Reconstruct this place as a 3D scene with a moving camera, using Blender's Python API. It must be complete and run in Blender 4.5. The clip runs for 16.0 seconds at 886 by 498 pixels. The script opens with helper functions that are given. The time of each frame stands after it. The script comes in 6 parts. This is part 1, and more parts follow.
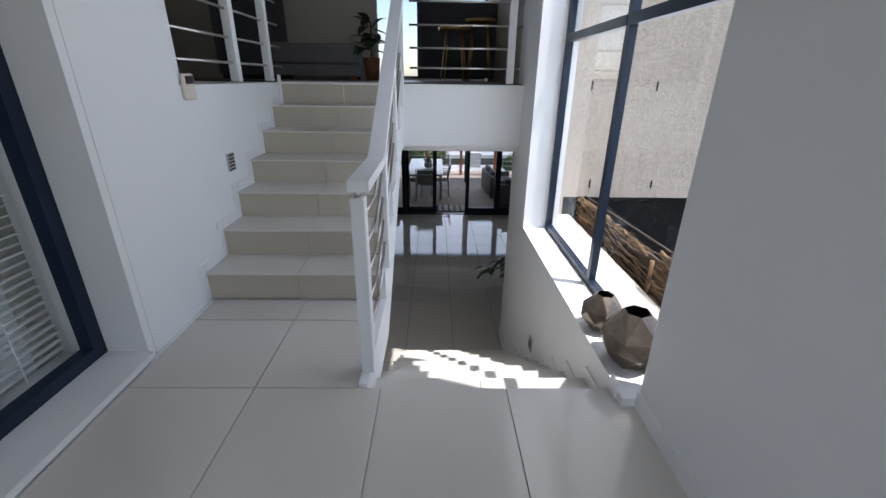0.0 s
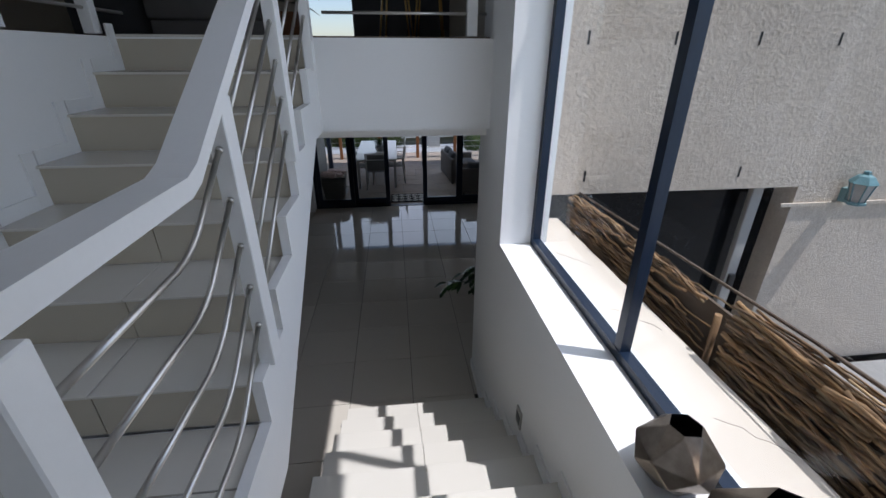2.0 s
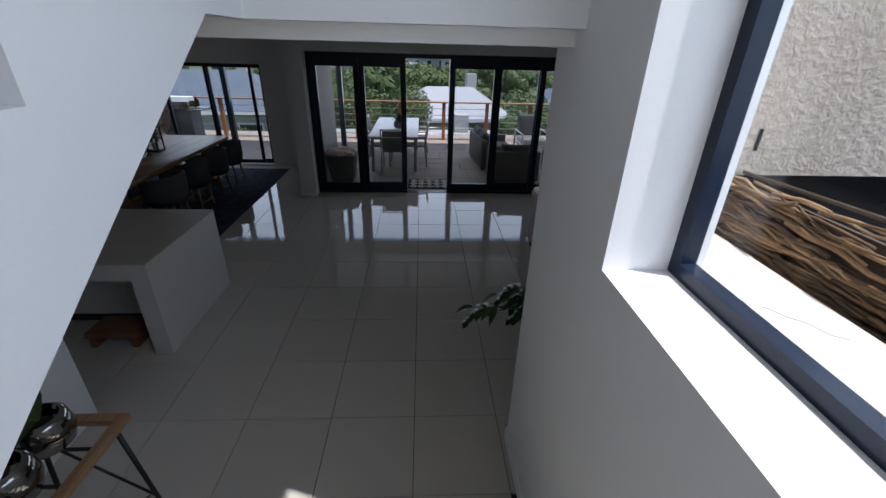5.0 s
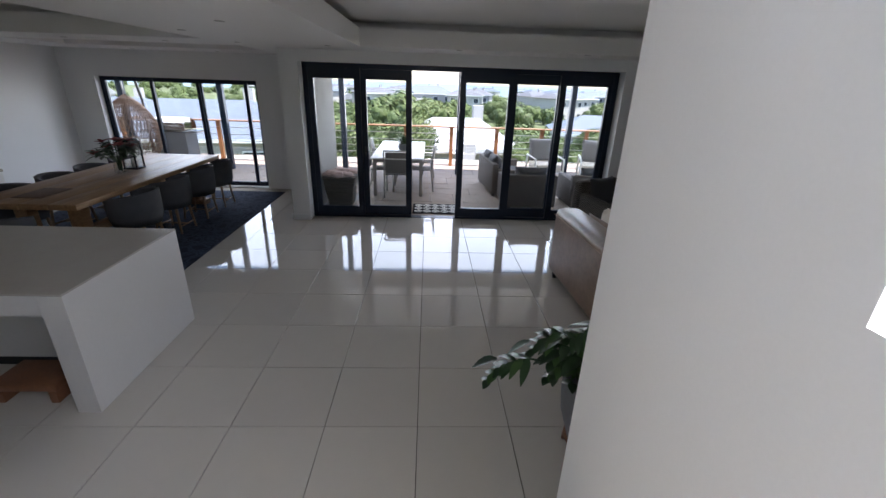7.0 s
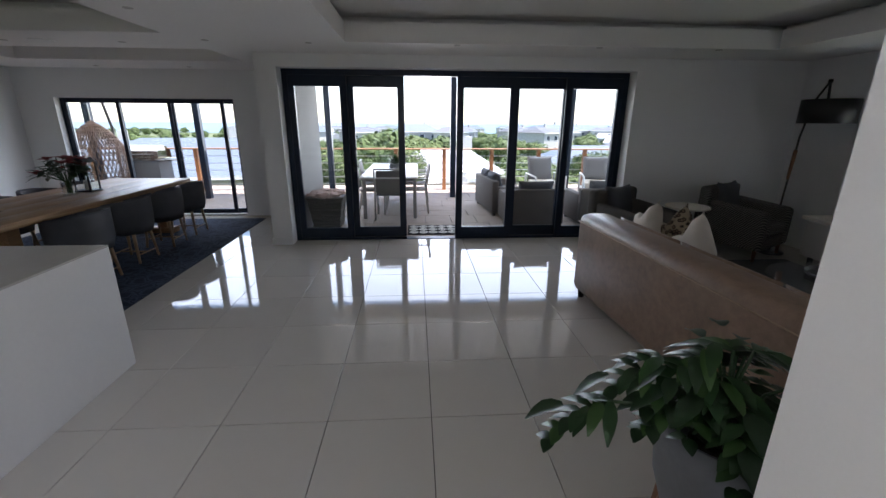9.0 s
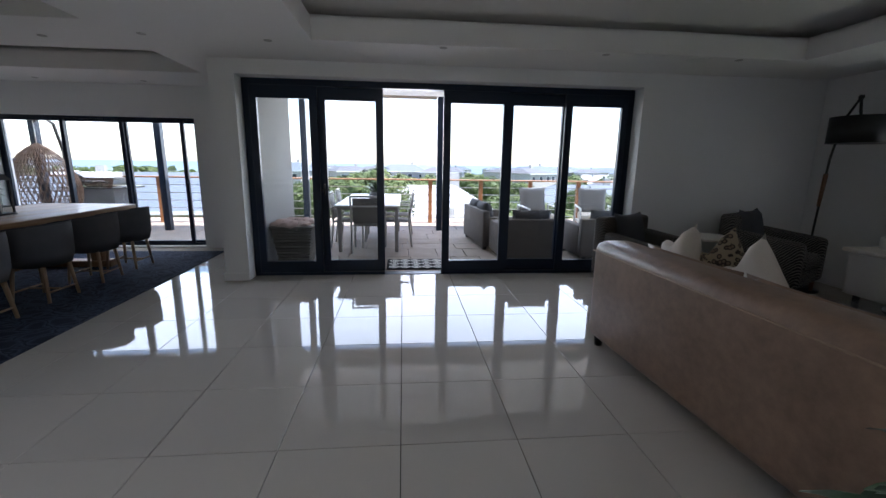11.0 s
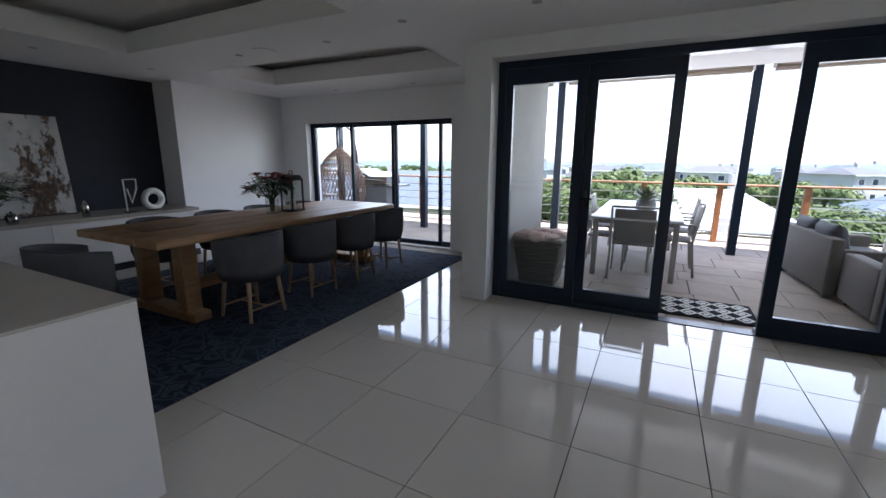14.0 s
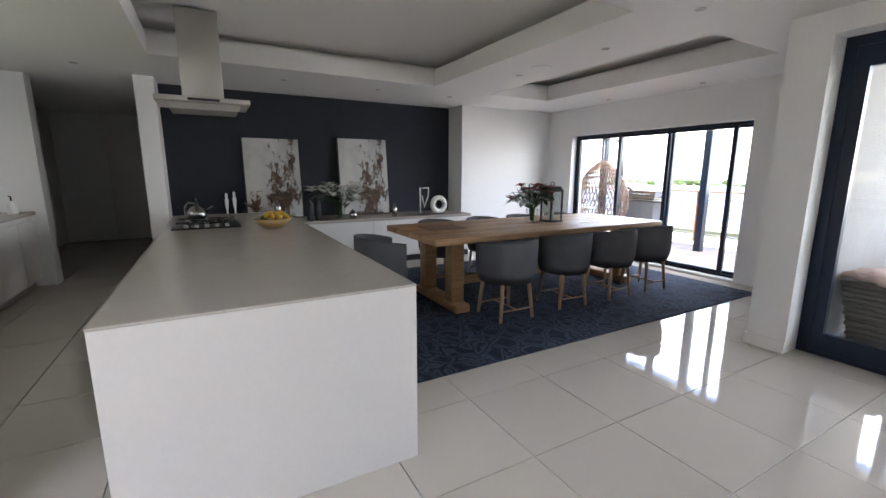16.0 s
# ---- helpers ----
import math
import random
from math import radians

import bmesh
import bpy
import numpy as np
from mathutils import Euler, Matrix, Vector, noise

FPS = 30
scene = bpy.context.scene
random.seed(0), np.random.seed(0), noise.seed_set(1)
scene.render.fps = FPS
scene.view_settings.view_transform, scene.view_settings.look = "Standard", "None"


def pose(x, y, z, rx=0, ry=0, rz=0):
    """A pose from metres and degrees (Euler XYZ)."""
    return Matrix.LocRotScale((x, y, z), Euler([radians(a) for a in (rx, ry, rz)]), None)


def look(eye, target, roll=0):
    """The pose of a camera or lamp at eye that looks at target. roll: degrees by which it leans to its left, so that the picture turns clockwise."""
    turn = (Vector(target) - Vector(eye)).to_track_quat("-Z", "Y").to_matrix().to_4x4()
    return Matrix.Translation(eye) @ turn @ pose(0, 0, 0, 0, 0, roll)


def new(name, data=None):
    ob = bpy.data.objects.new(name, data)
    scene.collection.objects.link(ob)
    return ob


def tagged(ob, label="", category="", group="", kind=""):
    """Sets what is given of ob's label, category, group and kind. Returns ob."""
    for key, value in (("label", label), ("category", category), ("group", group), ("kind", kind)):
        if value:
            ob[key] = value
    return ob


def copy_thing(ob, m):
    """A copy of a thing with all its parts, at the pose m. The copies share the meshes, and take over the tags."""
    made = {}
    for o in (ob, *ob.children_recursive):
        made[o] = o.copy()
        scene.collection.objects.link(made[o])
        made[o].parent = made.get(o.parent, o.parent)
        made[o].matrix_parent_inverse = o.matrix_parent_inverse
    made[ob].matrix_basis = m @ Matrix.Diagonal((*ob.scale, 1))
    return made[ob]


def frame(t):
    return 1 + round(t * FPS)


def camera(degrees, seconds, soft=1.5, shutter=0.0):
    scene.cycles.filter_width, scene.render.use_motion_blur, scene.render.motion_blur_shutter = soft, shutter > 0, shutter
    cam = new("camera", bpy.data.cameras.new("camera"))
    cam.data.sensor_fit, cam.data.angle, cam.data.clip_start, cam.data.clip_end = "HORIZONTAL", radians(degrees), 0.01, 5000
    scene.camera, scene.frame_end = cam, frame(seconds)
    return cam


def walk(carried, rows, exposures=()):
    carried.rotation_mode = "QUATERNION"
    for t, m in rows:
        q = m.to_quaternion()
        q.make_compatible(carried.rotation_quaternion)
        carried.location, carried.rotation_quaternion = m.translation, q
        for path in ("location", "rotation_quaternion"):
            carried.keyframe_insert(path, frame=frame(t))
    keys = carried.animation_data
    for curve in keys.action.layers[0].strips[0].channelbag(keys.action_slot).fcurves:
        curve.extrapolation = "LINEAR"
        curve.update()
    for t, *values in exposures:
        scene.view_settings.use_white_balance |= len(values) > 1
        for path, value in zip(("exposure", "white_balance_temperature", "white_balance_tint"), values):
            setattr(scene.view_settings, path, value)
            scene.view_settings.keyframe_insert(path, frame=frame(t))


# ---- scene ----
cam = camera(93.5, 16.0)
PATH = [
    (0, (-0.235, -6.771, 3.178), (-0.198, -4.921, 2.42), 0.8),
    (0.5, (-0.215, -6.497, 3.161), (0.003, -4.665, 2.39), 2.7),
    (1, (-0.146, -6.189, 3.142), (0.095, -4.361, 2.368), 3.2),
    (1.5, (-0.107, -5.796, 3.096), (0.134, -3.979, 2.294), 2.1),
    (2, (-0.06, -5.451, 3.026), (0.145, -3.652, 2.177), 0.1),
    (2.5, (-0.029, -5.138, 3.006), (0.111, -3.381, 2.061), 0.3),
    (3, (-0.014, -4.84, 2.928), (0.145, -3.173, 1.834), 1.3),
    (3.5, (0.028, -4.631, 2.808), (0.178, -2.988, 1.677), 1.8),
    (4, (0.101, -4.43, 2.68), (0.182, -2.78, 1.553), 2.5),
    (4.5, (0.091, -4.196, 2.566), (0.214, -2.477, 1.552), 2.6),
    (5, (0.05, -3.999, 2.459), (0.152, -2.209, 1.573), 1.6),
    (7.5, (0.028, -3.12, 2.004), (0.105, -1.248, 1.305), 1.9),
    (8, (-0.055, -2.947, 1.902), (0.032, -1.05, 1.275), 0.9),
    (10.3, (-0.087, -2.226, 1.471), (0.063, -0.307, 0.929), 0.6),
    (10.5, (-0.091, -2.143, 1.475), (0.045, -0.212, 0.973), 0.5),
    (11, (0.017, -1.864, 1.392), (0.206, 0.085, 0.988), 0.9),
    (11.5, (0.048, -1.614, 1.339), (0.543, 0.282, 0.941), 2.8),
    (12, (0.014, -1.377, 1.353), (0.514, 0.516, 0.943), 2.5),
    (12.5, (0.042, -1.082, 1.423), (0.283, 0.854, 0.985), 2.9),
    (13, (-0.06, -0.892, 1.399), (-0.106, 1.06, 0.967), 2.7),
    (13.5, (-0.222, -0.773, 1.418), (-0.648, 1.132, 0.982), 1.1),
    (14, (-0.347, -0.727, 1.404), (-1.23, 1.017, 0.982), 0.4),
    (14.5, (-0.387, -0.703, 1.409), (-1.593, 0.839, 0.999), 0.5),
    (15, (-0.391, -0.705, 1.408), (-1.789, 0.668, 1.008), 0.3),
    (15.5, (-0.405, -0.7, 1.393), (-1.98, 0.47, 1.01), 0.1),
    (16, (-0.418, -0.683, 1.376), (-2.139, 0.268, 1.011), 0.2),
]
EXPOSURES = [(0.0, 0.55, 6200, 16), (1.0, 0.15, 6200, 16), (2.0, -0.1, 6050, 15), (3.0, 0.0, 6050, 15), (5.0, 0.25, 6050, 15), (7.5, 2.05, 6450, 18), (8.0, 2.0, 6450, 18), (10.5, 1.9, 6200, 17), (11.0, 1.85, 6200, 17), (12.0, 1.9, 6100, 18), (13.0, 1.7, 6050, 18), (13.5, 1.65, 6050, 17), (14.5, 2.55, 6500, 17), (15.2, 3.1, 6700, 18), (16.0, 3.4, 6700, 18)]
walk(cam, [(t, look(eye, target, roll)) for t, eye, target, roll in PATH], EXPOSURES)

# ---- world, sun and large lights ----
world = bpy.data.worlds.new("sky")
scene.world = world
world.use_nodes = True
wn = world.node_tree.nodes
sky = wn.new("ShaderNodeTexSky")
sky.sky_type = "NISHITA"
sky.sun_disc = False
SUN = Vector((0.355, -0.122, 1.0)).normalized()
sky.sun_elevation = math.asin(SUN.z)
sky.sun_rotation = math.atan2(SUN.x, SUN.y)
sky.air_density, sky.dust_density = 1.0, 0.8
wn["Background"].inputs[1].default_value = 0.15
world.node_tree.links.new(sky.outputs[0], wn["Background"].inputs[0])

sun = new("sun", bpy.data.lights.new("sun", "SUN"))
sun.data.energy, sun.data.angle, sun.data.color = 4.5, radians(0.6), (1.0, 0.97, 0.93)
sun.matrix_world = look(SUN * 50, (0, 0, 0))


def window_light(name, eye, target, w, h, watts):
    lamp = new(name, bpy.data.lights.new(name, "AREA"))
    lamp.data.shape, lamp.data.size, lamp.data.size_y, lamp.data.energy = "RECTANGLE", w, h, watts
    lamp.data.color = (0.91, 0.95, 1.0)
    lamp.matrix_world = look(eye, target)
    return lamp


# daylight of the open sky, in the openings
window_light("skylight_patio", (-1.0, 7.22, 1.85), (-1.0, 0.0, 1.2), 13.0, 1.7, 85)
window_light("skylight_stairs", (1.10, -3.95, 3.2), (-1.0, -3.95, 2.4), 2.1, 2.6, 18)
window_light("skylight_entry", (-0.7, -9.05, 2.9), (-0.7, -4.0, 2.4), 1.6, 2.1, 11)
window_light("skylight_upper", (-0.6, 2.65, 4.3), (-0.6, -2.0, 3.4), 2.6, 2.0, 7)
# added fill for kitchen and passage, in an assumed window out of view
window_light("fill_kitchen", (-4.3, -3.38, 1.65), (-7.5, -1.8, 0.6), 1.9, 0.9, 0.75)
window_light("skylight_living", (5.47, 1.2, 1.35), (0.0, 0.8, 0.6), 1.5, 1.1, 0.5)


# ---- materials ----
def rgb(c):
    return (*c, 1.0)


class Mat:
    """Node material with grain, stains and relief."""

    def __init__(self, name, rough=0.5, metal=0.0, spec=0.5):
        self.m = bpy.data.materials.new(name)
        self.m.use_nodes = True
        self.t = self.m.node_tree
        self.b = self.t.nodes["Principled BSDF"]
        self.b.inputs["Roughness"].default_value = rough
        self.b.inputs["Metallic"].default_value = metal
        self.b.inputs["Specular IOR Level"].default_value = spec

    def node(self, kind, **values):
        n = self.t.nodes.new(kind)
        for k, v in values.items():
            n.inputs[k.replace("_", " ")].default_value = v
        return n

    def link(self, a, b):
        self.t.links.new(a, b)

    def coords(self, which="Object"):
        return self.node("ShaderNodeTexCoord").outputs[which]

    def noise(self, scale, detail=4.0, which="Object", rough=0.6):
        n = self.node("ShaderNodeTexNoise", Scale=scale, Detail=detail, Roughness=rough)
        self.link(self.coords(which), n.inputs["Vector"])
        return n.outputs["Fac"]

    def ramp(self, fac, stops):
        r = self.node("ShaderNodeValToRGB")
        e = r.color_ramp.elements
        while len(e) < len(stops):
            e.new(0.5)
        for x, (p, c) in zip(e, stops):
            x.position, x.color = p, rgb(c)
        self.link(fac, r.inputs["Fac"])
        return r.outputs["Color"]

    def mix(self, fac, a, b, mode="MIX"):
        n = self.t.nodes.new("ShaderNodeMix")
        n.data_type, n.blend_type = "RGBA", mode
        for v, i in ((fac, 0), (a, 6), (b, 7)):
            if isinstance(v, (int, float)):
                n.inputs[i].default_value = v
            elif isinstance(v, tuple):
                n.inputs[i].default_value = rgb(v)
            else:
                self.link(v, n.inputs[i])
        return n.outputs[2]

    def colour(self, out):
        if isinstance(out, tuple):
            self.b.inputs["Base Color"].default_value = rgb(out)
        else:
            self.link(out, self.b.inputs["Base Color"])
        return self

    def bump(self, fac, strength=0.2, distance=0.01):
        n = self.node("ShaderNodeBump", Strength=strength, Distance=distance)
        self.link(fac, n.inputs["Height"])
        self.link(n.outputs["Normal"], self.b.inputs["Normal"])
        return self

    def gloss(self, fac, lo, hi):
        n = self.node("ShaderNodeMapRange")
        n.inputs["To Min"].default_value, n.inputs["To Max"].default_value = lo, hi
        self.link(fac, n.inputs["Value"])
        self.link(n.outputs[0], self.b.inputs["Roughness"])
        return self

    def random(self):
        return self.node("ShaderNodeObjectInfo").outputs["Random"]

    def island(self):
        return self.node("ShaderNodeNewGeometry").outputs["Random Per Island"]


def mottled(name, c, spread=0.08, scale=3.0, fine=60.0, rough=0.6, bump=0.1, dist=0.004, metal=0.0, spec=0.5):
    m = Mat(name, rough, metal, spec)
    lo, hi = tuple(v * (1 - spread) for v in c), tuple(min(1, v * (1 + spread)) for v in c)
    big = m.ramp(m.noise(scale), [(0.3, lo), (0.7, hi)])
    m.colour(m.mix(0.5, big, m.ramp(m.noise(fine), [(0.3, lo), (0.7, hi)])))
    if bump:
        m.bump(m.noise(fine * 2), bump, dist)
    m.gloss(m.noise(scale * 4), max(0.02, rough * 0.85), min(1, rough * 1.15))
    return m.m


def wood(name, dark, light, axis=1, scale=6.0, rough=0.5, vary=False):
    m = Mat(name, rough)
    mp = m.node("ShaderNodeMapping")
    s = [scale * 4] * 3
    s[axis] = scale * 0.25
    mp.inputs["Scale"].default_value = s
    m.link(m.coords(), mp.inputs["Vector"])
    n = m.node("ShaderNodeTexNoise", Scale=1.6, Detail=8.0, Distortion=0.6)
    m.link(mp.outputs[0], n.inputs["Vector"])
    col = m.ramp(n.outputs["Fac"], [(0.3, dark), (0.62, light)])
    m.colour(m.mix(0.35, col, m.ramp(m.noise(1.3), [(0.3, dark), (0.7, light)])))
    m.bump(n.outputs["Fac"], 0.15, 0.003)
    return m.m


def tile_mat(name, c, rough):
    m = Mat(name, rough, spec=0.55)
    base = m.ramp(m.noise(1.4, which="Object"), [(0.3, tuple(v * 0.95 for v in c)), (0.7, c)])
    per = m.ramp(m.random(), [(0.0, (0.94, 0.94, 0.94)), (1.0, (1.0, 1.0, 1.0))])
    m.colour(m.mix(1.0, base, per, "MULTIPLY"))
    m.gloss(m.noise(5.0), rough * 0.6, rough * 1.6)
    m.bump(m.noise(2.2, 2.0), 0.03, 0.002)
    return m.m


PAINT = mottled("white_wall_paint", (0.80, 0.80, 0.79), 0.02, 1.2, 90, 0.65, 0.12, 0.001)
CEIL = mottled("ceiling_paint", (0.80, 0.79, 0.77), 0.02, 1.0, 60, 0.7, 0.05, 0.001)
TRIM = mottled("white_trim_paint", (0.80, 0.80, 0.79), 0.02, 3.0, 60, 0.4, 0.05, 0.001)
NAVYWALL = mottled("dark_textured_wall", (0.016, 0.019, 0.03), 0.25, 2.5, 25, 0.75, 0.3, 0.004)
TILE = tile_mat("polished_porcelain_tile", (0.58, 0.54, 0.47), 0.035)
LANDTILE = tile_mat("landing_porcelain_tile", (0.66, 0.63, 0.57), 0.12)
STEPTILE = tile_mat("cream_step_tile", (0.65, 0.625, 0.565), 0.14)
# beige risers; part of the darkening is painted shade, as light falls from above
RISERSHADE = tile_mat("shaded_beige_riser_tile", (0.50, 0.45, 0.36), 0.2)
GROUT = mottled("dark_grout", (0.06, 0.052, 0.045), 0.2, 6, 80, 0.9, 0.2, 0.002)
FRAME = mottled("navy_powder_coated_aluminium", (0.0115, 0.021, 0.041), 0.12, 4, 90, 0.30, 0.03, 0.001, spec=0.25)
BLACK = mottled("black_metal", (0.012, 0.012, 0.013), 0.2, 6, 60, 0.4, 0.05, 0.001)
STEEL = mottled("brushed_steel", (0.55, 0.53, 0.50), 0.03, 3, 60, 0.32, 0.0, 0.001, metal=1.0)
CHROME = mottled("dark_chrome", (0.30, 0.29, 0.28), 0.1, 8, 60, 0.08, 0.0, 0.001, metal=1.0)
QUARTZ = mottled("beige_quartz", (0.43, 0.39, 0.34), 0.06, 5, 220, 0.22, 0.02, 0.001)
CABINET = mottled("white_lacquer", (0.74, 0.72, 0.69), 0.02, 2, 40, 0.3, 0.02, 0.001)
ISLAND = mottled("off_white_lacquer", (0.60, 0.575, 0.54), 0.03, 2, 40, 0.35, 0.02, 0.001)
LEATHER = mottled("tan_leather", (0.26, 0.168, 0.115), 0.32, 3.4, 16, 0.40, 0.2, 0.003)
STITCH = mottled("pale_stitching", (0.42, 0.29, 0.20), 0.1, 8, 80, 0.7, 0.1, 0.001)
TWEED = mottled("charcoal_wool_fabric", (0.085, 0.085, 0.09), 0.25, 6, 240, 0.95, 0.5, 0.003)
OUTSOFA = mottled("taupe_outdoor_weave", (0.12, 0.105, 0.096), 0.25, 5, 160, 0.9, 0.5, 0.004)
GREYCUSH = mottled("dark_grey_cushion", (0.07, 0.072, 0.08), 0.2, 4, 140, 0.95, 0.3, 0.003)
LINEN = mottled("cream_linen", (0.66, 0.60, 0.52), 0.08, 5, 160, 0.95, 0.4, 0.003)
CREAM = mottled("cream_blind_fabric", (0.42, 0.34, 0.28), 0.07, 4, 120, 0.85, 0.2, 0.002)
OAK = wood("honey_oak", (0.20, 0.10, 0.045), (0.42, 0.25, 0.12), 1, 5.0, 0.42)
OAKLEG = wood("light_oak_leg", (0.24, 0.14, 0.07), (0.42, 0.28, 0.16), 2, 8.0, 0.5)
RAILWOOD = wood("orange_hardwood", (0.19, 0.07, 0.026), (0.36, 0.155, 0.06), 2, 6.0, 0.55)
RAILTOP = wood("orange_hardwood_rail", (0.17, 0.075, 0.032), (0.33, 0.165, 0.08), 0, 6.0, 0.55)
STICK = Mat("weathered_sticks", 0.9)
STICK.colour(STICK.mix(0.35, STICK.ramp(STICK.island(), [(0.0, (0.018, 0.012, 0.009)), (0.3, (0.12, 0.065, 0.03)), (0.7, (0.32, 0.18, 0.08)), (1.0, (0.50, 0.36, 0.21))]),
                       STICK.ramp(STICK.noise(9), [(0.35, (0.06, 0.036, 0.022)), (0.65, (0.42, 0.26, 0.13))])))
STICK.bump(STICK.noise(90), 0.4, 0.004)
STICK = STICK.m
PLASTER = Mat("rough_beige_plaster", 0.92)
pn = PLASTER.noise(38, 3, rough=0.6)
PLASTER.colour(PLASTER.mix(0.5, PLASTER.ramp(PLASTER.noise(1.1), [(0.3, (0.55, 0.465, 0.375)), (0.7, (0.68, 0.585, 0.48))]),
                           PLASTER.ramp(pn, [(0.35, (0.46, 0.385, 0.31)), (0.6, (0.70, 0.605, 0.50))])))
PLASTER.bump(pn, 0.55, 0.018)
PLASTER = PLASTER.m
SILLSTONE = mottled("pale_cement_sill", (0.62, 0.55, 0.47), 0.06, 3, 30, 0.85, 0.2, 0.004)
GREYWALL = mottled("grey_rendered_wall", (0.30, 0.29, 0.275), 0.14, 1.5, 12, 0.9, 0.2, 0.006)
PATIO = Mat("sandstone_paving", 0.75)
PATIO.colour(PATIO.mix(0.55, PATIO.ramp(PATIO.random(), [(0.0, (0.25, 0.195, 0.15)), (0.5, (0.34, 0.27, 0.21)), (1.0, (0.29, 0.225, 0.18))]),
                       PATIO.ramp(PATIO.noise(3.5), [(0.3, (0.22, 0.175, 0.14)), (0.7, (0.36, 0.30, 0.24))])))
PATIO.bump(PATIO.noise(30), 0.25, 0.006)
PATIO = PATIO.m
LEAF = Mat("glossy_leaf", 0.35)
LEAF.colour(LEAF.ramp(LEAF.island(), [(0.0, (0.010, 0.032, 0.009)), (0.6, (0.022, 0.065, 0.017)), (1.0, (0.05, 0.11, 0.028))]))
LEAF = LEAF.m
SHRUB = Mat("shrub_leaf", 0.7)
SHRUB.colour(SHRUB.mix(0.5, SHRUB.ramp(SHRUB.island(), [(0.0, (0.03, 0.06, 0.012)), (0.6, (0.075, 0.115, 0.02)), (1.0, (0.14, 0.16, 0.035))]),
                       SHRUB.ramp(SHRUB.noise(0.7), [(0.3, (0.03, 0.055, 0.012)), (0.7, (0.08, 0.11, 0.03))])))
SHRUB = SHRUB.m
BARK = mottled("bark", (0.10, 0.07, 0.05), 0.3, 6, 50, 0.9, 0.5, 0.01)
WHITEPLASTIC = mottled("white_plastic", (0.75, 0.75, 0.73), 0.02, 5, 60, 0.4, 0.02, 0.001)
GREYMETAL = mottled("pale_grey_aluminium", (0.40, 0.385, 0.36), 0.06, 5, 80, 0.45, 0.05, 0.001)
SLING = mottled("grey_sling_mesh", (0.20, 0.19, 0.18), 0.12, 5, 240, 0.8, 0.3, 0.002)
CONCRETE = mottled("grey_pot", (0.16, 0.165, 0.175), 0.1, 3, 40, 0.65, 0.15, 0.003)
SOIL = mottled("dark_soil", (0.03, 0.022, 0.016), 0.4, 12, 60, 0.95, 0.6, 0.01)
BRONZE = Mat("bronze_facets", 0.34, 0.85)
BRONZE.colour(BRONZE.mix(0.5, BRONZE.ramp(BRONZE.noise(4), [(0.3, (0.12, 0.095, 0.07)), (0.7, (0.27, 0.235, 0.19))]), BRONZE.ramp(BRONZE.noise(30), [(0.3, (0.14, 0.11, 0.085)), (0.7, (0.26, 0.22, 0.18))])))
BRONZE.bump(BRONZE.noise(60), 0.1, 0.002)
BRONZE = BRONZE.m
RATTAN = mottled("brown_rattan", (0.16, 0.09, 0.055), 0.3, 8, 60, 0.7, 0.2, 0.003)
WICKER = mottled("grey_wicker", (0.11, 0.095, 0.08), 0.3, 20, 90, 0.8, 0.6, 0.006)
GOLD = mottled("brass", (0.55, 0.36, 0.14), 0.1, 6, 60, 0.3, 0.02, 0.001, metal=1.0)
VERDIGRIS = mottled("blue_green_painted_metal", (0.14, 0.27, 0.29), 0.2, 12, 60, 0.55, 0.2, 0.002)
WHITEHOUSE = mottled("white_house_paint", (0.40, 0.385, 0.36), 0.12, 0.4, 6, 0.85, 0.1, 0.01)
ROOFS = [mottled("slate_blue_roof", (0.10, 0.12, 0.145), 0.15, 0.5, 5, 0.6, 0.2, 0.02),
         mottled("pale_grey_roof", (0.19, 0.195, 0.20), 0.12, 0.5, 5, 0.6, 0.2, 0.02),
         mottled("dark_grey_roof", (0.10, 0.10, 0.105), 0.15, 0.5, 5, 0.6, 0.2, 0.02),
         mottled("white_painted_roof", (0.33, 0.335, 0.34), 0.08, 0.5, 5, 0.55, 0.2, 0.02)]
# glossy pane with the darkness of the unlit opening put into its colour
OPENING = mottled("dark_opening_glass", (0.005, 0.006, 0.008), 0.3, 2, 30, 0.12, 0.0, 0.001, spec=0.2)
DARKPANE = mottled("dark_window_pane", (0.03, 0.04, 0.05), 0.2, 3, 30, 0.1, 0.0, 0.001)
FLOWER = mottled("dusty_red_petal", (0.28, 0.06, 0.06), 0.3, 20, 80, 0.7, 0.1, 0.002)
POINSETTIA = mottled("poinsettia_red", (0.34, 0.018, 0.03), 0.25, 20, 80, 0.6, 0.1, 0.002)
BOOKBLUE = mottled("dark_blue_cloth", (0.015, 0.022, 0.07), 0.2, 8, 120, 0.6, 0.1, 0.001)
MATBLACK = mottled("black_coir", (0.012, 0.012, 0.013), 0.2, 8, 160, 0.97, 0.5, 0.003, spec=0.1)
LILY = mottled("white_petal", (0.72, 0.72, 0.66), 0.05, 20, 80, 0.6, 0.1, 0.002)
BANANA = mottled("ripe_yellow_peel", (0.62, 0.38, 0.04), 0.15, 12, 60, 0.5, 0.1, 0.002)
BOWLWOOD = wood("bowl_wood", (0.22, 0.12, 0.04), (0.42, 0.27, 0.10), 0, 10, 0.35)
TERRA = mottled("brown_box_wood", (0.20, 0.085, 0.04), 0.2, 5, 40, 0.6, 0.1, 0.002)
UPWALL = mottled("beige_wall_paint", (0.55, 0.52, 0.46), 0.03, 1.2, 60, 0.7, 0.08, 0.001)
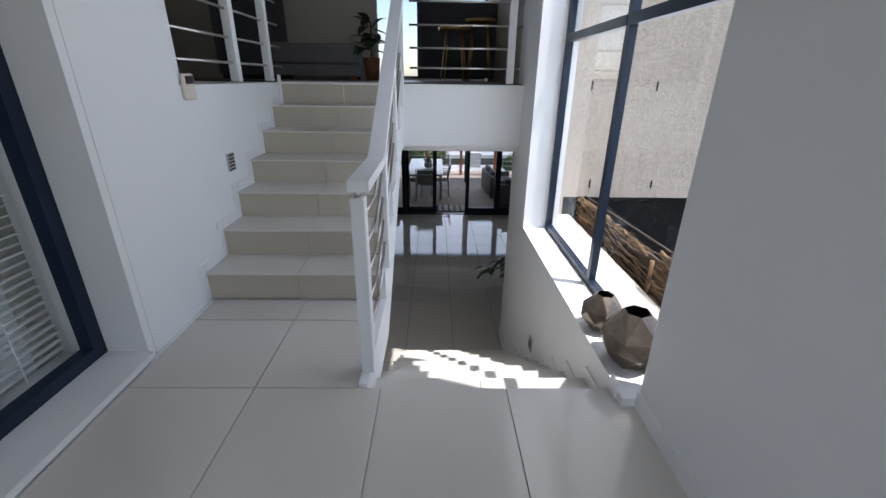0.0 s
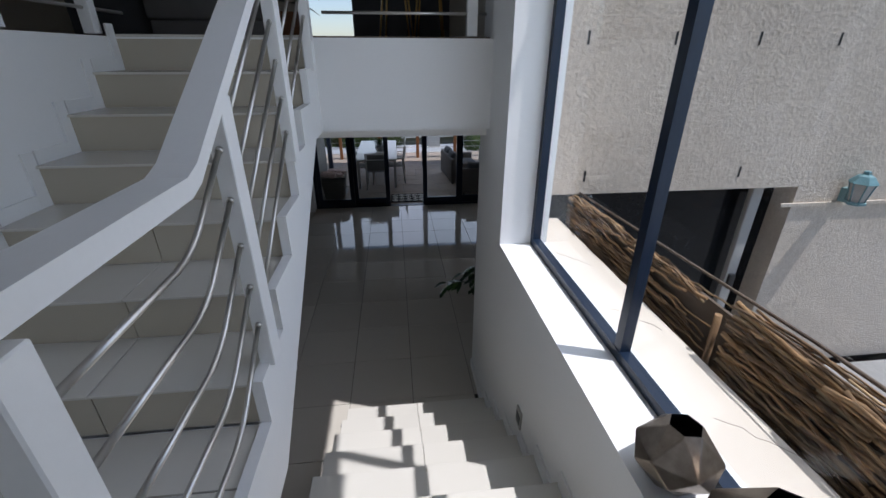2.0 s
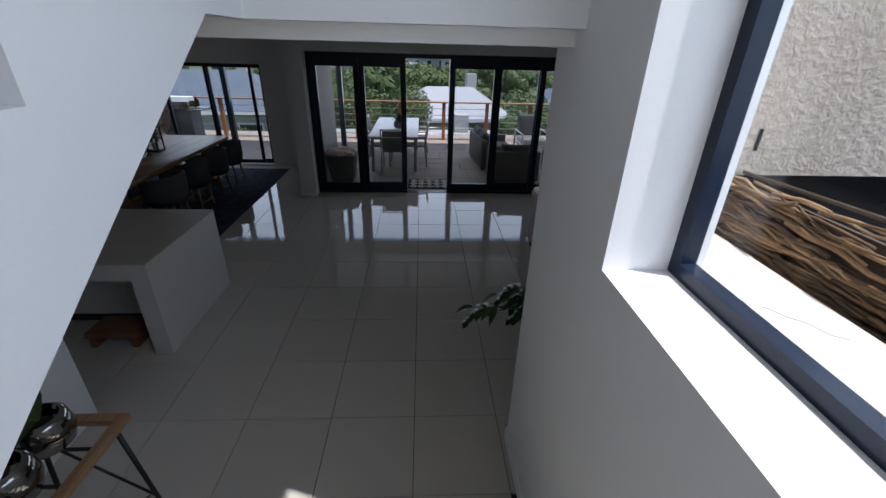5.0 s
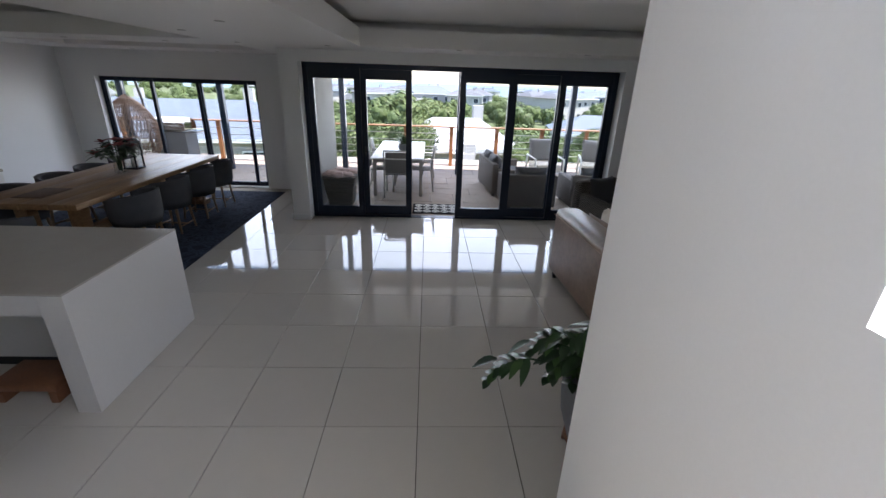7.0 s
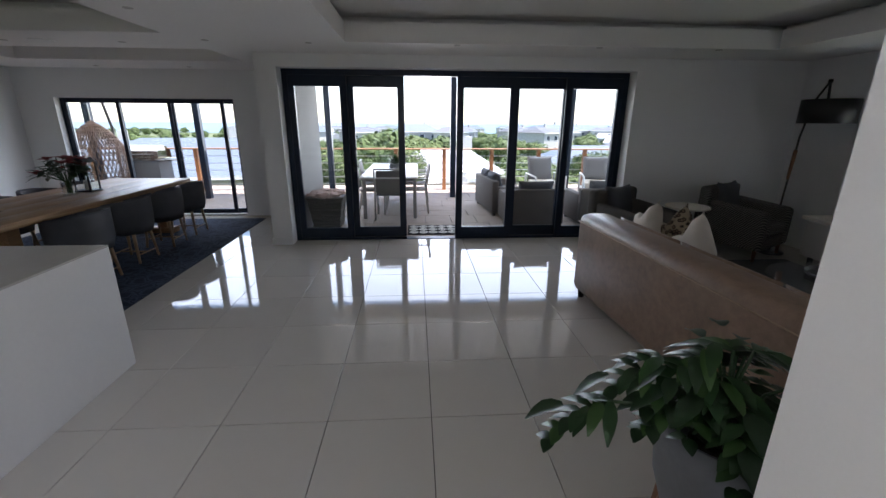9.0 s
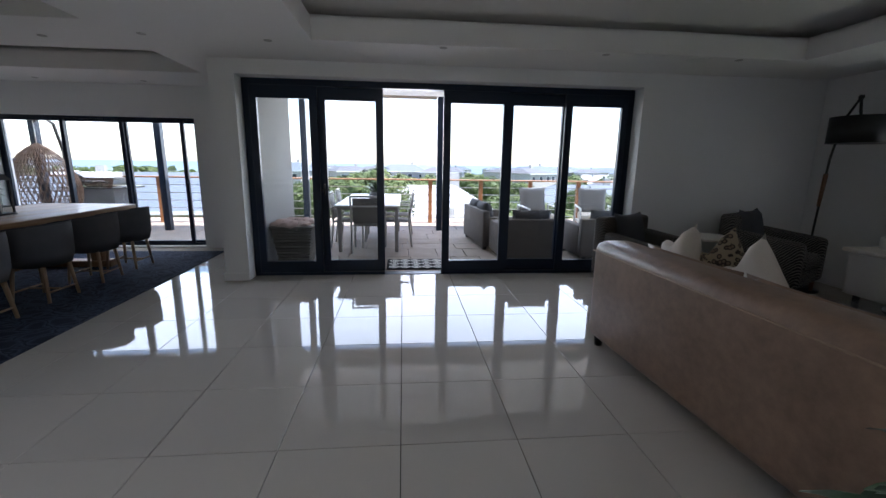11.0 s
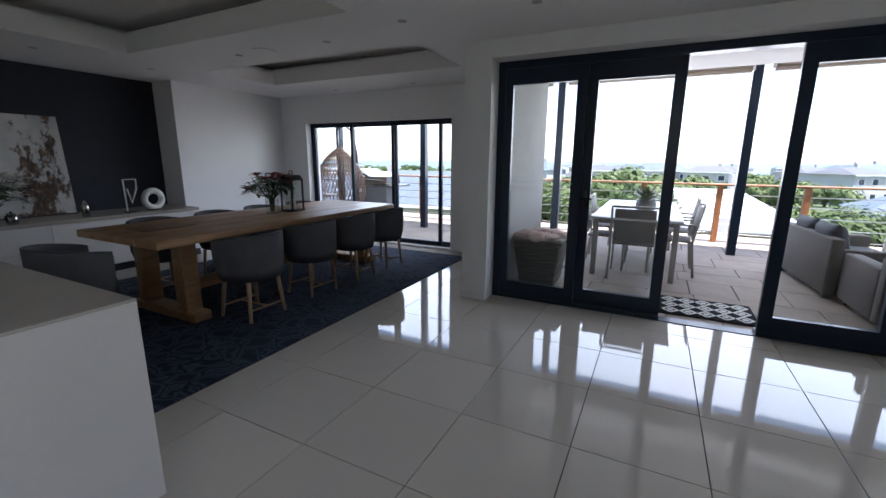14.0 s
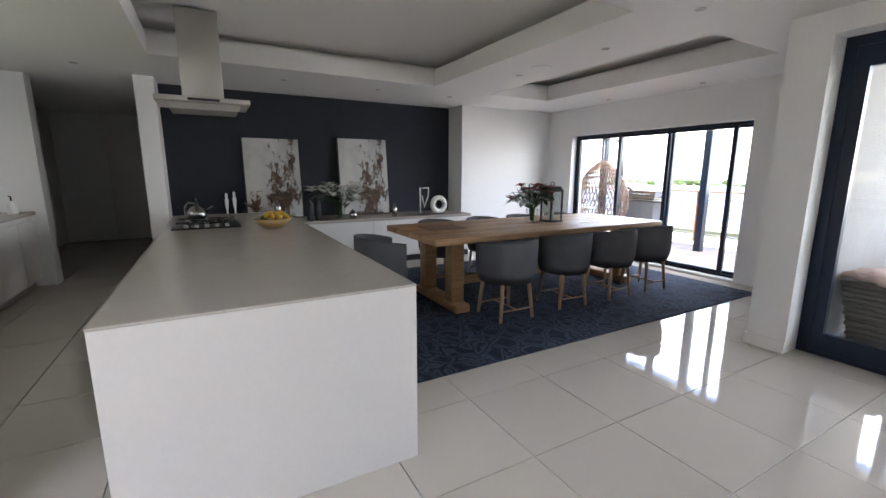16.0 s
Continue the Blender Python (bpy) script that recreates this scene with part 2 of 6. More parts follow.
UPFLOOR = wood("dark_floorboards", (0.05, 0.03, 0.02), (0.11, 0.07, 0.045), 1, 4, 0.4)
GREYSOFA = mottled("grey_bench_fabric", (0.19, 0.185, 0.185), 0.1, 5, 160, 0.95, 0.3, 0.003)
PINK = mottled("pink_blanket", (0.50, 0.36, 0.32), 0.15, 8, 60, 0.95, 0.5, 0.006)


def glass_mat(name, tint=(0.96, 0.98, 0.98)):
    m = bpy.data.materials.new(name)
    m.use_nodes = True
    t = m.node_tree
    t.nodes.remove(t.nodes["Principled BSDF"])
    clear, shine = t.nodes.new("ShaderNodeBsdfTransparent"), t.nodes.new("ShaderNodeBsdfGlossy")
    clear.inputs[0].default_value = rgb(tint)
    shine.inputs["Roughness"].default_value = 0.02
    facing, mix = t.nodes.new("ShaderNodeLayerWeight"), t.nodes.new("ShaderNodeMixShader")
    facing.inputs["Blend"].default_value = 0.5
    curve, gain = t.nodes.new("ShaderNodeMath"), t.nodes.new("ShaderNodeMath")
    curve.operation, curve.inputs[1].default_value = "POWER", 4.0
    gain.operation, gain.inputs[1].default_value, gain.inputs[2].default_value = "MULTIPLY_ADD", 0.38, 0.03
    t.links.new(facing.outputs["Facing"], curve.inputs[0])
    t.links.new(curve.outputs[0], gain.inputs[0])
    t.links.new(gain.outputs[0], mix.inputs[0])
    t.links.new(clear.outputs[0], mix.inputs[1])
    t.links.new(shine.outputs[0], mix.inputs[2])
    t.links.new(mix.outputs[0], t.nodes["Material Output"].inputs["Surface"])
    return m


GLASS = glass_mat("clear_glass")


def zebra_mat():
    m = Mat("zebra_fabric", 0.95)
    w = m.t.nodes.new("ShaderNodeTexWave")
    w.bands_direction = "DIAGONAL"
    w.inputs["Scale"].default_value, w.inputs["Distortion"].default_value = 20.0, 3.2
    w.inputs["Detail"].default_value, w.inputs["Detail Scale"].default_value = 2.0, 1.2
    m.link(m.coords(), w.inputs["Vector"])
    m.colour(m.ramp(w.outputs["Fac"], [(0.66, (0.022, 0.019, 0.018)), (0.78, (0.22, 0.20, 0.175))]))
    m.bump(m.noise(150), 0.3, 0.003)
    return m.m


def leopard_mat():
    m = Mat("leopard_fabric", 0.95)
    v = m.t.nodes.new("ShaderNodeTexVoronoi")
    v.inputs["Scale"].default_value = 26
    m.link(m.coords(), v.inputs["Vector"])
    m.colour(m.ramp(v.outputs["Distance"], [(0.22, (0.20, 0.14, 0.09)), (0.30, (0.03, 0.02, 0.015)), (0.42, (0.03, 0.02, 0.015)), (0.5, (0.34, 0.27, 0.18))]))
    return m.m


def rug_mat():
    m = Mat("navy_patterned_wool", 0.98, spec=0.1)
    v = m.t.nodes.new("ShaderNodeTexVoronoi")
    v.feature = "DISTANCE_TO_EDGE"
    v.inputs["Scale"].default_value = 8.0
    warp = m.node("ShaderNodeTexNoise", Scale=3.0, Detail=3.0)
    m.link(m.coords(), warp.inputs["Vector"])
    m.link(m.mix(0.25, m.coords(), warp.outputs["Color"]), v.inputs["Vector"])
    pat = m.ramp(v.outputs["Distance"], [(0.02, (0.014, 0.018, 0.030)), (0.07, (0.085, 0.105, 0.145)), (0.16, (0.050, 0.063, 0.092)), (0.22, (0.018, 0.023, 0.038))])
    m.colour(m.mix(0.4, pat, m.ramp(m.noise(2.0), [(0.3, (0.018, 0.023, 0.038)), (0.7, (0.052, 0.066, 0.095))])))
    m.bump(m.noise(200), 0.6, 0.006)
    return m.m


def painting_mat():
    m = Mat("floral_canvas", 0.7)

    def calc(op, a, b):
        n = m.t.nodes.new("ShaderNodeMath")
        n.operation = op
        for v, k in ((a, 0), (b, 1)):
            if isinstance(v, (int, float)):
                n.inputs[k].default_value = v
            else:
                m.link(v, n.inputs[k])
        return n.outputs[0]

    blots = m.noise(5.0, 9.0, "Generated", 0.66)
    fine = m.noise(15.0, 6.0, "Generated")
    flower = m.ramp(fine, [(0.36, (0.03, 0.02, 0.013)), (0.52, (0.10, 0.06, 0.042)), (0.64, (0.22, 0.155, 0.10)), (0.78, (0.42, 0.35, 0.28))])
    ground = m.ramp(m.noise(1.8, 3.0, "Generated"), [(0.3, (0.40, 0.40, 0.40)), (0.5, (0.56, 0.56, 0.55)), (0.7, (0.66, 0.64, 0.61))])
    sep = m.node("ShaderNodeSeparateXYZ")
    m.link(m.coords("Generated"), sep.inputs[0])
    stem = calc("ADD", calc("MULTIPLY", sep.outputs[2], 0.24), 0.58)
    away = calc("ABSOLUTE", calc("SUBTRACT", sep.outputs[1], stem), 0.0)
    spray = calc("SUBTRACT", calc("SUBTRACT", calc("ADD", blots, 0.19), calc("MULTIPLY", away, 0.42)), calc("MULTIPLY", sep.outputs[2], 0.15))
    m.colour(m.mix(m.ramp(spray, [(0.52, (0, 0, 0)), (0.58, (1, 1, 1))]), ground, flower))
    return m.m


ZEBRA, LEOPARD, RUG, PAINTING = zebra_mat(), leopard_mat(), rug_mat(), painting_mat()


# ---- building blocks ----
def box(bm, x0, x1, y0, y1, z0, z1):
    v = [bm.verts.new(p) for p in ((x0, y0, z0), (x1, y0, z0), (x1, y1, z0), (x0, y1, z0), (x0, y0, z1), (x1, y0, z1), (x1, y1, z1), (x0, y1, z1))]
    for f in ((3, 2, 1, 0), (4, 5, 6, 7), (0, 1, 5, 4), (1, 2, 6, 5), (2, 3, 7, 6), (3, 0, 4, 7)):
        bm.faces.new([v[i] for i in f])
    return v


def rounded(bm, w, seg=2):
    bmesh.ops.bevel(bm, geom=bm.edges[:], offset=w, segments=seg, profile=0.5, affect="EDGES")
    for f in bm.faces:
        f.smooth = True
    return bm


def rbox(x0, x1, y0, y1, z0, z1, w=0.006, seg=2):
    bm = bmesh.new()
    box(bm, x0, x1, y0, y1, z0, z1)
    rounded(bm, w, seg)
    for f in bm.faces:
        f.smooth = seg > 1
    return bm


def boxes(*dims):
    bm = bmesh.new()
    for d in dims:
        box(bm, *d)
    return bm


def tube(bm, pts, r, n=8, r1=None):
    pts = [Vector(p) for p in pts]
    rings = []
    for i, p in enumerate(pts):
        a, b = pts[max(i - 1, 0)], pts[min(i + 1, len(pts) - 1)]
        d = (b - a).normalized()
        side = d.orthogonal() if i == 0 else (side - d * side.dot(d))
        side.normalize()
        up = d.cross(side)
        rr = r if r1 is None else r + (r1 - r) * i / (len(pts) - 1)
        rings.append([bm.verts.new(p + (side * math.cos(t) + up * math.sin(t)) * rr) for t in (2 * math.pi * k / n for k in range(n))])
    for a, b in zip(rings, rings[1:]):
        for k in range(n):
            f = bm.faces.new((a[k], a[(k + 1) % n], b[(k + 1) % n], b[k]))
            f.smooth = True
    bm.faces.new(rings[0][::-1])
    bm.faces.new(rings[-1])
    return bm


def tubes(paths, r, n=8):
    bm = bmesh.new()
    for p in paths:
        tube(bm, p, r, n)
    return bm


def lathe(bm, prof, n=28, c=(0, 0, 0), smooth=True):
    rings = [[bm.verts.new((c[0] + r * math.cos(t), c[1] + r * math.sin(t), c[2] + z)) for t in (2 * math.pi * k / n for k in range(n))] for r, z in prof]
    for a, b in zip(rings, rings[1:]):
        for k in range(n):
            bm.faces.new((a[k], a[(k + 1) % n], b[(k + 1) % n], b[k])).smooth = smooth
    bm.faces.new(rings[0][::-1])
    bm.faces.new(rings[-1])
    return bm


def lathed(prof, n=28, c=(0, 0, 0), smooth=True):
    return lathe(bmesh.new(), prof, n, c, smooth)


def prism(bm, poly, axis, a, b):
    """A polygon in the two other axes (in x, y, z order), drawn out along axis from a to b."""
    def at(p, d):
        q = list(p)
        q.insert(axis, d)
        return q
    lo, hi = [bm.verts.new(at(p, a)) for p in poly], [bm.verts.new(at(p, b)) for p in poly]
    n = len(poly)
    bm.faces.new(lo), bm.faces.new(hi[::-1])
    for i in range(n):
        bm.faces.new((lo[i], hi[i], hi[(i + 1) % n], lo[(i + 1) % n]))
    bmesh.ops.recalc_face_normals(bm, faces=bm.faces[:])
    return bm


def sheet_with_holes(us, vs, holes, axis, d0, d1):
    """A slab across axis between d0 and d1, its outline cut at us and vs, with rectangular holes (u0, u1, v0, v1)."""
    us = sorted({*us, *[h[i] for h in holes for i in (0, 1)]})
    vs = sorted({*vs, *[h[i] for h in holes for i in (2, 3)]})
    us, vs = [u for u in us], [v for v in vs]
    bm, cache = bmesh.new(), {}

    def vert(u, v, d):
        if (u, v, d) not in cache:
            q = [u, v]
            q.insert(axis, d)
            cache[u, v, d] = bm.verts.new(q)
        return cache[u, v, d]

    def solid(i, j):
        if not (0 <= i < len(us) - 1 and 0 <= j < len(vs) - 1):
            return False
        u, v = (us[i] + us[i + 1]) / 2, (vs[j] + vs[j + 1]) / 2
        return not any(h[0] < u < h[1] and h[2] < v < h[3] for h in holes)

    for i in range(len(us) - 1):
        for j in range(len(vs) - 1):
            if not solid(i, j):
                continue
            a, b, c, e = us[i], us[i + 1], vs[j], vs[j + 1]
            for d in (d0, d1):
                bm.faces.new([vert(a, c, d), vert(b, c, d), vert(b, e, d), vert(a, e, d)])
            for di, dj, p, q in ((-1, 0, (a, c), (a, e)), (1, 0, (b, c), (b, e)), (0, -1, (a, c), (b, c)), (0, 1, (a, e), (b, e))):
                if not solid(i + di, j + dj):
                    bm.faces.new([vert(*p, d0), vert(*q, d0), vert(*q, d1), vert(*p, d1)])
    bmesh.ops.recalc_face_normals(bm, faces=bm.faces[:])
    return bm


def mesh_of(name, bm, material):
    me = bpy.data.meshes.new(name)
    bm.to_mesh(me)
    bm.free()
    me.materials.append(material)
    return me


def part(name, bm, material, parent=None, label=""):
    """One bmesh (or ready mesh) as one mesh object under a thing or a part."""
    ob = new(name, bm if isinstance(bm, bpy.types.Mesh) else mesh_of(name, bm, material))
    ob.parent = parent
    return tagged(ob, label)


def thing(name, m, label, category, group=""):
    ob = new(name)
    ob.empty_display_size = 0.1
    ob.matrix_basis = m
    return tagged(ob, label, category, group)


def structure(name, bm, material, label, category, parent=None):
    return tagged(part(name, bm, material, parent), label, category, kind="structure")


def blob(bm, c, s, sub=2, jit=0.0, seed=0):
    """A rounded lump, with scale s per axis."""
    rnd = random.Random(seed)
    got = bmesh.ops.create_icosphere(bm, subdivisions=sub, radius=1.0)
    for v in got["verts"]:
        k = 1 + jit * (noise.noise(v.co * 1.7 + Vector((seed, 0, 0))))
        v.co = Vector((v.co.x * s[0] * k + c[0], v.co.y * s[1] * k + c[1], v.co.z * s[2] * k + c[2]))
        for f in v.link_faces:
            f.smooth = True
    return bm


def cushion(w, d, h, seed=0, pinch=0.5, chop=0.0):
    """A plump square cushion standing on its edge, w across (x), h high (z), d thick (y)."""
    bm = bmesh.new()
    n = 10
    grid = {}
    for s in (1, -1):
        for i in range(n + 1):
            for j in range(n + 1):
                u, v = 2 * i / n - 1, 2 * j / n - 1
                edge = abs(u) == 1 or abs(v) == 1
                if edge and s < 0:
                    grid[s, i, j] = grid[1, i, j]
                    continue
                puff = (1 - u ** 4) * (1 - v ** 4)
                bow = 1 - 0.10 * pinch * ((1 - u * u) * abs(v) ** 3), 1 - 0.10 * pinch * ((1 - v * v) * abs(u) ** 3)
                wob = 0.02 * noise.noise(Vector((u * 2 + seed, v * 2, s)))
                grid[s, i, j] = bm.verts.new((u * w / 2 * bow[1], s * d / 2 * puff ** 0.6 + wob * d, h / 2 + v * h / 2 * bow[0] - chop * max(0.0, 1 - 1.5 * abs(u)) * ((v + 1) / 2) ** 3))
    for s in (1, -1):
        for i in range(n):
            for j in range(n):
                q = [grid[s, i, j], grid[s, i + 1, j], grid[s, i + 1, j + 1], grid[s, i, j + 1]]
                f = bm.faces.new(q if s < 0 else q[::-1])
                f.smooth = True
    bmesh.ops.recalc_face_normals(bm, faces=bm.faces[:])
    return bm


def leaf(bm, base, along, length, width, droop=0.3, up=Vector((0, 0, 1)), segs=4, lobes=0):
    """A bent leaf blade with a mid fold."""
    base, along = Vector(base), Vector(along).normalized()
    side = along.cross(up)
    side = side.normalized() if side.length > 1e-3 else Vector((1, 0, 0))
    nrm = side.cross(along).normalized()
    rows = []
    for i in range(segs + 1):
        t = i / segs
        w = width * math.sin(math.pi * min(0.98, 0.08 + 0.92 * t)) ** 0.8 * 0.5
        if lobes:
            w *= 1.0 if i % 2 else 0.45
        p = base + along * length * t - up * droop * length * t * t
        rows.append((bm.verts.new(p + side * w + nrm * w * 0.25), bm.verts.new(p), bm.verts.new(p - side * w + nrm * w * 0.25)))
    for a, b in zip(rows, rows[1:]):
        for k in (0, 1):
            bm.faces.new((a[k], a[k + 1], b[k + 1], b[k])).smooth = True
    return bm


IDENT = Matrix.Identity(4)

# ---- levels and plan ----
RISE = 0.195
ZL, ZU, ZC, ZH = 9 * RISE, 16 * RISE, 2.456, 2.52      # landing, upper floor, ceiling of the living level, stair header
LOW_GO, UP_GO = 0.3075, 0.318
Y1, YLAND, YHEAD = -2.665, -5.125, -2.31     # first nosing, landing edge, edge of the upper floor
XS = -0.58                                   # side of the upper flight
XR = 0.645                                   # stair wall on the window side
XW = -1.78                                   # stair wall on the other side
YD, YW = 3.08, 5.0                           # door wall and dining window wall, inner faces
DOOR = (-1.79, 2.85, -0.02, 2.30)
DWIN = (-5.98, -3.12, 0.03, 2.0)
SWIN = (-5.245, -2.82, 1.80, 4.90)

# ---- floors ----
floor = structure("floor", boxes((-11.2, 5.5, -3.4, YD + 0.3, -0.2, -0.012), (-7.0, -2.05, YD + 0.3, YW + 0.3, -0.2, -0.012),
                                 (-2.3, XR, -5.1, -3.4, -0.2, -0.012)), GROUT, "dark grout bed under polished cream floor tiles", "floor")
landing = structure("landing_floor", boxes((-2.3, 0.75, -9.0, YLAND, ZL - 0.25, ZL - 0.012), (-2.3, XS, YLAND, -4.22, ZL - 0.25, ZL - 0.012)),
                    PAINT, "landing slab with large cream floor tiles", "floor")
upper = structure("upper_floor", boxes((-6.5, 1.0, YHEAD, 3.4, ZU - 0.26, ZU), (1.0, 5.5, -1.75, 3.4, ZU - 0.26, ZU), (-6.5, XW - 0.16, -4.79, YHEAD, ZU - 0.26, ZU)), PAINT,
                  "upper floor slab with a white edge", "floor")
structure("upper_floor_boards", boxes((-6.5, 4.0, YHEAD + 0.12, 3.4, ZU + 0.004, ZU + 0.014)), UPFLOOR, "dark wooden floorboards upstairs", "floor")

# ---- ceiling with three coffers ----
COFFERS = [(-5.42, -2.5, -1.1, 1.95), (-5.55, -2.5, 2.90, 3.98), (-0.80, 4.05, -1.1, 2.27)]
cb = sheet_with_holes((-11.3, 5.5), (YHEAD + 0.1, YW + 0.3), COFFERS, 2, ZC, ZC + 0.2)
for x0, x1, y0, y1 in COFFERS:
    g = 0.24
    other = sheet_with_holes((x0 - g, x1 + g), (y0 - g, y1 + g), [], 2, ZC + 0.29, ZC + 0.35)
    tmp = bpy.data.meshes.new("tmp")
    other.to_mesh(tmp)
    other.free()
    cb.from_mesh(tmp)
    bpy.data.meshes.remove(tmp)
    box(cb, x0 - g - 0.02, x0 - g, y0 - g, y1 + g, ZC + 0.2, ZC + 0.35)
    box(cb, x1 + g, x1 + g + 0.02, y0 - g, y1 + g, ZC + 0.2, ZC + 0.35)
    box(cb, x0 - g, x1 + g, y0 - g - 0.02, y0 - g, ZC + 0.2, ZC + 0.35)
    box(cb, x0 - g, x1 + g, y1 + g, y1 + g + 0.02, ZC + 0.2, ZC + 0.35)
structure("ceiling", cb, CEIL, "white plaster ceiling with recessed rectangular coffers", "ceiling")
structure("kitchen_ceiling", boxes((-11.3, -2.0, -3.4, YHEAD + 0.1, ZC, ZC + 0.1)), CEIL, "white plaster ceiling", "ceiling")
structure("stair_ceiling", boxes((-7.0, 1.02, -9.2, 3.5, 5.6, 5.75)), CEIL, "high white ceiling over the stairwell", "ceiling")

# ---- walls of the living level ----
structure("wall_doors", sheet_with_holes((-2.05, 5.5), (-0.1, 2.85), [DOOR], 1, YD, YD + 0.34), PAINT, "white wall with a wide sliding door opening", "wall")
structure("wall_dining_side", boxes((-2.05, -1.80, YD + 0.342, YW + 0.3, -0.1, 2.85)), GREYWALL, "grey rendered outer wall beside the patio", "wall")
structure("wall_dining_lining", boxes((-2.056, -2.051, YD + 0.002, YW, 0.0, ZC)), PAINT, "white painted side of the pier", "wall")
structure("wall_dining_window", sheet_with_holes((-6.9, -2.05), (-0.1, 2.85), [DWIN], 1, YW, YW + 0.3), PAINT, "white wall with a wide dining window", "wall")
structure("wall_dining_left", boxes((-7.17, -6.55, 3.06, YW, -0.1, 2.85)), PAINT, "white wall beside the dining window", "wall")
structure("wall_feature", boxes((-7.17, -7.0, -1.16, 3.06, -0.1, 2.85)), NAVYWALL, "dark navy textured feature wall", "wall")
structure("wall_pier", boxes((-11.0, -6.55, -1.36, -1.162, -0.1, 2.85)), PAINT, "white wall end beside the passage", "wall")
structure("wall_passage_end", boxes((-11.18, -11.0, -3.4, -1.16, -0.1, 2.85)), PAINT, "white wall at the passage end", "wall")
# the hole is an assumed window, never in view, made for the kitchen fill
structure("wall_kitchen_back", sheet_with_holes((-11.0, -2.5), (-0.1, 2.85), [(-5.3, -3.3, 1.15, 2.15)], 1, -3.4, -3.2), PAINT, "white wall with an added unseen window hole behind the kitchen counter", "wall")
structure("wall_kitchen_nib", boxes((-7.25, -7.03, -3.2, -2.42, 0.0, ZC)), PAINT, "white wall nib at the end of the counter", "wall")
structure("wall_living", sheet_with_holes((-1.75, YD), (-0.1, 2.85), [(0.25, 1.86, 0.66, 1.95)], 0, 5.2, 5.45), PAINT, "white living room wall with a blind-covered window", "wall")
structure("wall_living_back", boxes((XR + 0.341, 5.45, -1.975, -1.75, -0.1, 2.85)), PAINT, "white wall behind the sofa area", "wall")
structure("wall_under_stairs", boxes((-2.5, -2.28, -5.2, -1.72, -0.1, 2.86)), PAINT, "white wall beside the stairs", "wall")
structure("wall_under_landing", boxes((-2.28, XR, -5.4, -5.2, -0.1, ZL - 0.25)), PAINT, "white wall under the landing", "wall")
structure("header_beam", boxes((XS - 0.06, XR, YHEAD, YHEAD + 0.22, ZH - 0.002, ZU - 0.26), (XS - 0.06, XR, YHEAD - 0.003, YHEAD, ZH - 0.002, ZU)), PAINT,
          "white beam under the upper floor edge", "beam")
structure("soffit_beside_stairs", boxes((-2.28, XS - 0.06, YHEAD - 0.3, YHEAD + 0.1, ZH + 0.002, ZU - 0.262)), PAINT, "white soffit beside the stairs", "beam")

# ---- walls of the stairwell ----
structure("wall_window", sheet_with_holes((-5.245, -1.985), (-0.1, 5.6), [SWIN], 0, XR, XR + 0.34), PAINT, "white stair wall with a tall window opening", "wall")
structure("wall_entry_right", boxes((0.72, 1.0, -9.0, -5.247, 1.4, 5.6)), PAINT, "white entry wall", "wall")
structure("wall_entry_back", sheet_with_holes((-4.7, 1.0), (1.4, 5.6), [(-1.5, 0.1, ZL, ZL + 2.2)], 1, -9.2, -9.0), PAINT, "white entry wall", "wall")
structure("wall_stairs_left", boxes((XW - 0.15, XW, -4.82, -4.06, ZL - 0.25, 5.6), (XW - 0.15, XW, -4.06, YHEAD, ZL - 0.25, ZU)), PAINT,
          "white stair wall with a low top under the railing", "wall")
structure("wall_entry_left", sheet_with_holes((-9.0, -4.82), (1.4, 5.6), [(-7.4, -4.87, ZL + 0.03, 4.9)], 0, -2.24, -2.0), PAINT, "white wall round a dark-framed window", "wall")
structure("wall_entry_jamb", boxes((-2.0, XW - 0.002, -4.87, -4.822, ZL, 5.6), (-2.0, XW + 0.03, -9.0, -4.87, ZL + 0.002, ZL + 0.035)), TRIM, "white window reveal and low plinth", "wall")
structure("side_room", boxes((-4.7, -4.5, -9.0, -4.99, 1.4, 5.6), (-4.5, -2.24, -9.0, -4.99, 1.4, ZL)), UPWALL, "dim room behind the blind", "wall")
structure("wall_upper_back", sheet_with_holes((-6.5, 4.0), (ZU, 5.6), [(-2.0, 0.75, ZU + 0.05, 5.2)], 1, 2.4, 2.6), UPWALL, "beige wall upstairs with a tall window", "wall")
structure("wall_upper_left", boxes((-6.7, -6.5, -4.99, 2.6, ZU, 5.6)), UPWALL, "beige wall upstairs", "wall")
structure("wall_upper_right", boxes((XR + 0.1, XR + 0.3, -2.08, 2.6, ZU, 5.6)), UPWALL, "grey wall upstairs", "wall")
structure("wall_upper_near", boxes((-6.5, -2.245, -4.99, -4.79, 1.4, 5.6), (-2.245, XW - 0.152, -4.818, -4.79, 1.4, 5.6)), UPWALL, "wall upstairs", "wall")
structure("wall_upper_screen", boxes((-2.95, -1.22, 1.0, 1.12, ZU + 0.014, 5.6)), UPWALL, "beige partition wall upstairs", "wall")

# ---- skirtings ----
structure("baseboard_doors_left", boxes((-2.07, DOOR[0], YD - 0.014, YD, 0.0, 0.09)), TRIM, "white skirting", "baseboard")
structure("baseboard_pier", boxes((-2.07, -2.056, YD, YW, 0.0, 0.09)), TRIM, "white skirting", "baseboard")
structure("baseboard_doors_right", boxes((DOOR[1], 5.2, YD - 0.014, YD, 0.0, 0.09)), TRIM, "white skirting", "baseboard")
structure("baseboard_entry", boxes((0.706, 0.719, -9.0, -5.247, ZL, ZL + 0.09)), TRIM, "white skirting", "baseboard")
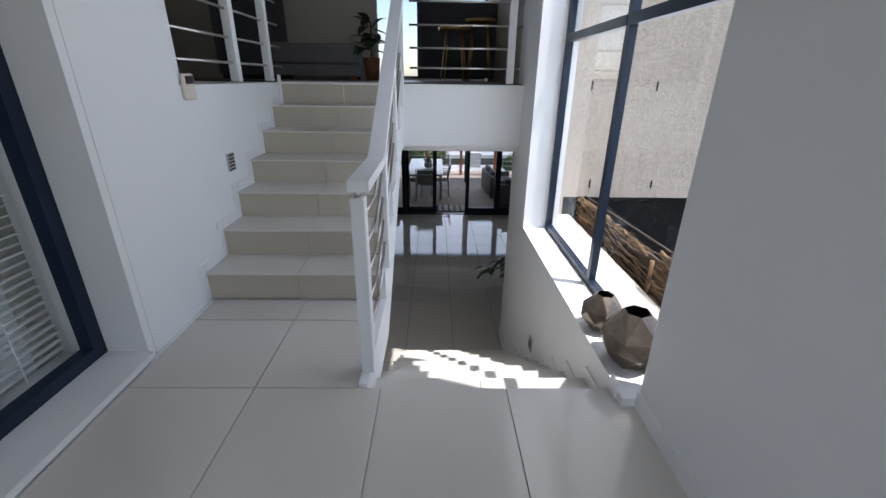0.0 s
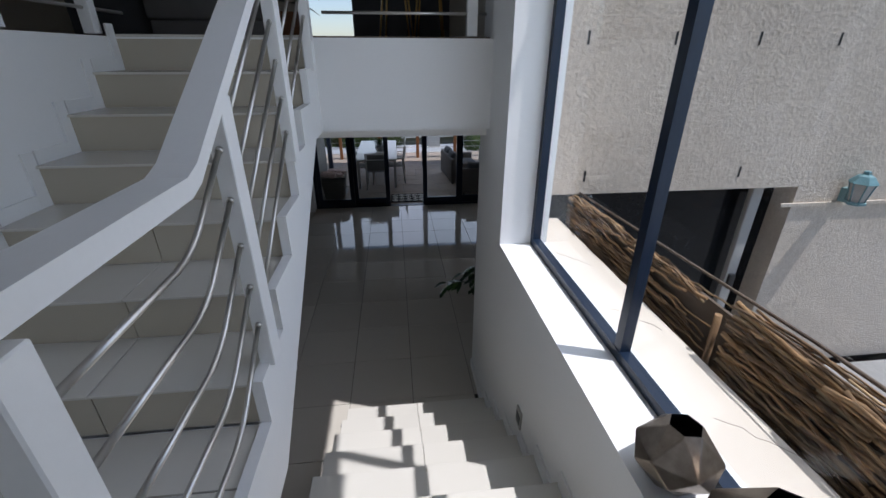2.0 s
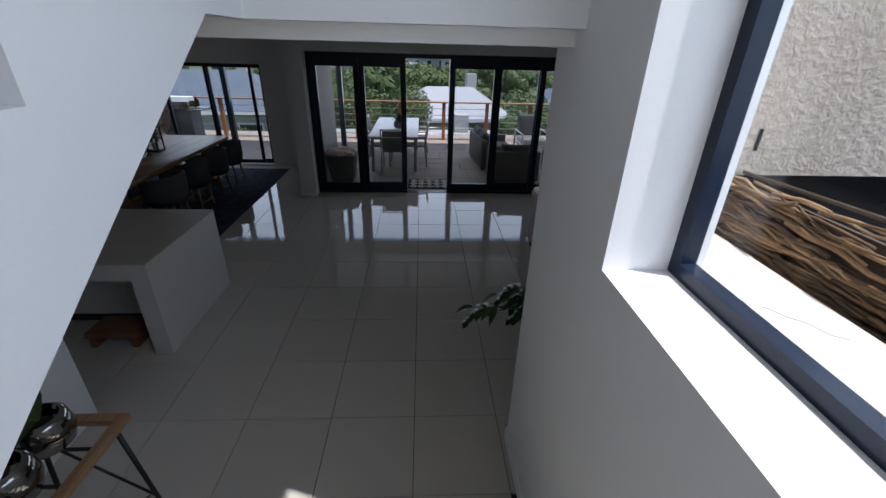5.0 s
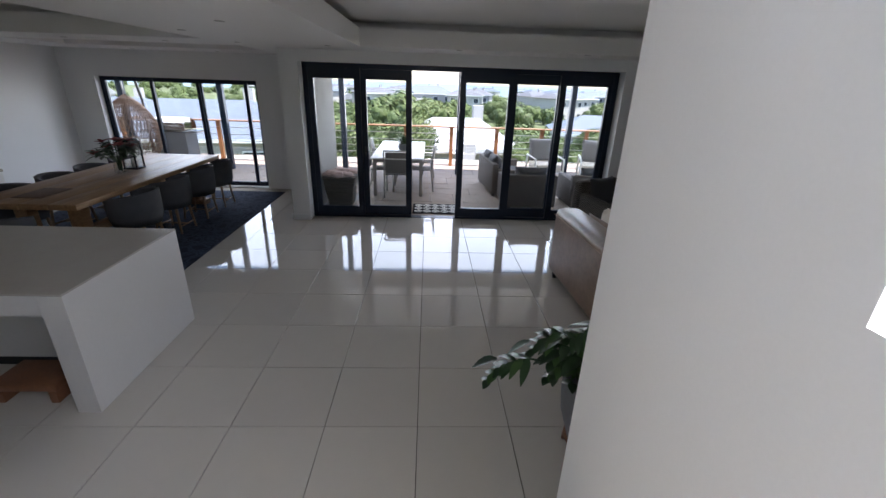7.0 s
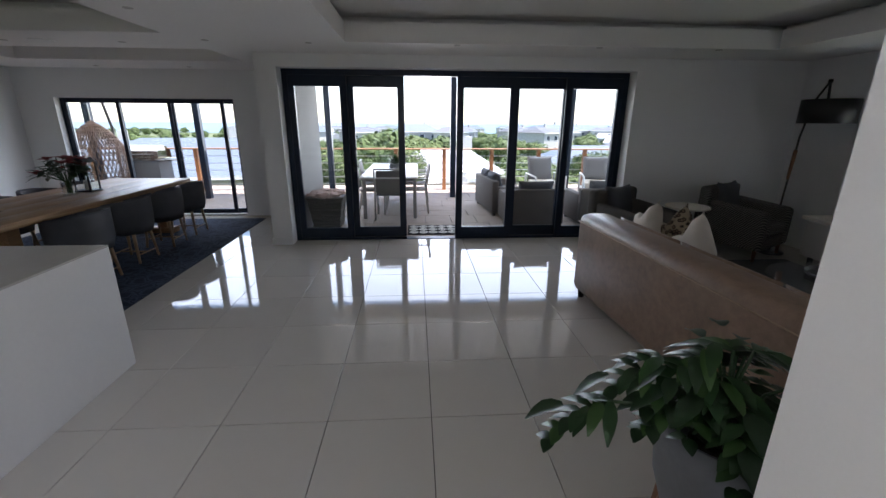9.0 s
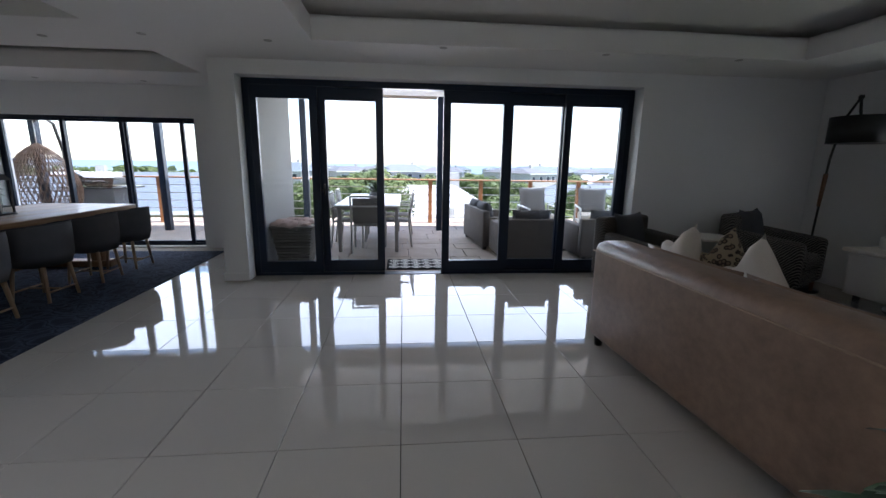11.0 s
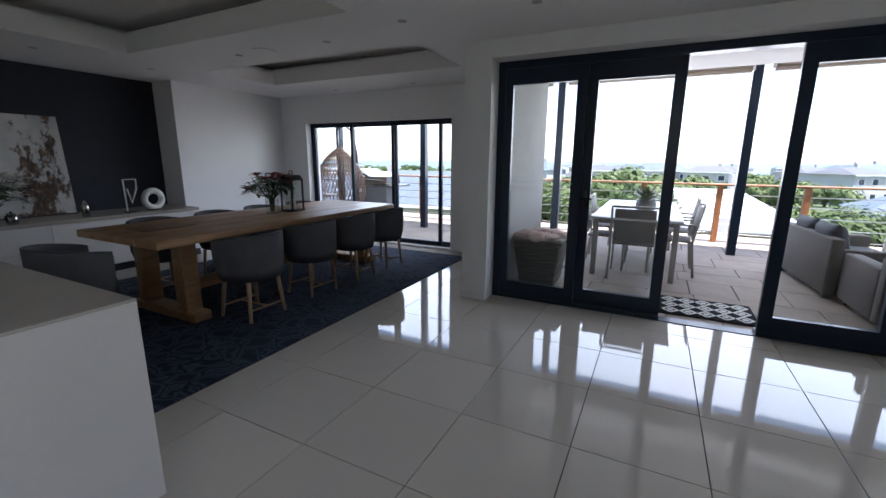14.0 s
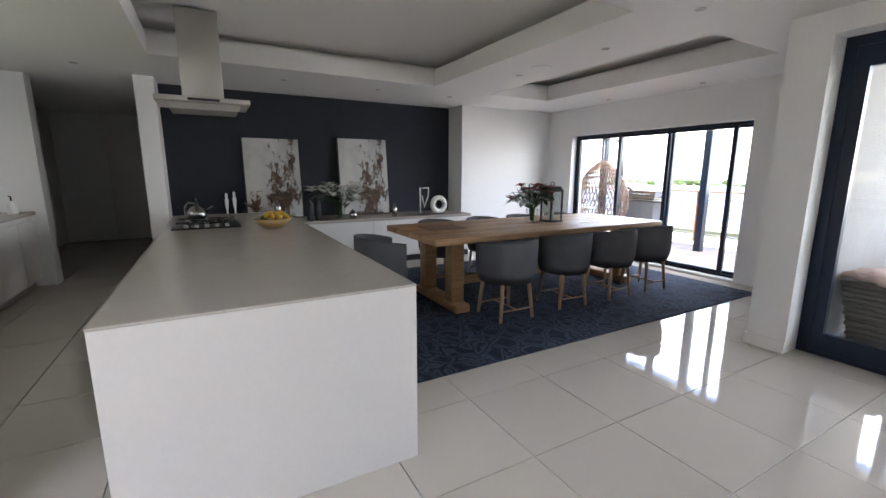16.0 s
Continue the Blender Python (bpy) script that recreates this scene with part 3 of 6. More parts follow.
structure("baseboard_stair_end", boxes((XR - 0.014, XR, -2.66, -1.985, 0.0, 0.09)), TRIM, "white skirting", "baseboard")

# ---- the lower flight ----
stairs = tagged(new("staircase_lower"), "open-sided lower flight of cream-tiled steps", "stairs", kind="structure")
low = bmesh.new()
for k in range(1, 9):
    y = Y1 - LOW_GO * (k - 1)
    box(low, XS + 0.012, XR - 0.002, max(y - LOW_GO - 0.02, YLAND + 0.002), y - 0.012, max(0.0, RISE * k - 0.38), RISE * k - 0.012)
part("stair_body", low, PAINT, stairs, "white plastered body of the steps")
for k in range(1, 9):
    y, z = Y1 - LOW_GO * (k - 1), RISE * k
    for x0, x1 in ((XS, 0.026), (0.030, XR - 0.004)):
        part("tread_tile", rbox(x0, x1, y - LOW_GO - (0.0 if k < 8 else -0.01), y + 0.014, z - 0.0118, z, 0.002, 1), STEPTILE, stairs)
    part("riser_tile", boxes((XS + 0.004, XR - 0.004, y - 0.0118, y, z - RISE + 0.0005, z - 0.0125)), RISERSHADE, stairs)
    part("skirting_tile", boxes((XR - 0.0125, XR - 0.001, y - LOW_GO + 0.02, y + 0.0, z + 0.001, z + 0.095)), TRIM, stairs)
    part("skirting_tile", boxes((XR - 0.013, XR - 0.001, y - LOW_GO - 0.065, y - LOW_GO + 0.0, z + 0.0, z + RISE + 0.09)), TRIM, stairs)
part("riser_tile", boxes((XS + 0.004, XR - 0.004, YLAND - 0.0118, YLAND, ZL - RISE + 0.0005, ZL - 0.0125)), RISERSHADE, stairs)
for k in (2, 4):
    y = Y1 - LOW_GO * (k - 1)
    part("end_cap", boxes((XS - 0.006, XS + 0.004, y - 0.05, y - 0.008, RISE * k - 0.10, RISE * k - 0.016)), BLACK, stairs, "small black cap on the step's end")

# ---- the upper flight ----
flight = tagged(new("staircase_upper"), "upper flight of cream-tiled steps with a white side", "stairs", kind="structure")
up = bmesh.new()
for k in range(1, 7):
    y = -4.22 + UP_GO * (k - 1)
    box(up, XW, XS - 0.032, y + 0.012, y + UP_GO, ZL + RISE * (k - 1) - 0.02, ZL + RISE * k - 0.012)
zs = lambda y: 2.53 + 0.68 * (y + 2.6)
prism(up, [(-4.20, ZL - 0.25), (-4.20, ZL), (YHEAD, ZU - 0.21), (YHEAD, ZH + 0.03), (-2.6, ZH + 0.01), (-4.19, ZL - 0.305)], 0, XW, XS - 0.034)
part("stair_body", up, PAINT, flight, "white plastered underside and body")
zig = [(YLAND + 0.02, ZL + 0.014)]
for k in range(1, 8):
    y = -4.22 + UP_GO * (k - 1)
    zig += [(y - 0.02, ZL + RISE * (k - 1) + 0.014), (y - 0.02, ZL + RISE * k + 0.014)]
zig[-1] = (zig[-1][0], ZU - 0.001)
zig += [(YHEAD - 0.003, ZU - 0.001), (YHEAD - 0.003, ZH - 0.002), (-2.6, ZH - 0.002), (-4.19, zs(-4.19)), (YLAND + 0.02, zs(-4.19))]
part("stringer", prism(bmesh.new(), zig, 0, XS - 0.032, XS + 0.010), PAINT, flight, "white plastered side of the upper flight")
for k in range(1, 8):
    y, z = -4.22 + UP_GO * (k - 1), ZL + RISE * k
    if k < 7:
        for x0, x1 in ((XW + 0.001, -1.162), (-1.158, XS - 0.033)):
            part("tread_tile", rbox(x0, x1, y - 0.015, y + UP_GO, z - 0.0118, z, 0.002, 1), STEPTILE, flight)
    for x0, x1 in ((XW + 0.001, -1.162), (-1.158, XS - 0.033)):
        part("riser_tile", boxes((x0, x1, y, y + 0.0118, z - RISE + 0.0005, z - 0.0125)), RISERSHADE, flight)
    part("skirting_tile", boxes((XW + 0.0, XW + 0.012, y - 0.07, y + 0.0, z - RISE + 0.001, z + 0.07)), TRIM, flight)
    if k < 7:
        part("skirting_tile", boxes((XW + 0.0, XW + 0.0115, y + 0.012, y + UP_GO - 0.07, z + 0.001, z + 0.07)), TRIM, flight)
part("edge_tile", boxes((XW, XS - 0.033, YHEAD - 0.004, YHEAD + 0.118, ZU + 0.001, ZU + 0.013)), STEPTILE, flight)


# ---- windows and doors ----
def pane(name, bm, parent):
    ob = part(name, bm, GLASS, parent)
    ob.visible_shadow = False
    return ob


def sash(parent, x0, x1, z0, z1, y, stile=0.09, rail=0.09, depth=0.05, handle=None):
    """A framed glass panel in the plane y, with its own frame and pane."""
    bm = boxes((x0, x0 + stile, y, y + depth, z0, z1), (x1 - stile, x1, y, y + depth, z0, z1),
               (x0 + stile, x1 - stile, y, y + depth, z0, z0 + rail), (x0 + stile, x1 - stile, y, y + depth, z1 - rail, z1))
    s = part("panel_frame", bm, FRAME, parent, "dark navy aluminium panel frame")
    pane("pane", boxes((x0 + stile - 0.01, x1 - stile + 0.01, y + depth / 2 - 0.003, y + depth / 2 + 0.003, z0 + rail - 0.01, z1 - rail + 0.01)), s)
    if handle:
        part("handle", rbox(handle - 0.012, handle + 0.012, y - 0.03, y, 0.98, 1.12, 0.004), BLACK, s, "black door handle")
    return s


door = tagged(new("door_1"), "wide dark navy aluminium sliding doors with one panel open", "sliding door", kind="structure")
x0, x1, z0, z1 = DOOR
yf = YD + 0.20
part("outer_frame", boxes((x0, x0 + 0.07, yf, yf + 0.13, 0, z1), (x1 - 0.07, x1, yf, yf + 0.13, 0, z1), (x0 + 0.07, x1 - 0.07, yf, yf + 0.13, z1 - 0.07, z1),
                          (x0 + 0.07, -0.215, yf, yf + 0.13, -0.01, 0.035), (0.50, x1 - 0.07, yf, yf + 0.13, -0.01, 0.035), (-0.215, 0.50, yf, yf + 0.13, -0.01, 0.006)), FRAME, door)
for a, b, off, grip in ((-1.735, -0.97, 0.008, None), (-0.98, -0.215, 0.068, -0.93), (0.50, 1.315, 0.008, None), (1.275, 2.07, 0.068, None), (1.995, 2.80, 0.008, None)):
    sash(door, a, b, 0.035, z1 - 0.07, yf + off, 0.09, 0.14, handle=grip)
part("pull_bar", tube(bmesh.new(), [(-0.945, yf + 0.066, 1.05), (-0.945, yf + 0.01, 1.05), (-0.86, yf - 0.005, 1.055)], 0.011, 8), BLACK, door, "black lever handle")

win = tagged(new("window_1"), "dark navy aluminium sliding window doors beside the dining table", "window", kind="structure")
x0, x1, z0, z1 = DWIN
yf = YW + 0.12
part("outer_frame", boxes((x0, x0 + 0.035, yf, yf + 0.1, z0, z1), (x1 - 0.035, x1, yf, yf + 0.1, z0, z1), (x0 + 0.035, x1 - 0.035, yf, yf + 0.1, z1 - 0.035, z1),
                          (x0 + 0.035, x1 - 0.035, yf, yf + 0.1, z0 - 0.03, z0 + 0.03)), FRAME, win)
for a, b, off in ((x0 + 0.03, -5.05, 0.005), (-5.12, -4.19, 0.05), (-4.27, -3.34, 0.005), (-3.42, x1 - 0.03, 0.05)):
    sash(win, a, b, z0 + 0.03, z1 - 0.035, yf + off, 0.055, 0.04, 0.04)

swin = tagged(new("window_2"), "tall dark navy aluminium stair window", "window", kind="structure")
y0, y1, z0, z1 = SWIN
xf = XR + 0.222
fr = boxes((xf, xf + 0.055, y0, y0 + 0.05, z0, z1), (xf, xf + 0.055, y1 - 0.05, y1, z0, z1), (xf, xf + 0.055, y0 + 0.05, y1 - 0.05, z0, z0 + 0.05),
           (xf, xf + 0.055, y0 + 0.05, y1 - 0.05, z1 - 0.07, z1))
part("outer_frame", fr, FRAME, swin)
part("mullion", boxes((xf + 0.003, xf + 0.052, -4.095, -4.043, z0 + 0.05, z1 - 0.07)), FRAME, swin)
part("transom", boxes((xf, xf + 0.055, y0 + 0.05, -4.096, 3.475, 3.535)), FRAME, swin)
part("transom", boxes((xf, xf + 0.055, -4.042, y1 - 0.05, 3.475, 3.535)), FRAME, swin)
for a, b in ((y0 + 0.045, -4.09), (-4.048, y1 - 0.045)):
    pane("pane", boxes((xf + 0.026, xf + 0.032, a, b, z0 + 0.045, 3.48)), swin)
    pane("pane", boxes((xf + 0.026, xf + 0.032, a, b, 3.53, z1 - 0.06)), swin)
part("outer_sill", boxes((XR + 0.335, XR + 0.62, y0 - 0.6, -2.302, z0 - 0.14, z0 - 0.02)), SILLSTONE, swin, "pale cement outer sill")

ewin = tagged(new("window_3"), "dark navy framed window with white venetian blind at the entry", "window", kind="structure")
part("outer_frame", boxes((-2.07, -2.0, -7.4, -7.32, ZL + 0.03, 4.9), (-2.07, -2.0, -4.945, -4.87, ZL + 0.03, 4.9), (-2.07, -2.0, -7.32, -4.945, ZL + 0.03, ZL + 0.10),
                          (-2.07, -2.0, -7.32, -4.945, 4.82, 4.9), (-2.07, -2.0, -6.2, -6.12, ZL + 0.10, 4.82)), FRAME, ewin)
slat = mesh_of("slat", prism(bmesh.new(), [(-2.155, -0.005), (-2.155, -0.002), (-2.118, 0.004), (-2.118, 0.001)], 1, -7.3, -4.96), TRIM)
for i in range(66):
    s = part("blind_slat", slat, TRIM, ewin)
    s.location.z = ZL + 0.13 + i * 0.044
part("ladder_cord", boxes((-2.112, -2.109, -5.42, -5.416, ZL + 0.1, 4.8), (-2.112, -2.109, -5.20, -5.196, ZL + 0.1, 4.8)), TRIM, ewin)
pane("pane", boxes((-2.186, -2.18, -7.39, -4.88, ZL + 0.05, 4.88)), ewin)

# added box: blocks light and its dark colour stands in for shade between slats
structure("entry_dark_box", boxes((-3.5, -3.3, -8.3, -4.9, 0.0, 5.5), (-3.3, -2.32, -8.3, -8.1, 0.0, 5.3), (-3.3, -2.32, -8.3, -4.9, 5.3, 5.5)), GREYCUSH, "added dark box standing in for the dim space behind the entry blind", "wall")

lwin = tagged(new("window_4"), "living room window with white venetian blind", "window", kind="structure")
part("outer_frame", boxes((5.33, 5.40, 0.25, 0.30, 0.66, 1.95), (5.33, 5.40, 1.81, 1.86, 0.66, 1.95), (5.33, 5.40, 0.30, 1.81, 0.66, 0.71), (5.33, 5.40, 0.30, 1.81, 1.90, 1.95)), FRAME, lwin)
slat = mesh_of("slat", prism(bmesh.new(), [(5.228, 0.015), (5.231, 0.018), (5.270, -0.015), (5.267, -0.018)], 1, 0.27, 1.84), TRIM)
for i in range(30):
    s = part("blind_slat", slat, TRIM, lwin)
    s.location.z = 0.70 + i * 0.041
part("blind_rail", rbox(5.215, 5.29, 0.26, 1.85, 1.90, 1.945, 0.004), TRIM, lwin)
part("ladder_cord", boxes((5.224, 5.227, 1.60, 1.604, 0.68, 1.9), (5.224, 5.227, 0.55, 0.554, 0.68, 1.9)), TRIM, lwin)

uwin = tagged(new("window_5"), "tall dark-framed window upstairs", "window", kind="structure")
part("outer_frame", boxes((-2.0, -1.94, 2.45, 2.52, ZU + 0.05, 5.2), (0.69, 0.75, 2.45, 2.52, ZU + 0.05, 5.2), (-0.62, -0.55, 2.45, 2.52, ZU + 0.05, 5.2), (-1.94, 0.69, 2.45, 2.52, ZU + 0.02, ZU + 0.09)), FRAME, uwin)

# ---- patio ----
patio = structure("patio", boxes((-9.5, 6.0, YD + 0.341, 8.35, -0.4, -0.03)), GREYWALL, "mortar bed under sandstone patio paving", "patio")
roof = tagged(new("patio_roof"), "flat roof over the patio on dark steel posts", "roof", kind="structure")
part("slab", boxes((-7.5, 6.2, YD + 0.342, 7.15, 2.96, 3.11)), CEIL, roof, "white soffit")
part("edge_beam", boxes((-7.5, 6.2, 6.85, 7.0, 2.74, 2.958)), GREYMETAL, roof, "pale grey edge beam")
for x in (-6.85, -4.66, -1.94, 0.77, 3.40, 5.6):
    part("post", rbox(x - 0.06, x + 0.06, 6.84, 6.96, -0.02, 2.739, 0.004, 1), FRAME, roof, "dark steel post")
for x0, x1 in ((-6.75, -4.76), (-4.56, -2.04), (-1.84, 0.71), (0.91, 3.30), (3.50, 5.5)):
    bl = thing("roller_blind", pose((x0 + x1) / 2, 6.76, 2.59), "rolled-up cream fabric roller blind under the patio roof", "blind", "patio roller blinds")
    w = (x1 - x0) / 2 - 0.03
    for i, (z, r) in enumerate(((0.16, 0.075), (0.055, 0.034))):
        bm = bmesh.new()
        tube(bm, [(-w, 0, z), (w, 0, z)], r, 14)
        part("roll" if i == 0 else "hem_bar", bm, CREAM, bl)
    part("bracket", boxes((-w - 0.03, -w, -0.06, 0.06, 0.05, 0.19)), WHITEPLASTIC, bl)
    part("bracket", boxes((w, w + 0.03, -0.06, 0.06, 0.05, 0.19)), WHITEPLASTIC, bl)

rail = tagged(new("patio_railing"), "hardwood patio railing with thin steel rails", "railing", kind="structure")
for i in range(13):
    x = -7.75 + 1.2 * i
    part("post", rbox(x - 0.045, x + 0.045, 7.96, 8.05, -0.02, 0.985, 0.006, 1), RAILWOOD, rail, "orange hardwood post")
part("top_rail", rbox(-8.4, 6.0, 7.93, 8.07, 0.985, 1.018, 0.01, 2), RAILTOP, rail, "hardwood top rail")
for z in (0.15, 0.32, 0.49, 0.66, 0.83):
    bm = bmesh.new()
    tube(bm, [(-8.4, 8.0, z), (6.0, 8.0, z)], 0.008, 8)
    part("steel_rail", bm, STEEL, rail)
for y in (5.6, 6.8):
    part("post", rbox(-8.445, -8.355, y - 0.045, y + 0.045, -0.02, 0.985, 0.006, 1), RAILWOOD, rail, "orange hardwood post")
part("top_rail", rbox(-8.47, -8.33, 5.32, 7.92, 0.985, 1.018, 0.01, 2), RAILTOP, rail, "hardwood top rail")

# patio dining set
tab = thing("patio_table", pose(-0.53, 5.75, -0.012), "white rectangular patio dining table", "table")
part("tabletop", rbox(-0.5, 0.5, -1.2, 1.2, 0.725, 0.755, 0.008), WHITEPLASTIC, tab)
part("apron", boxes((-0.44, 0.44, -1.03, -1.0, 0.66, 0.724), (-0.44, 0.44, 1.0, 1.03, 0.66, 0.724), (-0.45, -0.42, -1.0, 1.0, 0.66, 0.724), (0.42, 0.45, -1.0, 1.0, 0.66, 0.724)), GREYMETAL, tab)
for x in (-0.44, 0.44):
    for y in (-1.03, 1.03):
        part("leg", rbox(x - 0.03, x + 0.03, y - 0.03, y + 0.03, 0.0, 0.724, 0.004), GREYMETAL, tab)


def patio_chair(m):
    c = thing("patio_chair", m, "pale grey metal patio chair with a dark sling seat", "chair", "chairs round the patio table")
    part("seat", rbox(-0.23, 0.23, -0.22, 0.24, 0.425, 0.445, 0.008), SLING, c, "grey sling seat")
    bm = rbox(-0.22, 0.22, -0.008, 0.008, 0.0, 0.40, 0.006)
    bmesh.ops.transform(bm, matrix=pose(0, 0.25, 0.47, -10), verts=bm.verts[:])
    part("backrest", bm, SLING, c, "grey sling backrest")
    for s in (-1, 1):
        x = s * 0.25
        part("back_leg", tube(bmesh.new(), [(x, 0.30, 0.0), (x, 0.25, 0.43), (x, 0.335, 0.90)], 0.015, 8), GREYMETAL, c)
        part("front_leg", tube(bmesh.new(), [(x, -0.22, 0.0), (x, -0.22, 0.64)], 0.015, 8), GREYMETAL, c)
        part("armrest", rbox(x - 0.025, x + 0.025, -0.25, 0.29, 0.64, 0.66, 0.006), GREYMETAL, c)
    part("top_bar", tube(bmesh.new(), [(-0.25, 0.335, 0.89), (0.25, 0.335, 0.89)], 0.015, 8), GREYMETAL, c)
    return c


pc = patio_chair(pose(-0.53, 4.86, -0.012, 0, 0, 180))
for x, y, a in ((-0.87, 5.3, 90), (-0.88, 6.15, 91), (-0.14, 5.35, -90), (-0.12, 6.15, -93)):
    copy_thing(pc, pose(x, y, -0.012, 0, 0, a))


def rosette(bm, n, r, h, seed, w=0.06):
    rnd = random.Random(seed)
    for i in range(n):
        a, up_ = rnd.uniform(0, 6.283), rnd.uniform(0.15, 1.3)
        leaf(bm, (0, 0, 0), (math.cos(a) * math.cos(up_), math.sin(a) * math.cos(up_), math.sin(up_)), r * rnd.uniform(0.7, 1.1), w, 0.15)
    return bm


pot = thing("potted_succulent", pose(-0.45, 5.5, 0.743), "spiky green succulent in a round grey bowl", "plant")
part("bowl", lathed([(0.05, 0), (0.11, 0.02), (0.13, 0.08), (0.11, 0.15), (0.095, 0.15), (0.09, 0.13)], 24), CONCRETE, pot)
bm = rosette(bmesh.new(), 46, 0.27, 0.2, 3, 0.05)
bmesh.ops.translate(bm, verts=bm.verts[:], vec=(0, 0, 0.13))
part("leaves", bm, LEAF, pot)

mat = thing("doormat", pose(0.19, 3.84, -0.012), "black and white lattice doormat", "doormat")
part("mat", rbox(-0.40, 0.40, -0.29, 0.29, 0.0, 0.014, 0.004), MATBLACK, mat)
lat = bmesh.new()
for i in range(5):
    for j in range(3):
        x, y = -0.30 + i * 0.15, -0.175 + j * 0.175
        for rx, ry, half in ((0.066, 0.076, 0.010), (0.018, 0.021, 0.010)):
            q = [(x + rx, y), (x, y + ry), (x - rx, y), (x, y - ry)]
            for k in range(4):
                a, b = Vector((*q[k], 0)), Vector((*q[(k + 1) % 4], 0))
                d = (b - a).normalized()
                s = Vector((-d.y, d.x, 0)) * half
                prism(lat, [tuple((a + s).xy), tuple((b + s).xy), tuple((b - s).xy), tuple((a - s).xy)], 2, 0.0138, 0.017)
part("lattice", lat, LILY, mat, "white lattice pattern")

bask = thing("laundry_basket", pose(-1.49, 4.12, -0.012) @ Matrix.Diagonal((1.16, 1.16, 1.06, 1)), "square grey wicker basket holding a pink blanket", "basket")
bm = bmesh.new()
for k in range(12):
    z0, z1 = 0.04 * k, 0.04 * k + 0.042
    w0 = 0.175 + 0.06 * k / 12 + (0.006 if k % 2 else 0)
    box(bm, -w0, w0, -w0, w0, z0, z1)
rounded(bm, 0.012, 1)
part("body", bm, WICKER, bask)
part("rim", rbox(-0.25, 0.25, -0.25, 0.25, 0.475, 0.50, 0.012), WICKER, bask)
bm = bmesh.new()
for i in range(7):
    blob(bm, (0.16 * math.cos(i * 0.9) * (i > 0), 0.15 * math.sin(i * 0.9) * (i > 0), 0.50 + 0.01 * (i % 3)), (0.12, 0.11, 0.055), 3, 0.5, i)
part("blanket", bm, PINK, bask, "crumpled pink and white blanket")


def outdoor_sofa(m, w, group):
    s = thing("outdoor_sofa", m, "taupe woven outdoor sofa with dark grey cushions", "sofa", group)
    part("back", rbox(-w / 2, w / 2, 0.32, 0.44, 0.06, 0.70, 0.02), OUTSOFA, s)
    for x in (-w / 2, w / 2 - 0.14):
        part("armrest", rbox(x, x + 0.14, -0.42, 0.318, 0.06, 0.58, 0.02), OUTSOFA, s)
    part("base", rbox(-w / 2 + 0.141, w / 2 - 0.141, -0.40, 0.318, 0.06, 0.30, 0.02), OUTSOFA, s)
    n = max(1, round(w / 0.75))
    cw = (w - 0.30) / n
    for i in range(n):
        x = -w / 2 + 0.15 + cw * i
        part("seat_cushion", rbox(x + 0.005, x + cw - 0.005, -0.41, 0.20, 0.302, 0.44, 0.035, 3), GREYCUSH, s)
        bm = cushion(cw * 0.96, 0.2, 0.42, i)
        bmesh.ops.transform(bm, matrix=pose(x + cw / 2, 0.24, 0.43, -12), verts=bm.verts[:])
        part("back_cushion", bm, GREYCUSH, s)
    for x in (-w / 2 + 0.08, w / 2 - 0.08):
        for y in (-0.36, 0.38):
            part("foot", boxes((x - 0.03, x + 0.03, y - 0.03, y + 0.03, 0.0, 0.061)), BLACK, s)
    return s


outdoor_sofa(pose(1.69, 5.52, -0.012, 0, 0, 95) @ Matrix.Diagonal((1, 1, 0.92, 1)), 1.36, "patio lounge")
outdoor_sofa(pose(1.88, 4.36, -0.012, 0, 0, 181) @ Matrix.Diagonal((1, 1, 0.9, 1)), 0.92, "patio lounge")
outdoor_sofa(pose(3.12, 4.40, -0.012, 0, 0, 180) @ Matrix.Diagonal((1, 1, 0.9, 1)), 1.0, "patio lounge")


def lounge_chair(m):
    c = thing("patio_armchair", m, "white-framed patio armchair with grey cushions", "chair", "patio lounge chairs")
    for x in (-0.33, 0.33):
        part("side_frame", tube(bmesh.new(), [(x, 0.34, 0.0), (x, 0.30, 0.58), (x, -0.32, 0.56), (x, -0.32, 0.0)], 0.022, 8), WHITEPLASTIC, c)
    part("seat_cushion", rbox(-0.29, 0.29, -0.32, 0.30, 0.30, 0.44, 0.035, 3), LINEN, c)
    bm = cushion(0.58, 0.18, 0.55, 5)
    bmesh.ops.transform(bm, matrix=pose(0, 0.29, 0.40, -14), verts=bm.verts[:])
    part("back_cushion", bm, GREYSOFA, c)
    part("seat_frame", boxes((-0.32, 0.32, -0.30, 0.30, 0.25, 0.299)), WHITEPLASTIC, c)
    return c


lc = lounge_chair(pose(2.75, 6.35, -0.012, 0, 0, 5))
copy_thing(lc, pose(3.9, 6.3, -0.012, 0, 0, -14))

# hanging egg chair and barbecue outside the dining window
egg = thing("hanging_egg_chair", pose(-6.5, 6.45, -0.012), "brown rattan hanging egg chair on a dark stand", "hanging chair")
part("stand", tube(bmesh.new(), [(-0.1, 0.75, 0.03), (-0.1, 0.72, 1.5), (-0.08, 0.55, 2.02), (0, 0.2, 2.12), (0, 0.0, 2.02)], 0.03, 10), BLACK, egg)
part("base_ring", tubes([[(0.5 * math.cos(a), 0.3 + 0.5 * math.sin(a), 0.03) for a in [k * 0.2618 for k in range(25)]]], 0.025), BLACK, egg)
strands = []
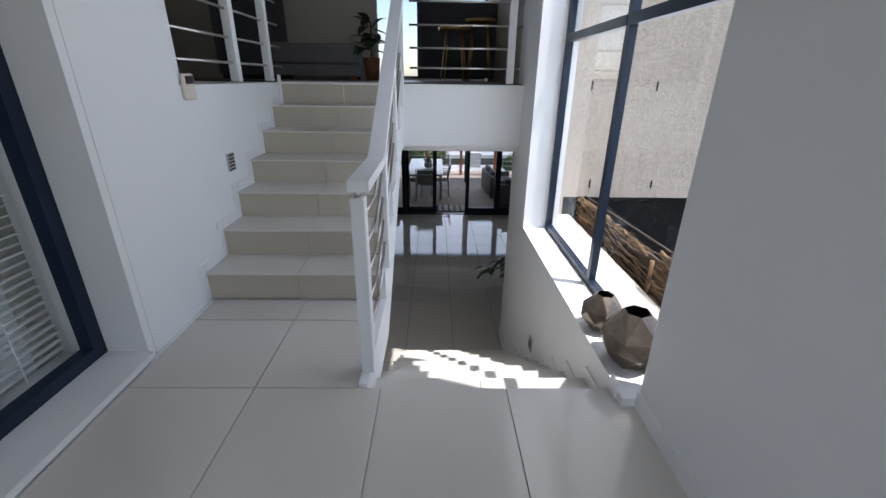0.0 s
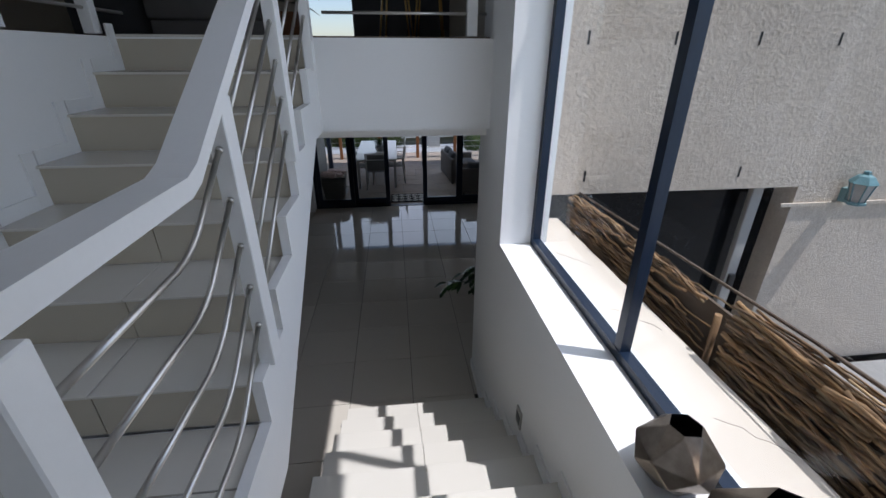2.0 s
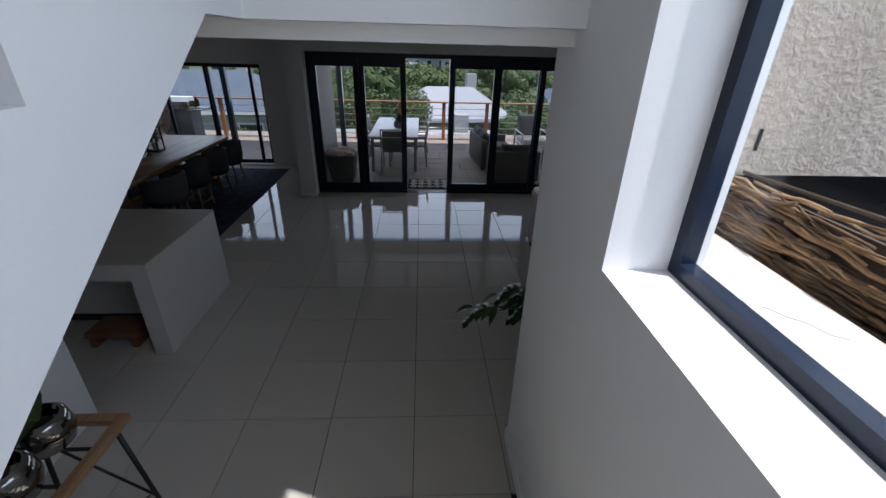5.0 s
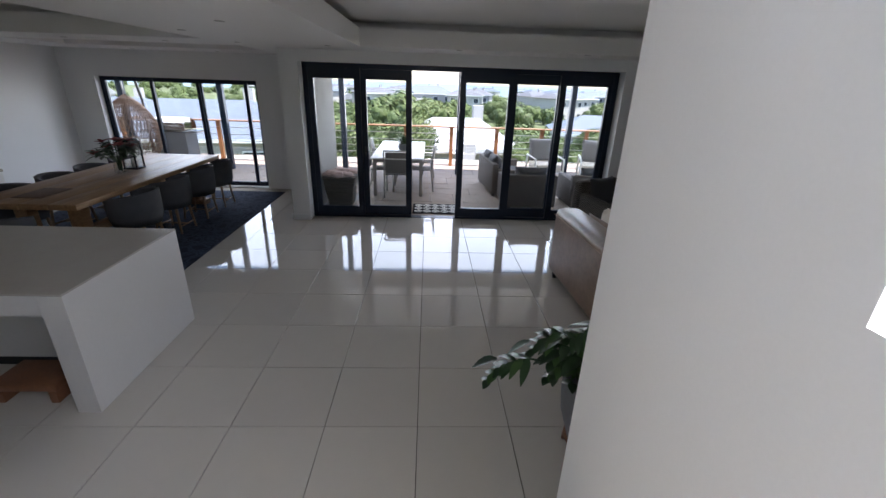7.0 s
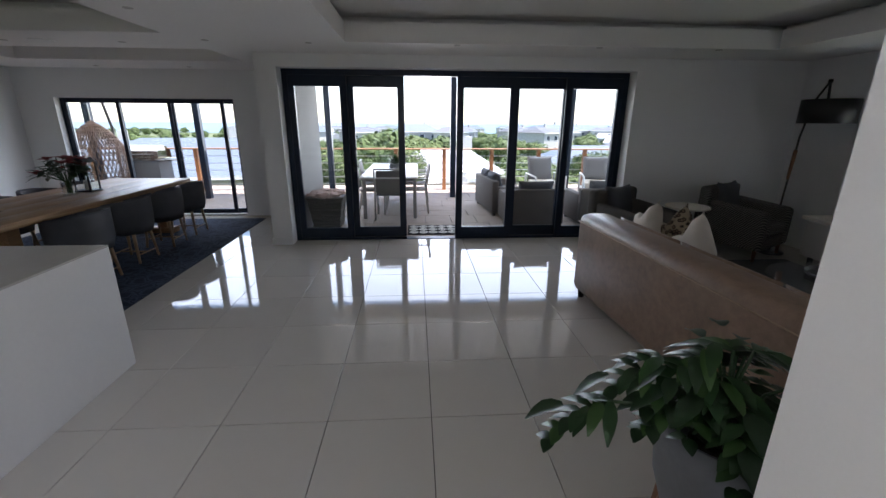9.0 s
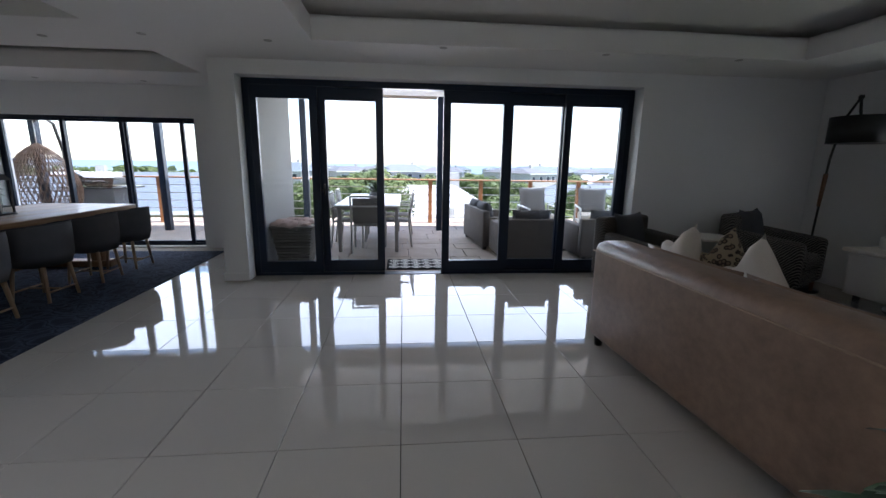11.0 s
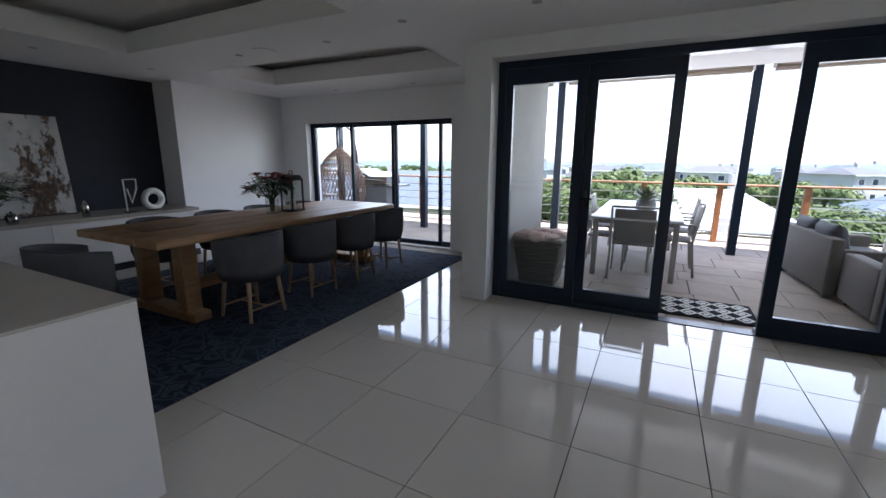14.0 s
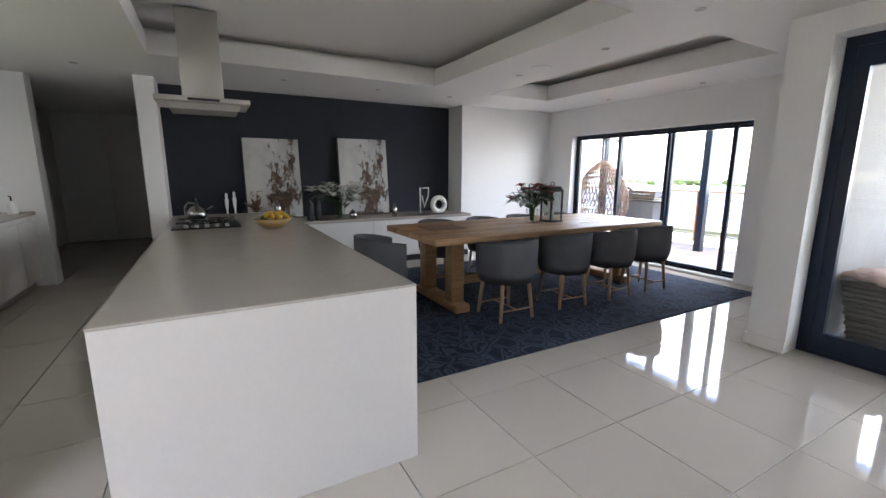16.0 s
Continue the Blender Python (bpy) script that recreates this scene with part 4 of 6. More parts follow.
prof = [(0.02, 1.64), (0.14, 1.56), (0.27, 1.44), (0.37, 1.30), (0.45, 1.15), (0.51, 0.99), (0.54, 0.82), (0.53, 0.65), (0.48, 0.48), (0.38, 0.33), (0.22, 0.22), (0.03, 0.18)]
for k in range(44):
    a = 2 * math.pi * k / 44
    for sgn in (-1, 1):
        strands.append([(r * math.cos(a + sgn * i * 0.10), r * math.sin(a + sgn * i * 0.10), z) for i, (r, z) in enumerate(prof)])
for r, z in prof[1:11]:
    strands.append([(r * math.cos(t), r * math.sin(t), z) for t in [k * 0.2618 for k in range(25)]])
part("basket", tubes(strands, 0.008, 4), RATTAN, egg, "open rattan weave")
part("chain", tube(bmesh.new(), [(0, 0, 1.61), (0, 0, 2.03)], 0.008, 6), STEEL, egg)
bm = bmesh.new()
blob(bm, (0, 0, 0.36), (0.40, 0.40, 0.10), 3, 0.1, 2)
part("seat_cushion", bm, LINEN, egg)

bbq = thing("gas_barbecue", pose(-6.02, 7.25, -0.012), "stainless steel gas barbecue on a cart", "barbecue")
part("cart", rbox(-0.35, 0.35, -0.26, 0.26, 0.10, 0.80, 0.01), CONCRETE, bbq)
part("shelf", rbox(-0.65, 0.65, -0.25, 0.25, 0.81, 0.85, 0.01), CHROME, bbq)
part("lid", prism(bmesh.new(), [(-0.27, 0.86), (-0.24, 1.02), (-0.10, 1.12), (0.10, 1.12), (0.26, 1.0), (0.27, 0.86)], 0, -0.36, 0.36), CHROME, bbq, "steel lid")
part("handle", tube(bmesh.new(), [(-0.25, -0.31, 0.95), (0.25, -0.31, 0.95)], 0.012, 8), CHROME, bbq)
for x in (-0.3, 0.3):
    for y in (-0.2, 0.2):
        part("wheel", lathed([(0.0, -0.015), (0.05, -0.015), (0.05, 0.015), (0.0, 0.015)][0:4], 14, (x, y, 0.02)), BLACK, bbq)

# ---- court outside the stair window ----
court = structure("court_wall", sheet_with_holes((0.986, 9.0), (-2.0, 6.5), [(1.18, 3.42, -1.5, 1.98)], 1, -2.30, -2.0), PLASTER, "rough beige plastered outer wall with a dark opening", "wall")
structure("court_floor", boxes((0.986, 9.0, -12.0, -2.3, -0.1, 0.0)), GREYWALL, "grey cement yard floor", "floor")
structure("court_far_wall", boxes((8.8, 9.0, -12.0, -2.3, 0.0, 1.2)), PLASTER, "beige garden wall", "wall")
# opaque sheet closes the opening; its near-black stands in for shade inside
structure("dark_opening_glass", boxes((1.10, 3.60, -2.08, -2.06, -0.1, 2.1)), OPENING, "near-black glass sheet standing in for the unlit depth of the wall opening", "window")
gate = thing("sliding_panel_post", pose(3.12, -2.2, 0.0), "grey metal post in the dark opening", "post")
part("post", rbox(-0.05, 0.05, -0.03, 0.03, 0.0, 1.976, 0.006), GREYMETAL, gate)
part("latch", rbox(-0.03, 0.03, -0.06, -0.03, 0.95, 1.1, 0.005), BLACK, gate)
part("drip_edge", boxes((3.3, 8.8, -2.318, -2.299, 1.80, 1.83)), PLASTER, court)
for x, z in [(1.33 + 0.66 * i, 3.13) for i in range(8)] + [(1.45 + 0.68 * i, 2.13) for i in range(3)]:
    part("drain_slot", boxes((x - 0.008, x + 0.008, -2.304, -2.296, z - 0.045, z + 0.045)), BLACK, court, "dark narrow slot")

lan = thing("wall_lantern", pose(3.88, -2.30, 1.86), "blue-green glazed wall lantern", "lantern")
part("bracket", boxes((-0.03, 0.03, -0.06, 0.0, -0.02, 0.10)), VERDIGRIS, lan)
part("base", lathed([(0.05, 0.0), (0.075, 0.01), (0.075, 0.03), (0.055, 0.035)], 6, (0, -0.13, -0.02), False), VERDIGRIS, lan)
part("glass", lathed([(0.055, 0.0), (0.085, 0.16)], 6, (0, -0.13, 0.015), False), GREYMETAL, lan, "frosted glass body")
part("cap", lathed([(0.105, 0.0), (0.06, 0.06), (0.03, 0.075), (0.025, 0.10), (0.0, 0.11)], 6, (0, -0.13, 0.175), False), VERDIGRIS, lan)
for k in range(6):
    a = 2 * math.pi * k / 6
    part("glazing_bar", tube(bmesh.new(), [(0.056 * math.cos(a), -0.13 + 0.056 * math.sin(a), 0.01), (0.088 * math.cos(a), -0.13 + 0.088 * math.sin(a), 0.176)], 0.006, 5), VERDIGRIS, lan)

fence = tagged(new("stick_fence"), "woven fence of weathered brown sticks", "fence", kind="structure")
rnd = random.Random(11)
FX, FT = 1.36, 2.0
rise = lambda y: min(0.08, max(-0.01, 0.045 * (-2.7 - y)))
for ya, yb in ((-2.32, -4.06), (-4.10, -5.9), (-5.94, -7.7)):
    bm = bmesh.new()
    for i in range(430):
        z = 1.0 + (FT - 1.0) * rnd.random()
        x = FX + rnd.uniform(-0.03, 0.04)
        a = ya + (yb - ya) * max(0.0, rnd.uniform(-0.3, 0.75))
        b = min(ya, max(yb, a + (yb - ya) * rnd.uniform(0.10, 0.38)))
        slope, n = rnd.uniform(-0.05, 0.05), 6
        pts = [(x + rnd.uniform(-0.004, 0.004), a + (b - a) * k / n, min(FT + 0.012, z + slope * k / n + rnd.uniform(-0.012, 0.012)) + rise(a)) for k in range(n + 1)]
        if a - b > 0.12:
            tube(bm, pts, rnd.choice((0.005, 0.007, 0.009, 0.013)), 5, rnd.uniform(0.003, 0.008))
    tagged(part("stick_panel", bm, STICK, fence, "bundle of thin brown sticks"), kind="stuff")
part("fence_post", tube(bmesh.new(), [(FX - 0.028, -4.06, 0.0), (FX - 0.024, -4.07, 1.2), (FX - 0.03, -4.05, FT - 0.02)], 0.016, 7), STICK, fence, "split wooden post")
part("backing", boxes((FX + 0.045, FX + 0.06, -7.7, -2.33, 0.0, FT - 0.04)), BARK, fence, "dark backing")
part("top_pole", tube(bmesh.new(), [(FX + 0.055, -2.33, FT + 0.0), (FX + 0.055, -4.4, FT + 0.085), (FX + 0.055, -7.7, FT + 0.085)], 0.008, 8), BARK, fence, "thin reddish pole along the top")
for y in (-3.0, -3.7, -4.8, -6.4):
    part("tie_branch", tube(bmesh.new(), [(FX - 0.01, y - 0.2, FT - 0.03), (FX - 0.015, y, FT + 0.02), (FX - 0.005, y + 0.22, FT - 0.01)], 0.008, 6, 0.005), STICK, fence)
for k, (x, y) in enumerate(((XR + 0.36, -2.95), (XR + 0.40, -3.65), (XR + 0.45, -4.4))):
    pts = [(x + 0.03 * i + rnd.uniform(-0.008, 0.008), y - 0.035 * i + rnd.uniform(-0.02, 0.02), SWIN[2] - 0.0195) for i in range(7)]
    tagged(part("hairline_crack", tube(bmesh.new(), pts, 0.0009, 4), BARK, swin), kind="stuff")

# ---- distance ----
gm = Mat("dune_scrub_ground", 0.95)
gm.colour(gm.mix(0.5, gm.ramp(gm.noise(0.035, 8), [(0.3, (0.04, 0.065, 0.016)), (0.55, (0.075, 0.095, 0.03)), (0.75, (0.17, 0.15, 0.09))]), gm.ramp(gm.noise(0.5, 6), [(0.3, (0.035, 0.06, 0.018)), (0.7, (0.16, 0.165, 0.07))])))
bm = bmesh.new()
ys = [8.4, 14, 30, 44, 58, 80, 110, 200, 400, 700]
hs = [-4.5, -5.5, -5.3, -4.3, -4.9, -5.9, -6.8, -7.6, -9.6, -17.0]
rows = [[bm.verts.new((x * (1 + y / 90), y, h)) for x in (-160, -60, -20, 0, 20, 60, 160)] for y, h in zip(ys, hs)]
for a, b in zip(rows, rows[1:]):
    for k in range(6):
        bm.faces.new((a[k], a[k + 1], b[k + 1], b[k])).smooth = True
g2 = [bm.verts.new(p) for p in ((-900, -400, -4.5), (900, -400, -4.5), (900, 8.4, -4.5), (-900, 8.4, -4.5))]
bm.faces.new(g2)
structure("ground", bm, gm.m, "scrubby dune ground falling away towards the sea", "ground")
sea = Mat("sea_water", 0.35)
sea.colour(sea.ramp(sea.noise(0.01, 4), [(0.3, (0.07, 0.11, 0.145)), (0.7, (0.10, 0.145, 0.185))]))
sea.bump(sea.noise(0.3, 5), 0.3, 0.3)
structure("water", boxes((-4000, 4000, 690, 4600, -40, -18.0)), sea.m, "pale blue sea", "water")


def ground_z(y):
    for (a, ha), (b, hb) in zip(zip(ys, hs), zip(ys[1:], hs[1:])):
        if a <= y <= b:
            return ha + (hb - ha) * (y - a) / (b - a)
    return hs[0]


def house(m, w, d, h, rise, roof_mat, hip, label):
    o = thing("house", m, label, "house", "houses of the town below")
    part("wall", boxes((-w / 2, w / 2, -d / 2, d / 2, -3.0, h)), WHITEHOUSE, o)
    e = 0.5
    bm = bmesh.new()
    ridge = 0.25 * w if hip else 0.5 * w + e
    v = [bm.verts.new(p) for p in ((-w / 2 - e, -d / 2 - e, h), (w / 2 + e, -d / 2 - e, h), (w / 2 + e, d / 2 + e, h), (-w / 2 - e, d / 2 + e, h), (-ridge, 0, h + rise), (ridge, 0, h + rise))]
    for f in ((0, 1, 5, 4), (2, 3, 4, 5), (1, 2, 5), (3, 0, 4), (3, 2, 1, 0)):
        bm.faces.new([v[i] for i in f])
    part("roof", bm, roof_mat, o)
    part("fascia", boxes((-w / 2 - e, w / 2 + e, -d / 2 - e, -d / 2 - e + 0.05, h - 0.2, h - 0.002)), WHITEPLASTIC, o)
    n = max(2, int(w / 3))
    for i in range(n):
        x = -w / 2 + (i + 0.5) * w / n
        for z in ([h - 1.9] if h < 4 else [h - 1.9, h - 4.6]):
            wdw = part("window", boxes((x - 0.7, x + 0.7, -d / 2 - 0.06, -d / 2 - 0.01, z, z + 1.2)), TRIM, o)
            part("pane", boxes((x - 0.6, x + 0.6, -d / 2 - 0.075, -d / 2 - 0.061, z + 0.08, z + 1.12)), DARKPANE, wdw)
    part("chimney", boxes((w * 0.2, w * 0.2 + 0.6, 0.3, 0.9, h, h + rise + 0.7)), WHITEHOUSE, o)
    return o


rnd = random.Random(21)
WALLS = "white-walled house with a %s roof among the dunes"
names = ("slate blue", "pale grey", "dark grey", "white")
for x, y, w, d, h, rise, k, hip, turn in ((-14.0, 25, 11, 9, 4.7, 1.8, 0, True, 8), (1.7, 23, 5.6, 6.5, 4.7, 1.3, 3, True, 4), (0.0, 14.6, 7.6, 5.0, 4.0, 0.42, 3, False, 2), 
                                          (18.5, 40, 11, 8, 3.8, 1.5, 0, True, -10), (-27, 34, 12, 10, 4.3, 1.7, 0, True, 15), (30, 52, 12, 9, 3.8, 1.6, 2, True, 5)):
    house(pose(x, y, min(ground_z(y), -5.9 if y > 16 else 0.0), 0, 0, turn), w, d, h, rise, ROOFS[k], hip, WALLS % names[k])
protos = []
for k in range(4):
    y = 112 + 8 * k
    protos.append(house(pose(-30 + 22 * k, y, ground_z(y), 0, 0, rnd.uniform(-25, 25)), rnd.uniform(9, 15), rnd.uniform(8, 11), rnd.choice((3.4, 5.8)), rnd.uniform(1.2, 2.2), ROOFS[k], k % 2 == 0, WALLS % names[k]))
for i in range(150):
    y = 104 + 380 * (i / 150) ** 1.3 + rnd.uniform(-5, 5)
    x = rnd.uniform(-1.15, 1.05) * (y + 10)
    if y > 130 and x < -0.42 * y:
        x = -x * 0.8
    copy_thing(protos[i % 4], pose(x, y, ground_z(min(y, 690)), 0, 0, rnd.uniform(-40, 40)))


def crown(seed, n, r, flat=0.6, leafsize=0.16):
    rnd = random.Random(seed)
    lumps = [(Vector((rnd.gauss(0, 0.42), rnd.gauss(0, 0.42), rnd.uniform(0.35, 0.95) * flat)) * r, rnd.uniform(0.25, 0.5) * r) for _ in range(9)]
    verts, faces = [], []
    for i in range(n):
        c, s = rnd.choice(lumps)
        d = Vector((rnd.gauss(0, 1), rnd.gauss(0, 1), rnd.gauss(0.3, 0.8))).normalized()
        p = c + d * s * rnd.uniform(0.75, 1.05)
        u = d.orthogonal().normalized() * leafsize * rnd.uniform(0.6, 1.3)
        w = d.cross(u) * rnd.uniform(0.5, 0.9)
        u = u + d * rnd.uniform(-0.08, 0.08)
        b = len(verts)
        verts += [p - u, p - w * 0.6, p + u, p + w * 0.6]
        faces.append((b, b + 1, b + 2, b + 3))
    me = bpy.data.meshes.new("crown")
    me.from_pydata(verts, [], faces)
    me.materials.append(SHRUB)
    return me


def shrub(m, seed, r, n, leafsize):
    o = thing("dune_shrub", m, "dense green milkwood shrub on the dune", "shrub", "dune shrubs")
    part("trunk", tube(bmesh.new(), [(0, 0, -1.0), (0.05, 0.02, 0.2 * r), (0.15 * r, 0.05 * r, 0.55 * r)], 0.09 * r, 7, 0.03 * r), BARK, o)
    for k in range(3):
        a = 2.1 * k
        part("limb", tube(bmesh.new(), [(0.03, 0, 0.15 * r), (0.3 * r * math.cos(a), 0.3 * r * math.sin(a), 0.45 * r)], 0.04 * r, 6, 0.015 * r), BARK, o)
    part("crown", crown(seed, n, r, 0.75, leafsize), SHRUB, o)
    return o


for i, (x, y, r, z) in enumerate(((-3.2, 18.6, 2.5, -2.1), (-5.6, 19, 2.4, -2.3), (5.2, 16.5, 2.3, -2.3), (7.6, 15.8, 2.4, -2.2), (4.9, 13.6, 1.5, -2.5), (-7.2, 13.2, 1.5, -2.6), (-9.6, 12.6, 1.4, -2.8),
                                  (11.0, 17, 2.3, -2.4), (-12, 14.5, 1.6, -2.6))):
    shrub(pose(x, y, z, 0, 0, i * 50), i, r, 20000, 0.085)
structure("dune_bank", prism(bmesh.new(), [(8.36, -4.6), (8.36, -1.6), (12.5, -2.2), (22, -3.4), (34, -7.2), (34, -9)], 0, -40, 40), gm.m, "scrubby bank below the patio", "ground")
sp = [shrub(pose(-34 + 30 * k, 92 + k, ground_z(92) + 0.3), 40 + k, 3.4, 2600, 0.25) for k in range(3)]
verts, faces = [], []
for i in range(430):
    y = 29 + 42 * rnd.random()
    x = rnd.uniform(-1.05, 1.0) * (y + 6)
    r, h = rnd.uniform(0.9, 2.2), rnd.uniform(0.9, 2.3)
    base = Vector((x, y, ground_z(y) - 0.2))
    for k in range(150):
        d = Vector((rnd.gauss(0, 1), rnd.gauss(0, 1), abs(rnd.gauss(0, 1)))).normalized()
        p = base + Vector((d.x * r, d.y * r, d.z * h)) * rnd.uniform(0.8, 1.08)
        u = d.orthogonal().normalized() * rnd.uniform(0.10, 0.24)
        w = d.cross(u) * rnd.uniform(0.5, 0.9)
        n = len(verts)
        verts += [p - u, p - w, p + u, p + w]
        faces.append((n, n + 1, n + 2, n + 3))
me = bpy.data.meshes.new("dune_scrub")
me.from_pydata(verts, [], faces)
me.materials.append(SHRUB)
tagged(new("dune_scrub", me), "low mounds of green and olive dune scrub", "shrubs", kind="stuff")
for i in range(240):
    y = 58 + 400 * (i / 240) ** 1.5 + rnd.uniform(-3, 3)
    x = rnd.uniform(-1.1, 1.05) * (y + 8)
    copy_thing(sp[i % 3], pose(x, y, ground_z(y) + 0.3, 0, 0, rnd.uniform(0, 360)) @ Matrix.Diagonal((*(rnd.uniform(0.7, 1.5),) * 3, 1)))

# ---- kitchen island ----
IX0, IX1, IY0, IY1, IZ = -6.0, -2.08, -1.08, 0.10, 0.875
isl = thing("kitchen_island", pose(0, 0, 0), "white kitchen island with a beige quartz top and waterfall end", "kitchen island")
part("worktop", rbox(IX0, IX1, IY0, IY1, IZ - 0.012, IZ, 0.003, 1), QUARTZ, isl, "beige quartz top")
part("end_panel", boxes((IX1 - 0.15, IX1 - 0.002, IY0 + 0.002, IY1 - 0.002, 0.001, IZ - 0.0125)), ISLAND, isl, "white waterfall end panel")
part("top_panel", boxes((IX0 + 0.01, IX1 - 0.151, IY0 + 0.002, IY1 - 0.002, IZ - 0.15, IZ - 0.0125)), ISLAND, isl)
part("body", boxes((IX0 + 0.05, IX1 - 0.151, -0.62, IY1 - 0.03, 0.1, IZ - 0.151)), ISLAND, isl)
part("plinth", boxes((IX0 + 0.05, IX1 - 0.152, -0.58, IY1 - 0.08, 0.0, 0.099)), BLACK, isl)
for i in range(6):
    x = IX0 + 0.06 + i * 0.615
    d = part("drawer_front", rbox(x, x + 0.60, IY1 - 0.029, IY1 - 0.011, 0.12, IZ - 0.17, 0.002, 1), ISLAND, isl)
    part("grip", boxes((x + 0.02, x + 0.58, IY1 - 0.0105, IY1 - 0.004, IZ - 0.20, IZ - 0.185)), STEEL, d)

bench = thing("wooden_step_stool", pose(-2.62, -0.86, 0), "low reddish-brown wooden stool under the island", "stool")
part("seat", rbox(-0.22, 0.22, -0.14, 0.14, 0.10, 0.15, 0.006), TERRA, bench)
for x in (-0.2, 0.15):
    part("leg", boxes((x, x + 0.05, -0.13, 0.13, 0.0, 0.099)), TERRA, bench)

hob = thing("gas_hob", pose(-4.95, -0.74, IZ), "black glass gas hob set into the island", "hob")
part("plate", rbox(-0.36, 0.36, -0.27, 0.27, 0.0, 0.012, 0.004), BLACK, hob)
for x, y, r in ((-0.2, -0.13, 0.06), (0.2, -0.13, 0.05), (-0.2, 0.13, 0.05), (0.2, 0.13, 0.06), (0.0, 0.0, 0.075)):
    b = part("burner", lathed([(r, 0.012), (r, 0.024), (r * 0.6, 0.03), (0.0, 0.03)], 18, (x, y, 0)), CHROME, hob)
    part("trivet", boxes((x - 0.11, x + 0.11, y - 0.006, y + 0.006, 0.035, 0.047), (x - 0.006, x + 0.006, y - 0.11, y - 0.0062, 0.035, 0.047), (x - 0.006, x + 0.006, y + 0.0062, y + 0.11, 0.035, 0.047),
                         (x - 0.11, x - 0.10, y - 0.005, y + 0.005, 0.012, 0.0349), (x + 0.10, x + 0.11, y - 0.005, y + 0.005, 0.012, 0.0349)), BLACK, b, "black pan support")
for i in range(5):
    part("knob", lathed([(0.018, 0.012), (0.016, 0.035), (0.0, 0.035)], 14, (0.31, -0.16 + 0.08 * i, 0)), STEEL, hob)

ket = thing("kettle", pose(-5.12, -0.82, IZ + 0.047), "dark chrome stovetop kettle on the hob", "kettle")
part("body", lathed([(0.07, 0.0), (0.085, 0.02), (0.08, 0.07), (0.045, 0.11), (0.012, 0.12), (0.012, 0.135), (0.0, 0.14)], 22), CHROME, ket)
part("handle", tube(bmesh.new(), [(-0.07, 0, 0.07), (-0.06, 0, 0.15), (0, 0, 0.185), (0.06, 0, 0.15), (0.07, 0, 0.07)], 0.008, 8), BLACK, ket)
part("spout", tube(bmesh.new(), [(0.0, 0.07, 0.05), (0.0, 0.12, 0.10), (0.0, 0.14, 0.11)], 0.016, 8, 0.009), CHROME, ket)

hood = thing("extractor_hood", pose(-4.92, -0.67, 1.865), "stainless steel island extractor hood hanging from the ceiling", "extractor hood")
part("chimney", rbox(-0.13, 0.13, -0.16, 0.16, 0.13, 0.86, 0.004), STEEL, hood, "brushed steel chimney")
part("canopy", rbox(-0.27, 0.27, -0.36, 0.36, 0.085, 0.128, 0.006), STEEL, hood, "flat steel canopy")
part("filter_box", prism(bmesh.new(), [(-0.29, 0.084), (-0.26, 0.03), (0.26, 0.03), (0.29, 0.084)], 0, -0.22, 0.22), GREYMETAL, hood, "grey filter box")
part("control_strip", boxes((0.2705, 0.274, -0.12, 0.12, 0.095, 0.115)), BLACK, hood)

bowl = thing("fruit_bowl", pose(-4.42, -0.22, IZ), "carved wooden bowl holding ripe bananas", "bowl")
part("bowl", lathed([(0.06, 0.0), (0.12, 0.03), (0.17, 0.085), (0.16, 0.085), (0.11, 0.04), (0.0, 0.025)], 28), BOWLWOOD, bowl)
for i, (x, y, a) in enumerate(((-0.03, -0.04, 20), (0.02, 0.0, 35), (0.05, 0.05, 50), (-0.05, 0.05, 5))):
    pts = [Matrix.Rotation(radians(a), 3, "Z") @ Vector((-0.09 + 0.18 * t, 0.03 * math.sin(math.pi * t), 0.085 + 0.05 * math.sin(math.pi * t))) + Vector((x, y, 0)) for t in (0, 0.15, 0.35, 0.6, 0.85, 1)]
    part("banana", tube(bmesh.new(), pts, 0.017, 8), BANANA, bowl)
part("lime", blob(bmesh.new(), (-0.09, -0.06, 0.08), (0.035, 0.035, 0.03), 2), SHRUB, bowl)

# ---- counter behind the island ----
ctr = thing("kitchen_counter", pose(-6.1, -2.86, 0), "white kitchen counter with handleless doors and grey top", "cabinet")
part("body", boxes((-1.03, 3.8, -0.33, 0.30, 0.09, 0.86)), CABINET, ctr)
part("plinth", boxes((-1.03, 3.8, -0.33, 0.25, 0.0, 0.089)), STEEL, ctr)
part("worktop", rbox(-1.04, 3.82, -0.335, 0.345, 0.861, 0.90, 0.004, 1), QUARTZ, ctr)
for i in range(8):
    part("door", rbox(-1.02 + 0.6 * i, -1.02 + 0.6 * i + 0.594, 0.302, 0.322, 0.11, 0.80, 0.003, 1), CABINET, ctr)
soap = thing("soap_bottle", pose(-6.75, -2.62, 0.90), "white pump soap bottle with a black top", "bottle")
part("bottle", lathed([(0.04, 0.0), (0.045, 0.02), (0.042, 0.10), (0.018, 0.13), (0.016, 0.14)], 18), WHITEPLASTIC, soap)
part("pump", tube(bmesh.new(), [(0, 0, 0.14), (0, 0, 0.19), (0.045, 0, 0.195)], 0.008, 8), BLACK, soap)
pdoor = tagged(new("door_2"), "plain white closed door at the passage end", "door", kind="structure")
part("leaf", boxes((-11.0, -10.96, -2.42, -1.62, 0.0, 2.05)), CABINET, pdoor)
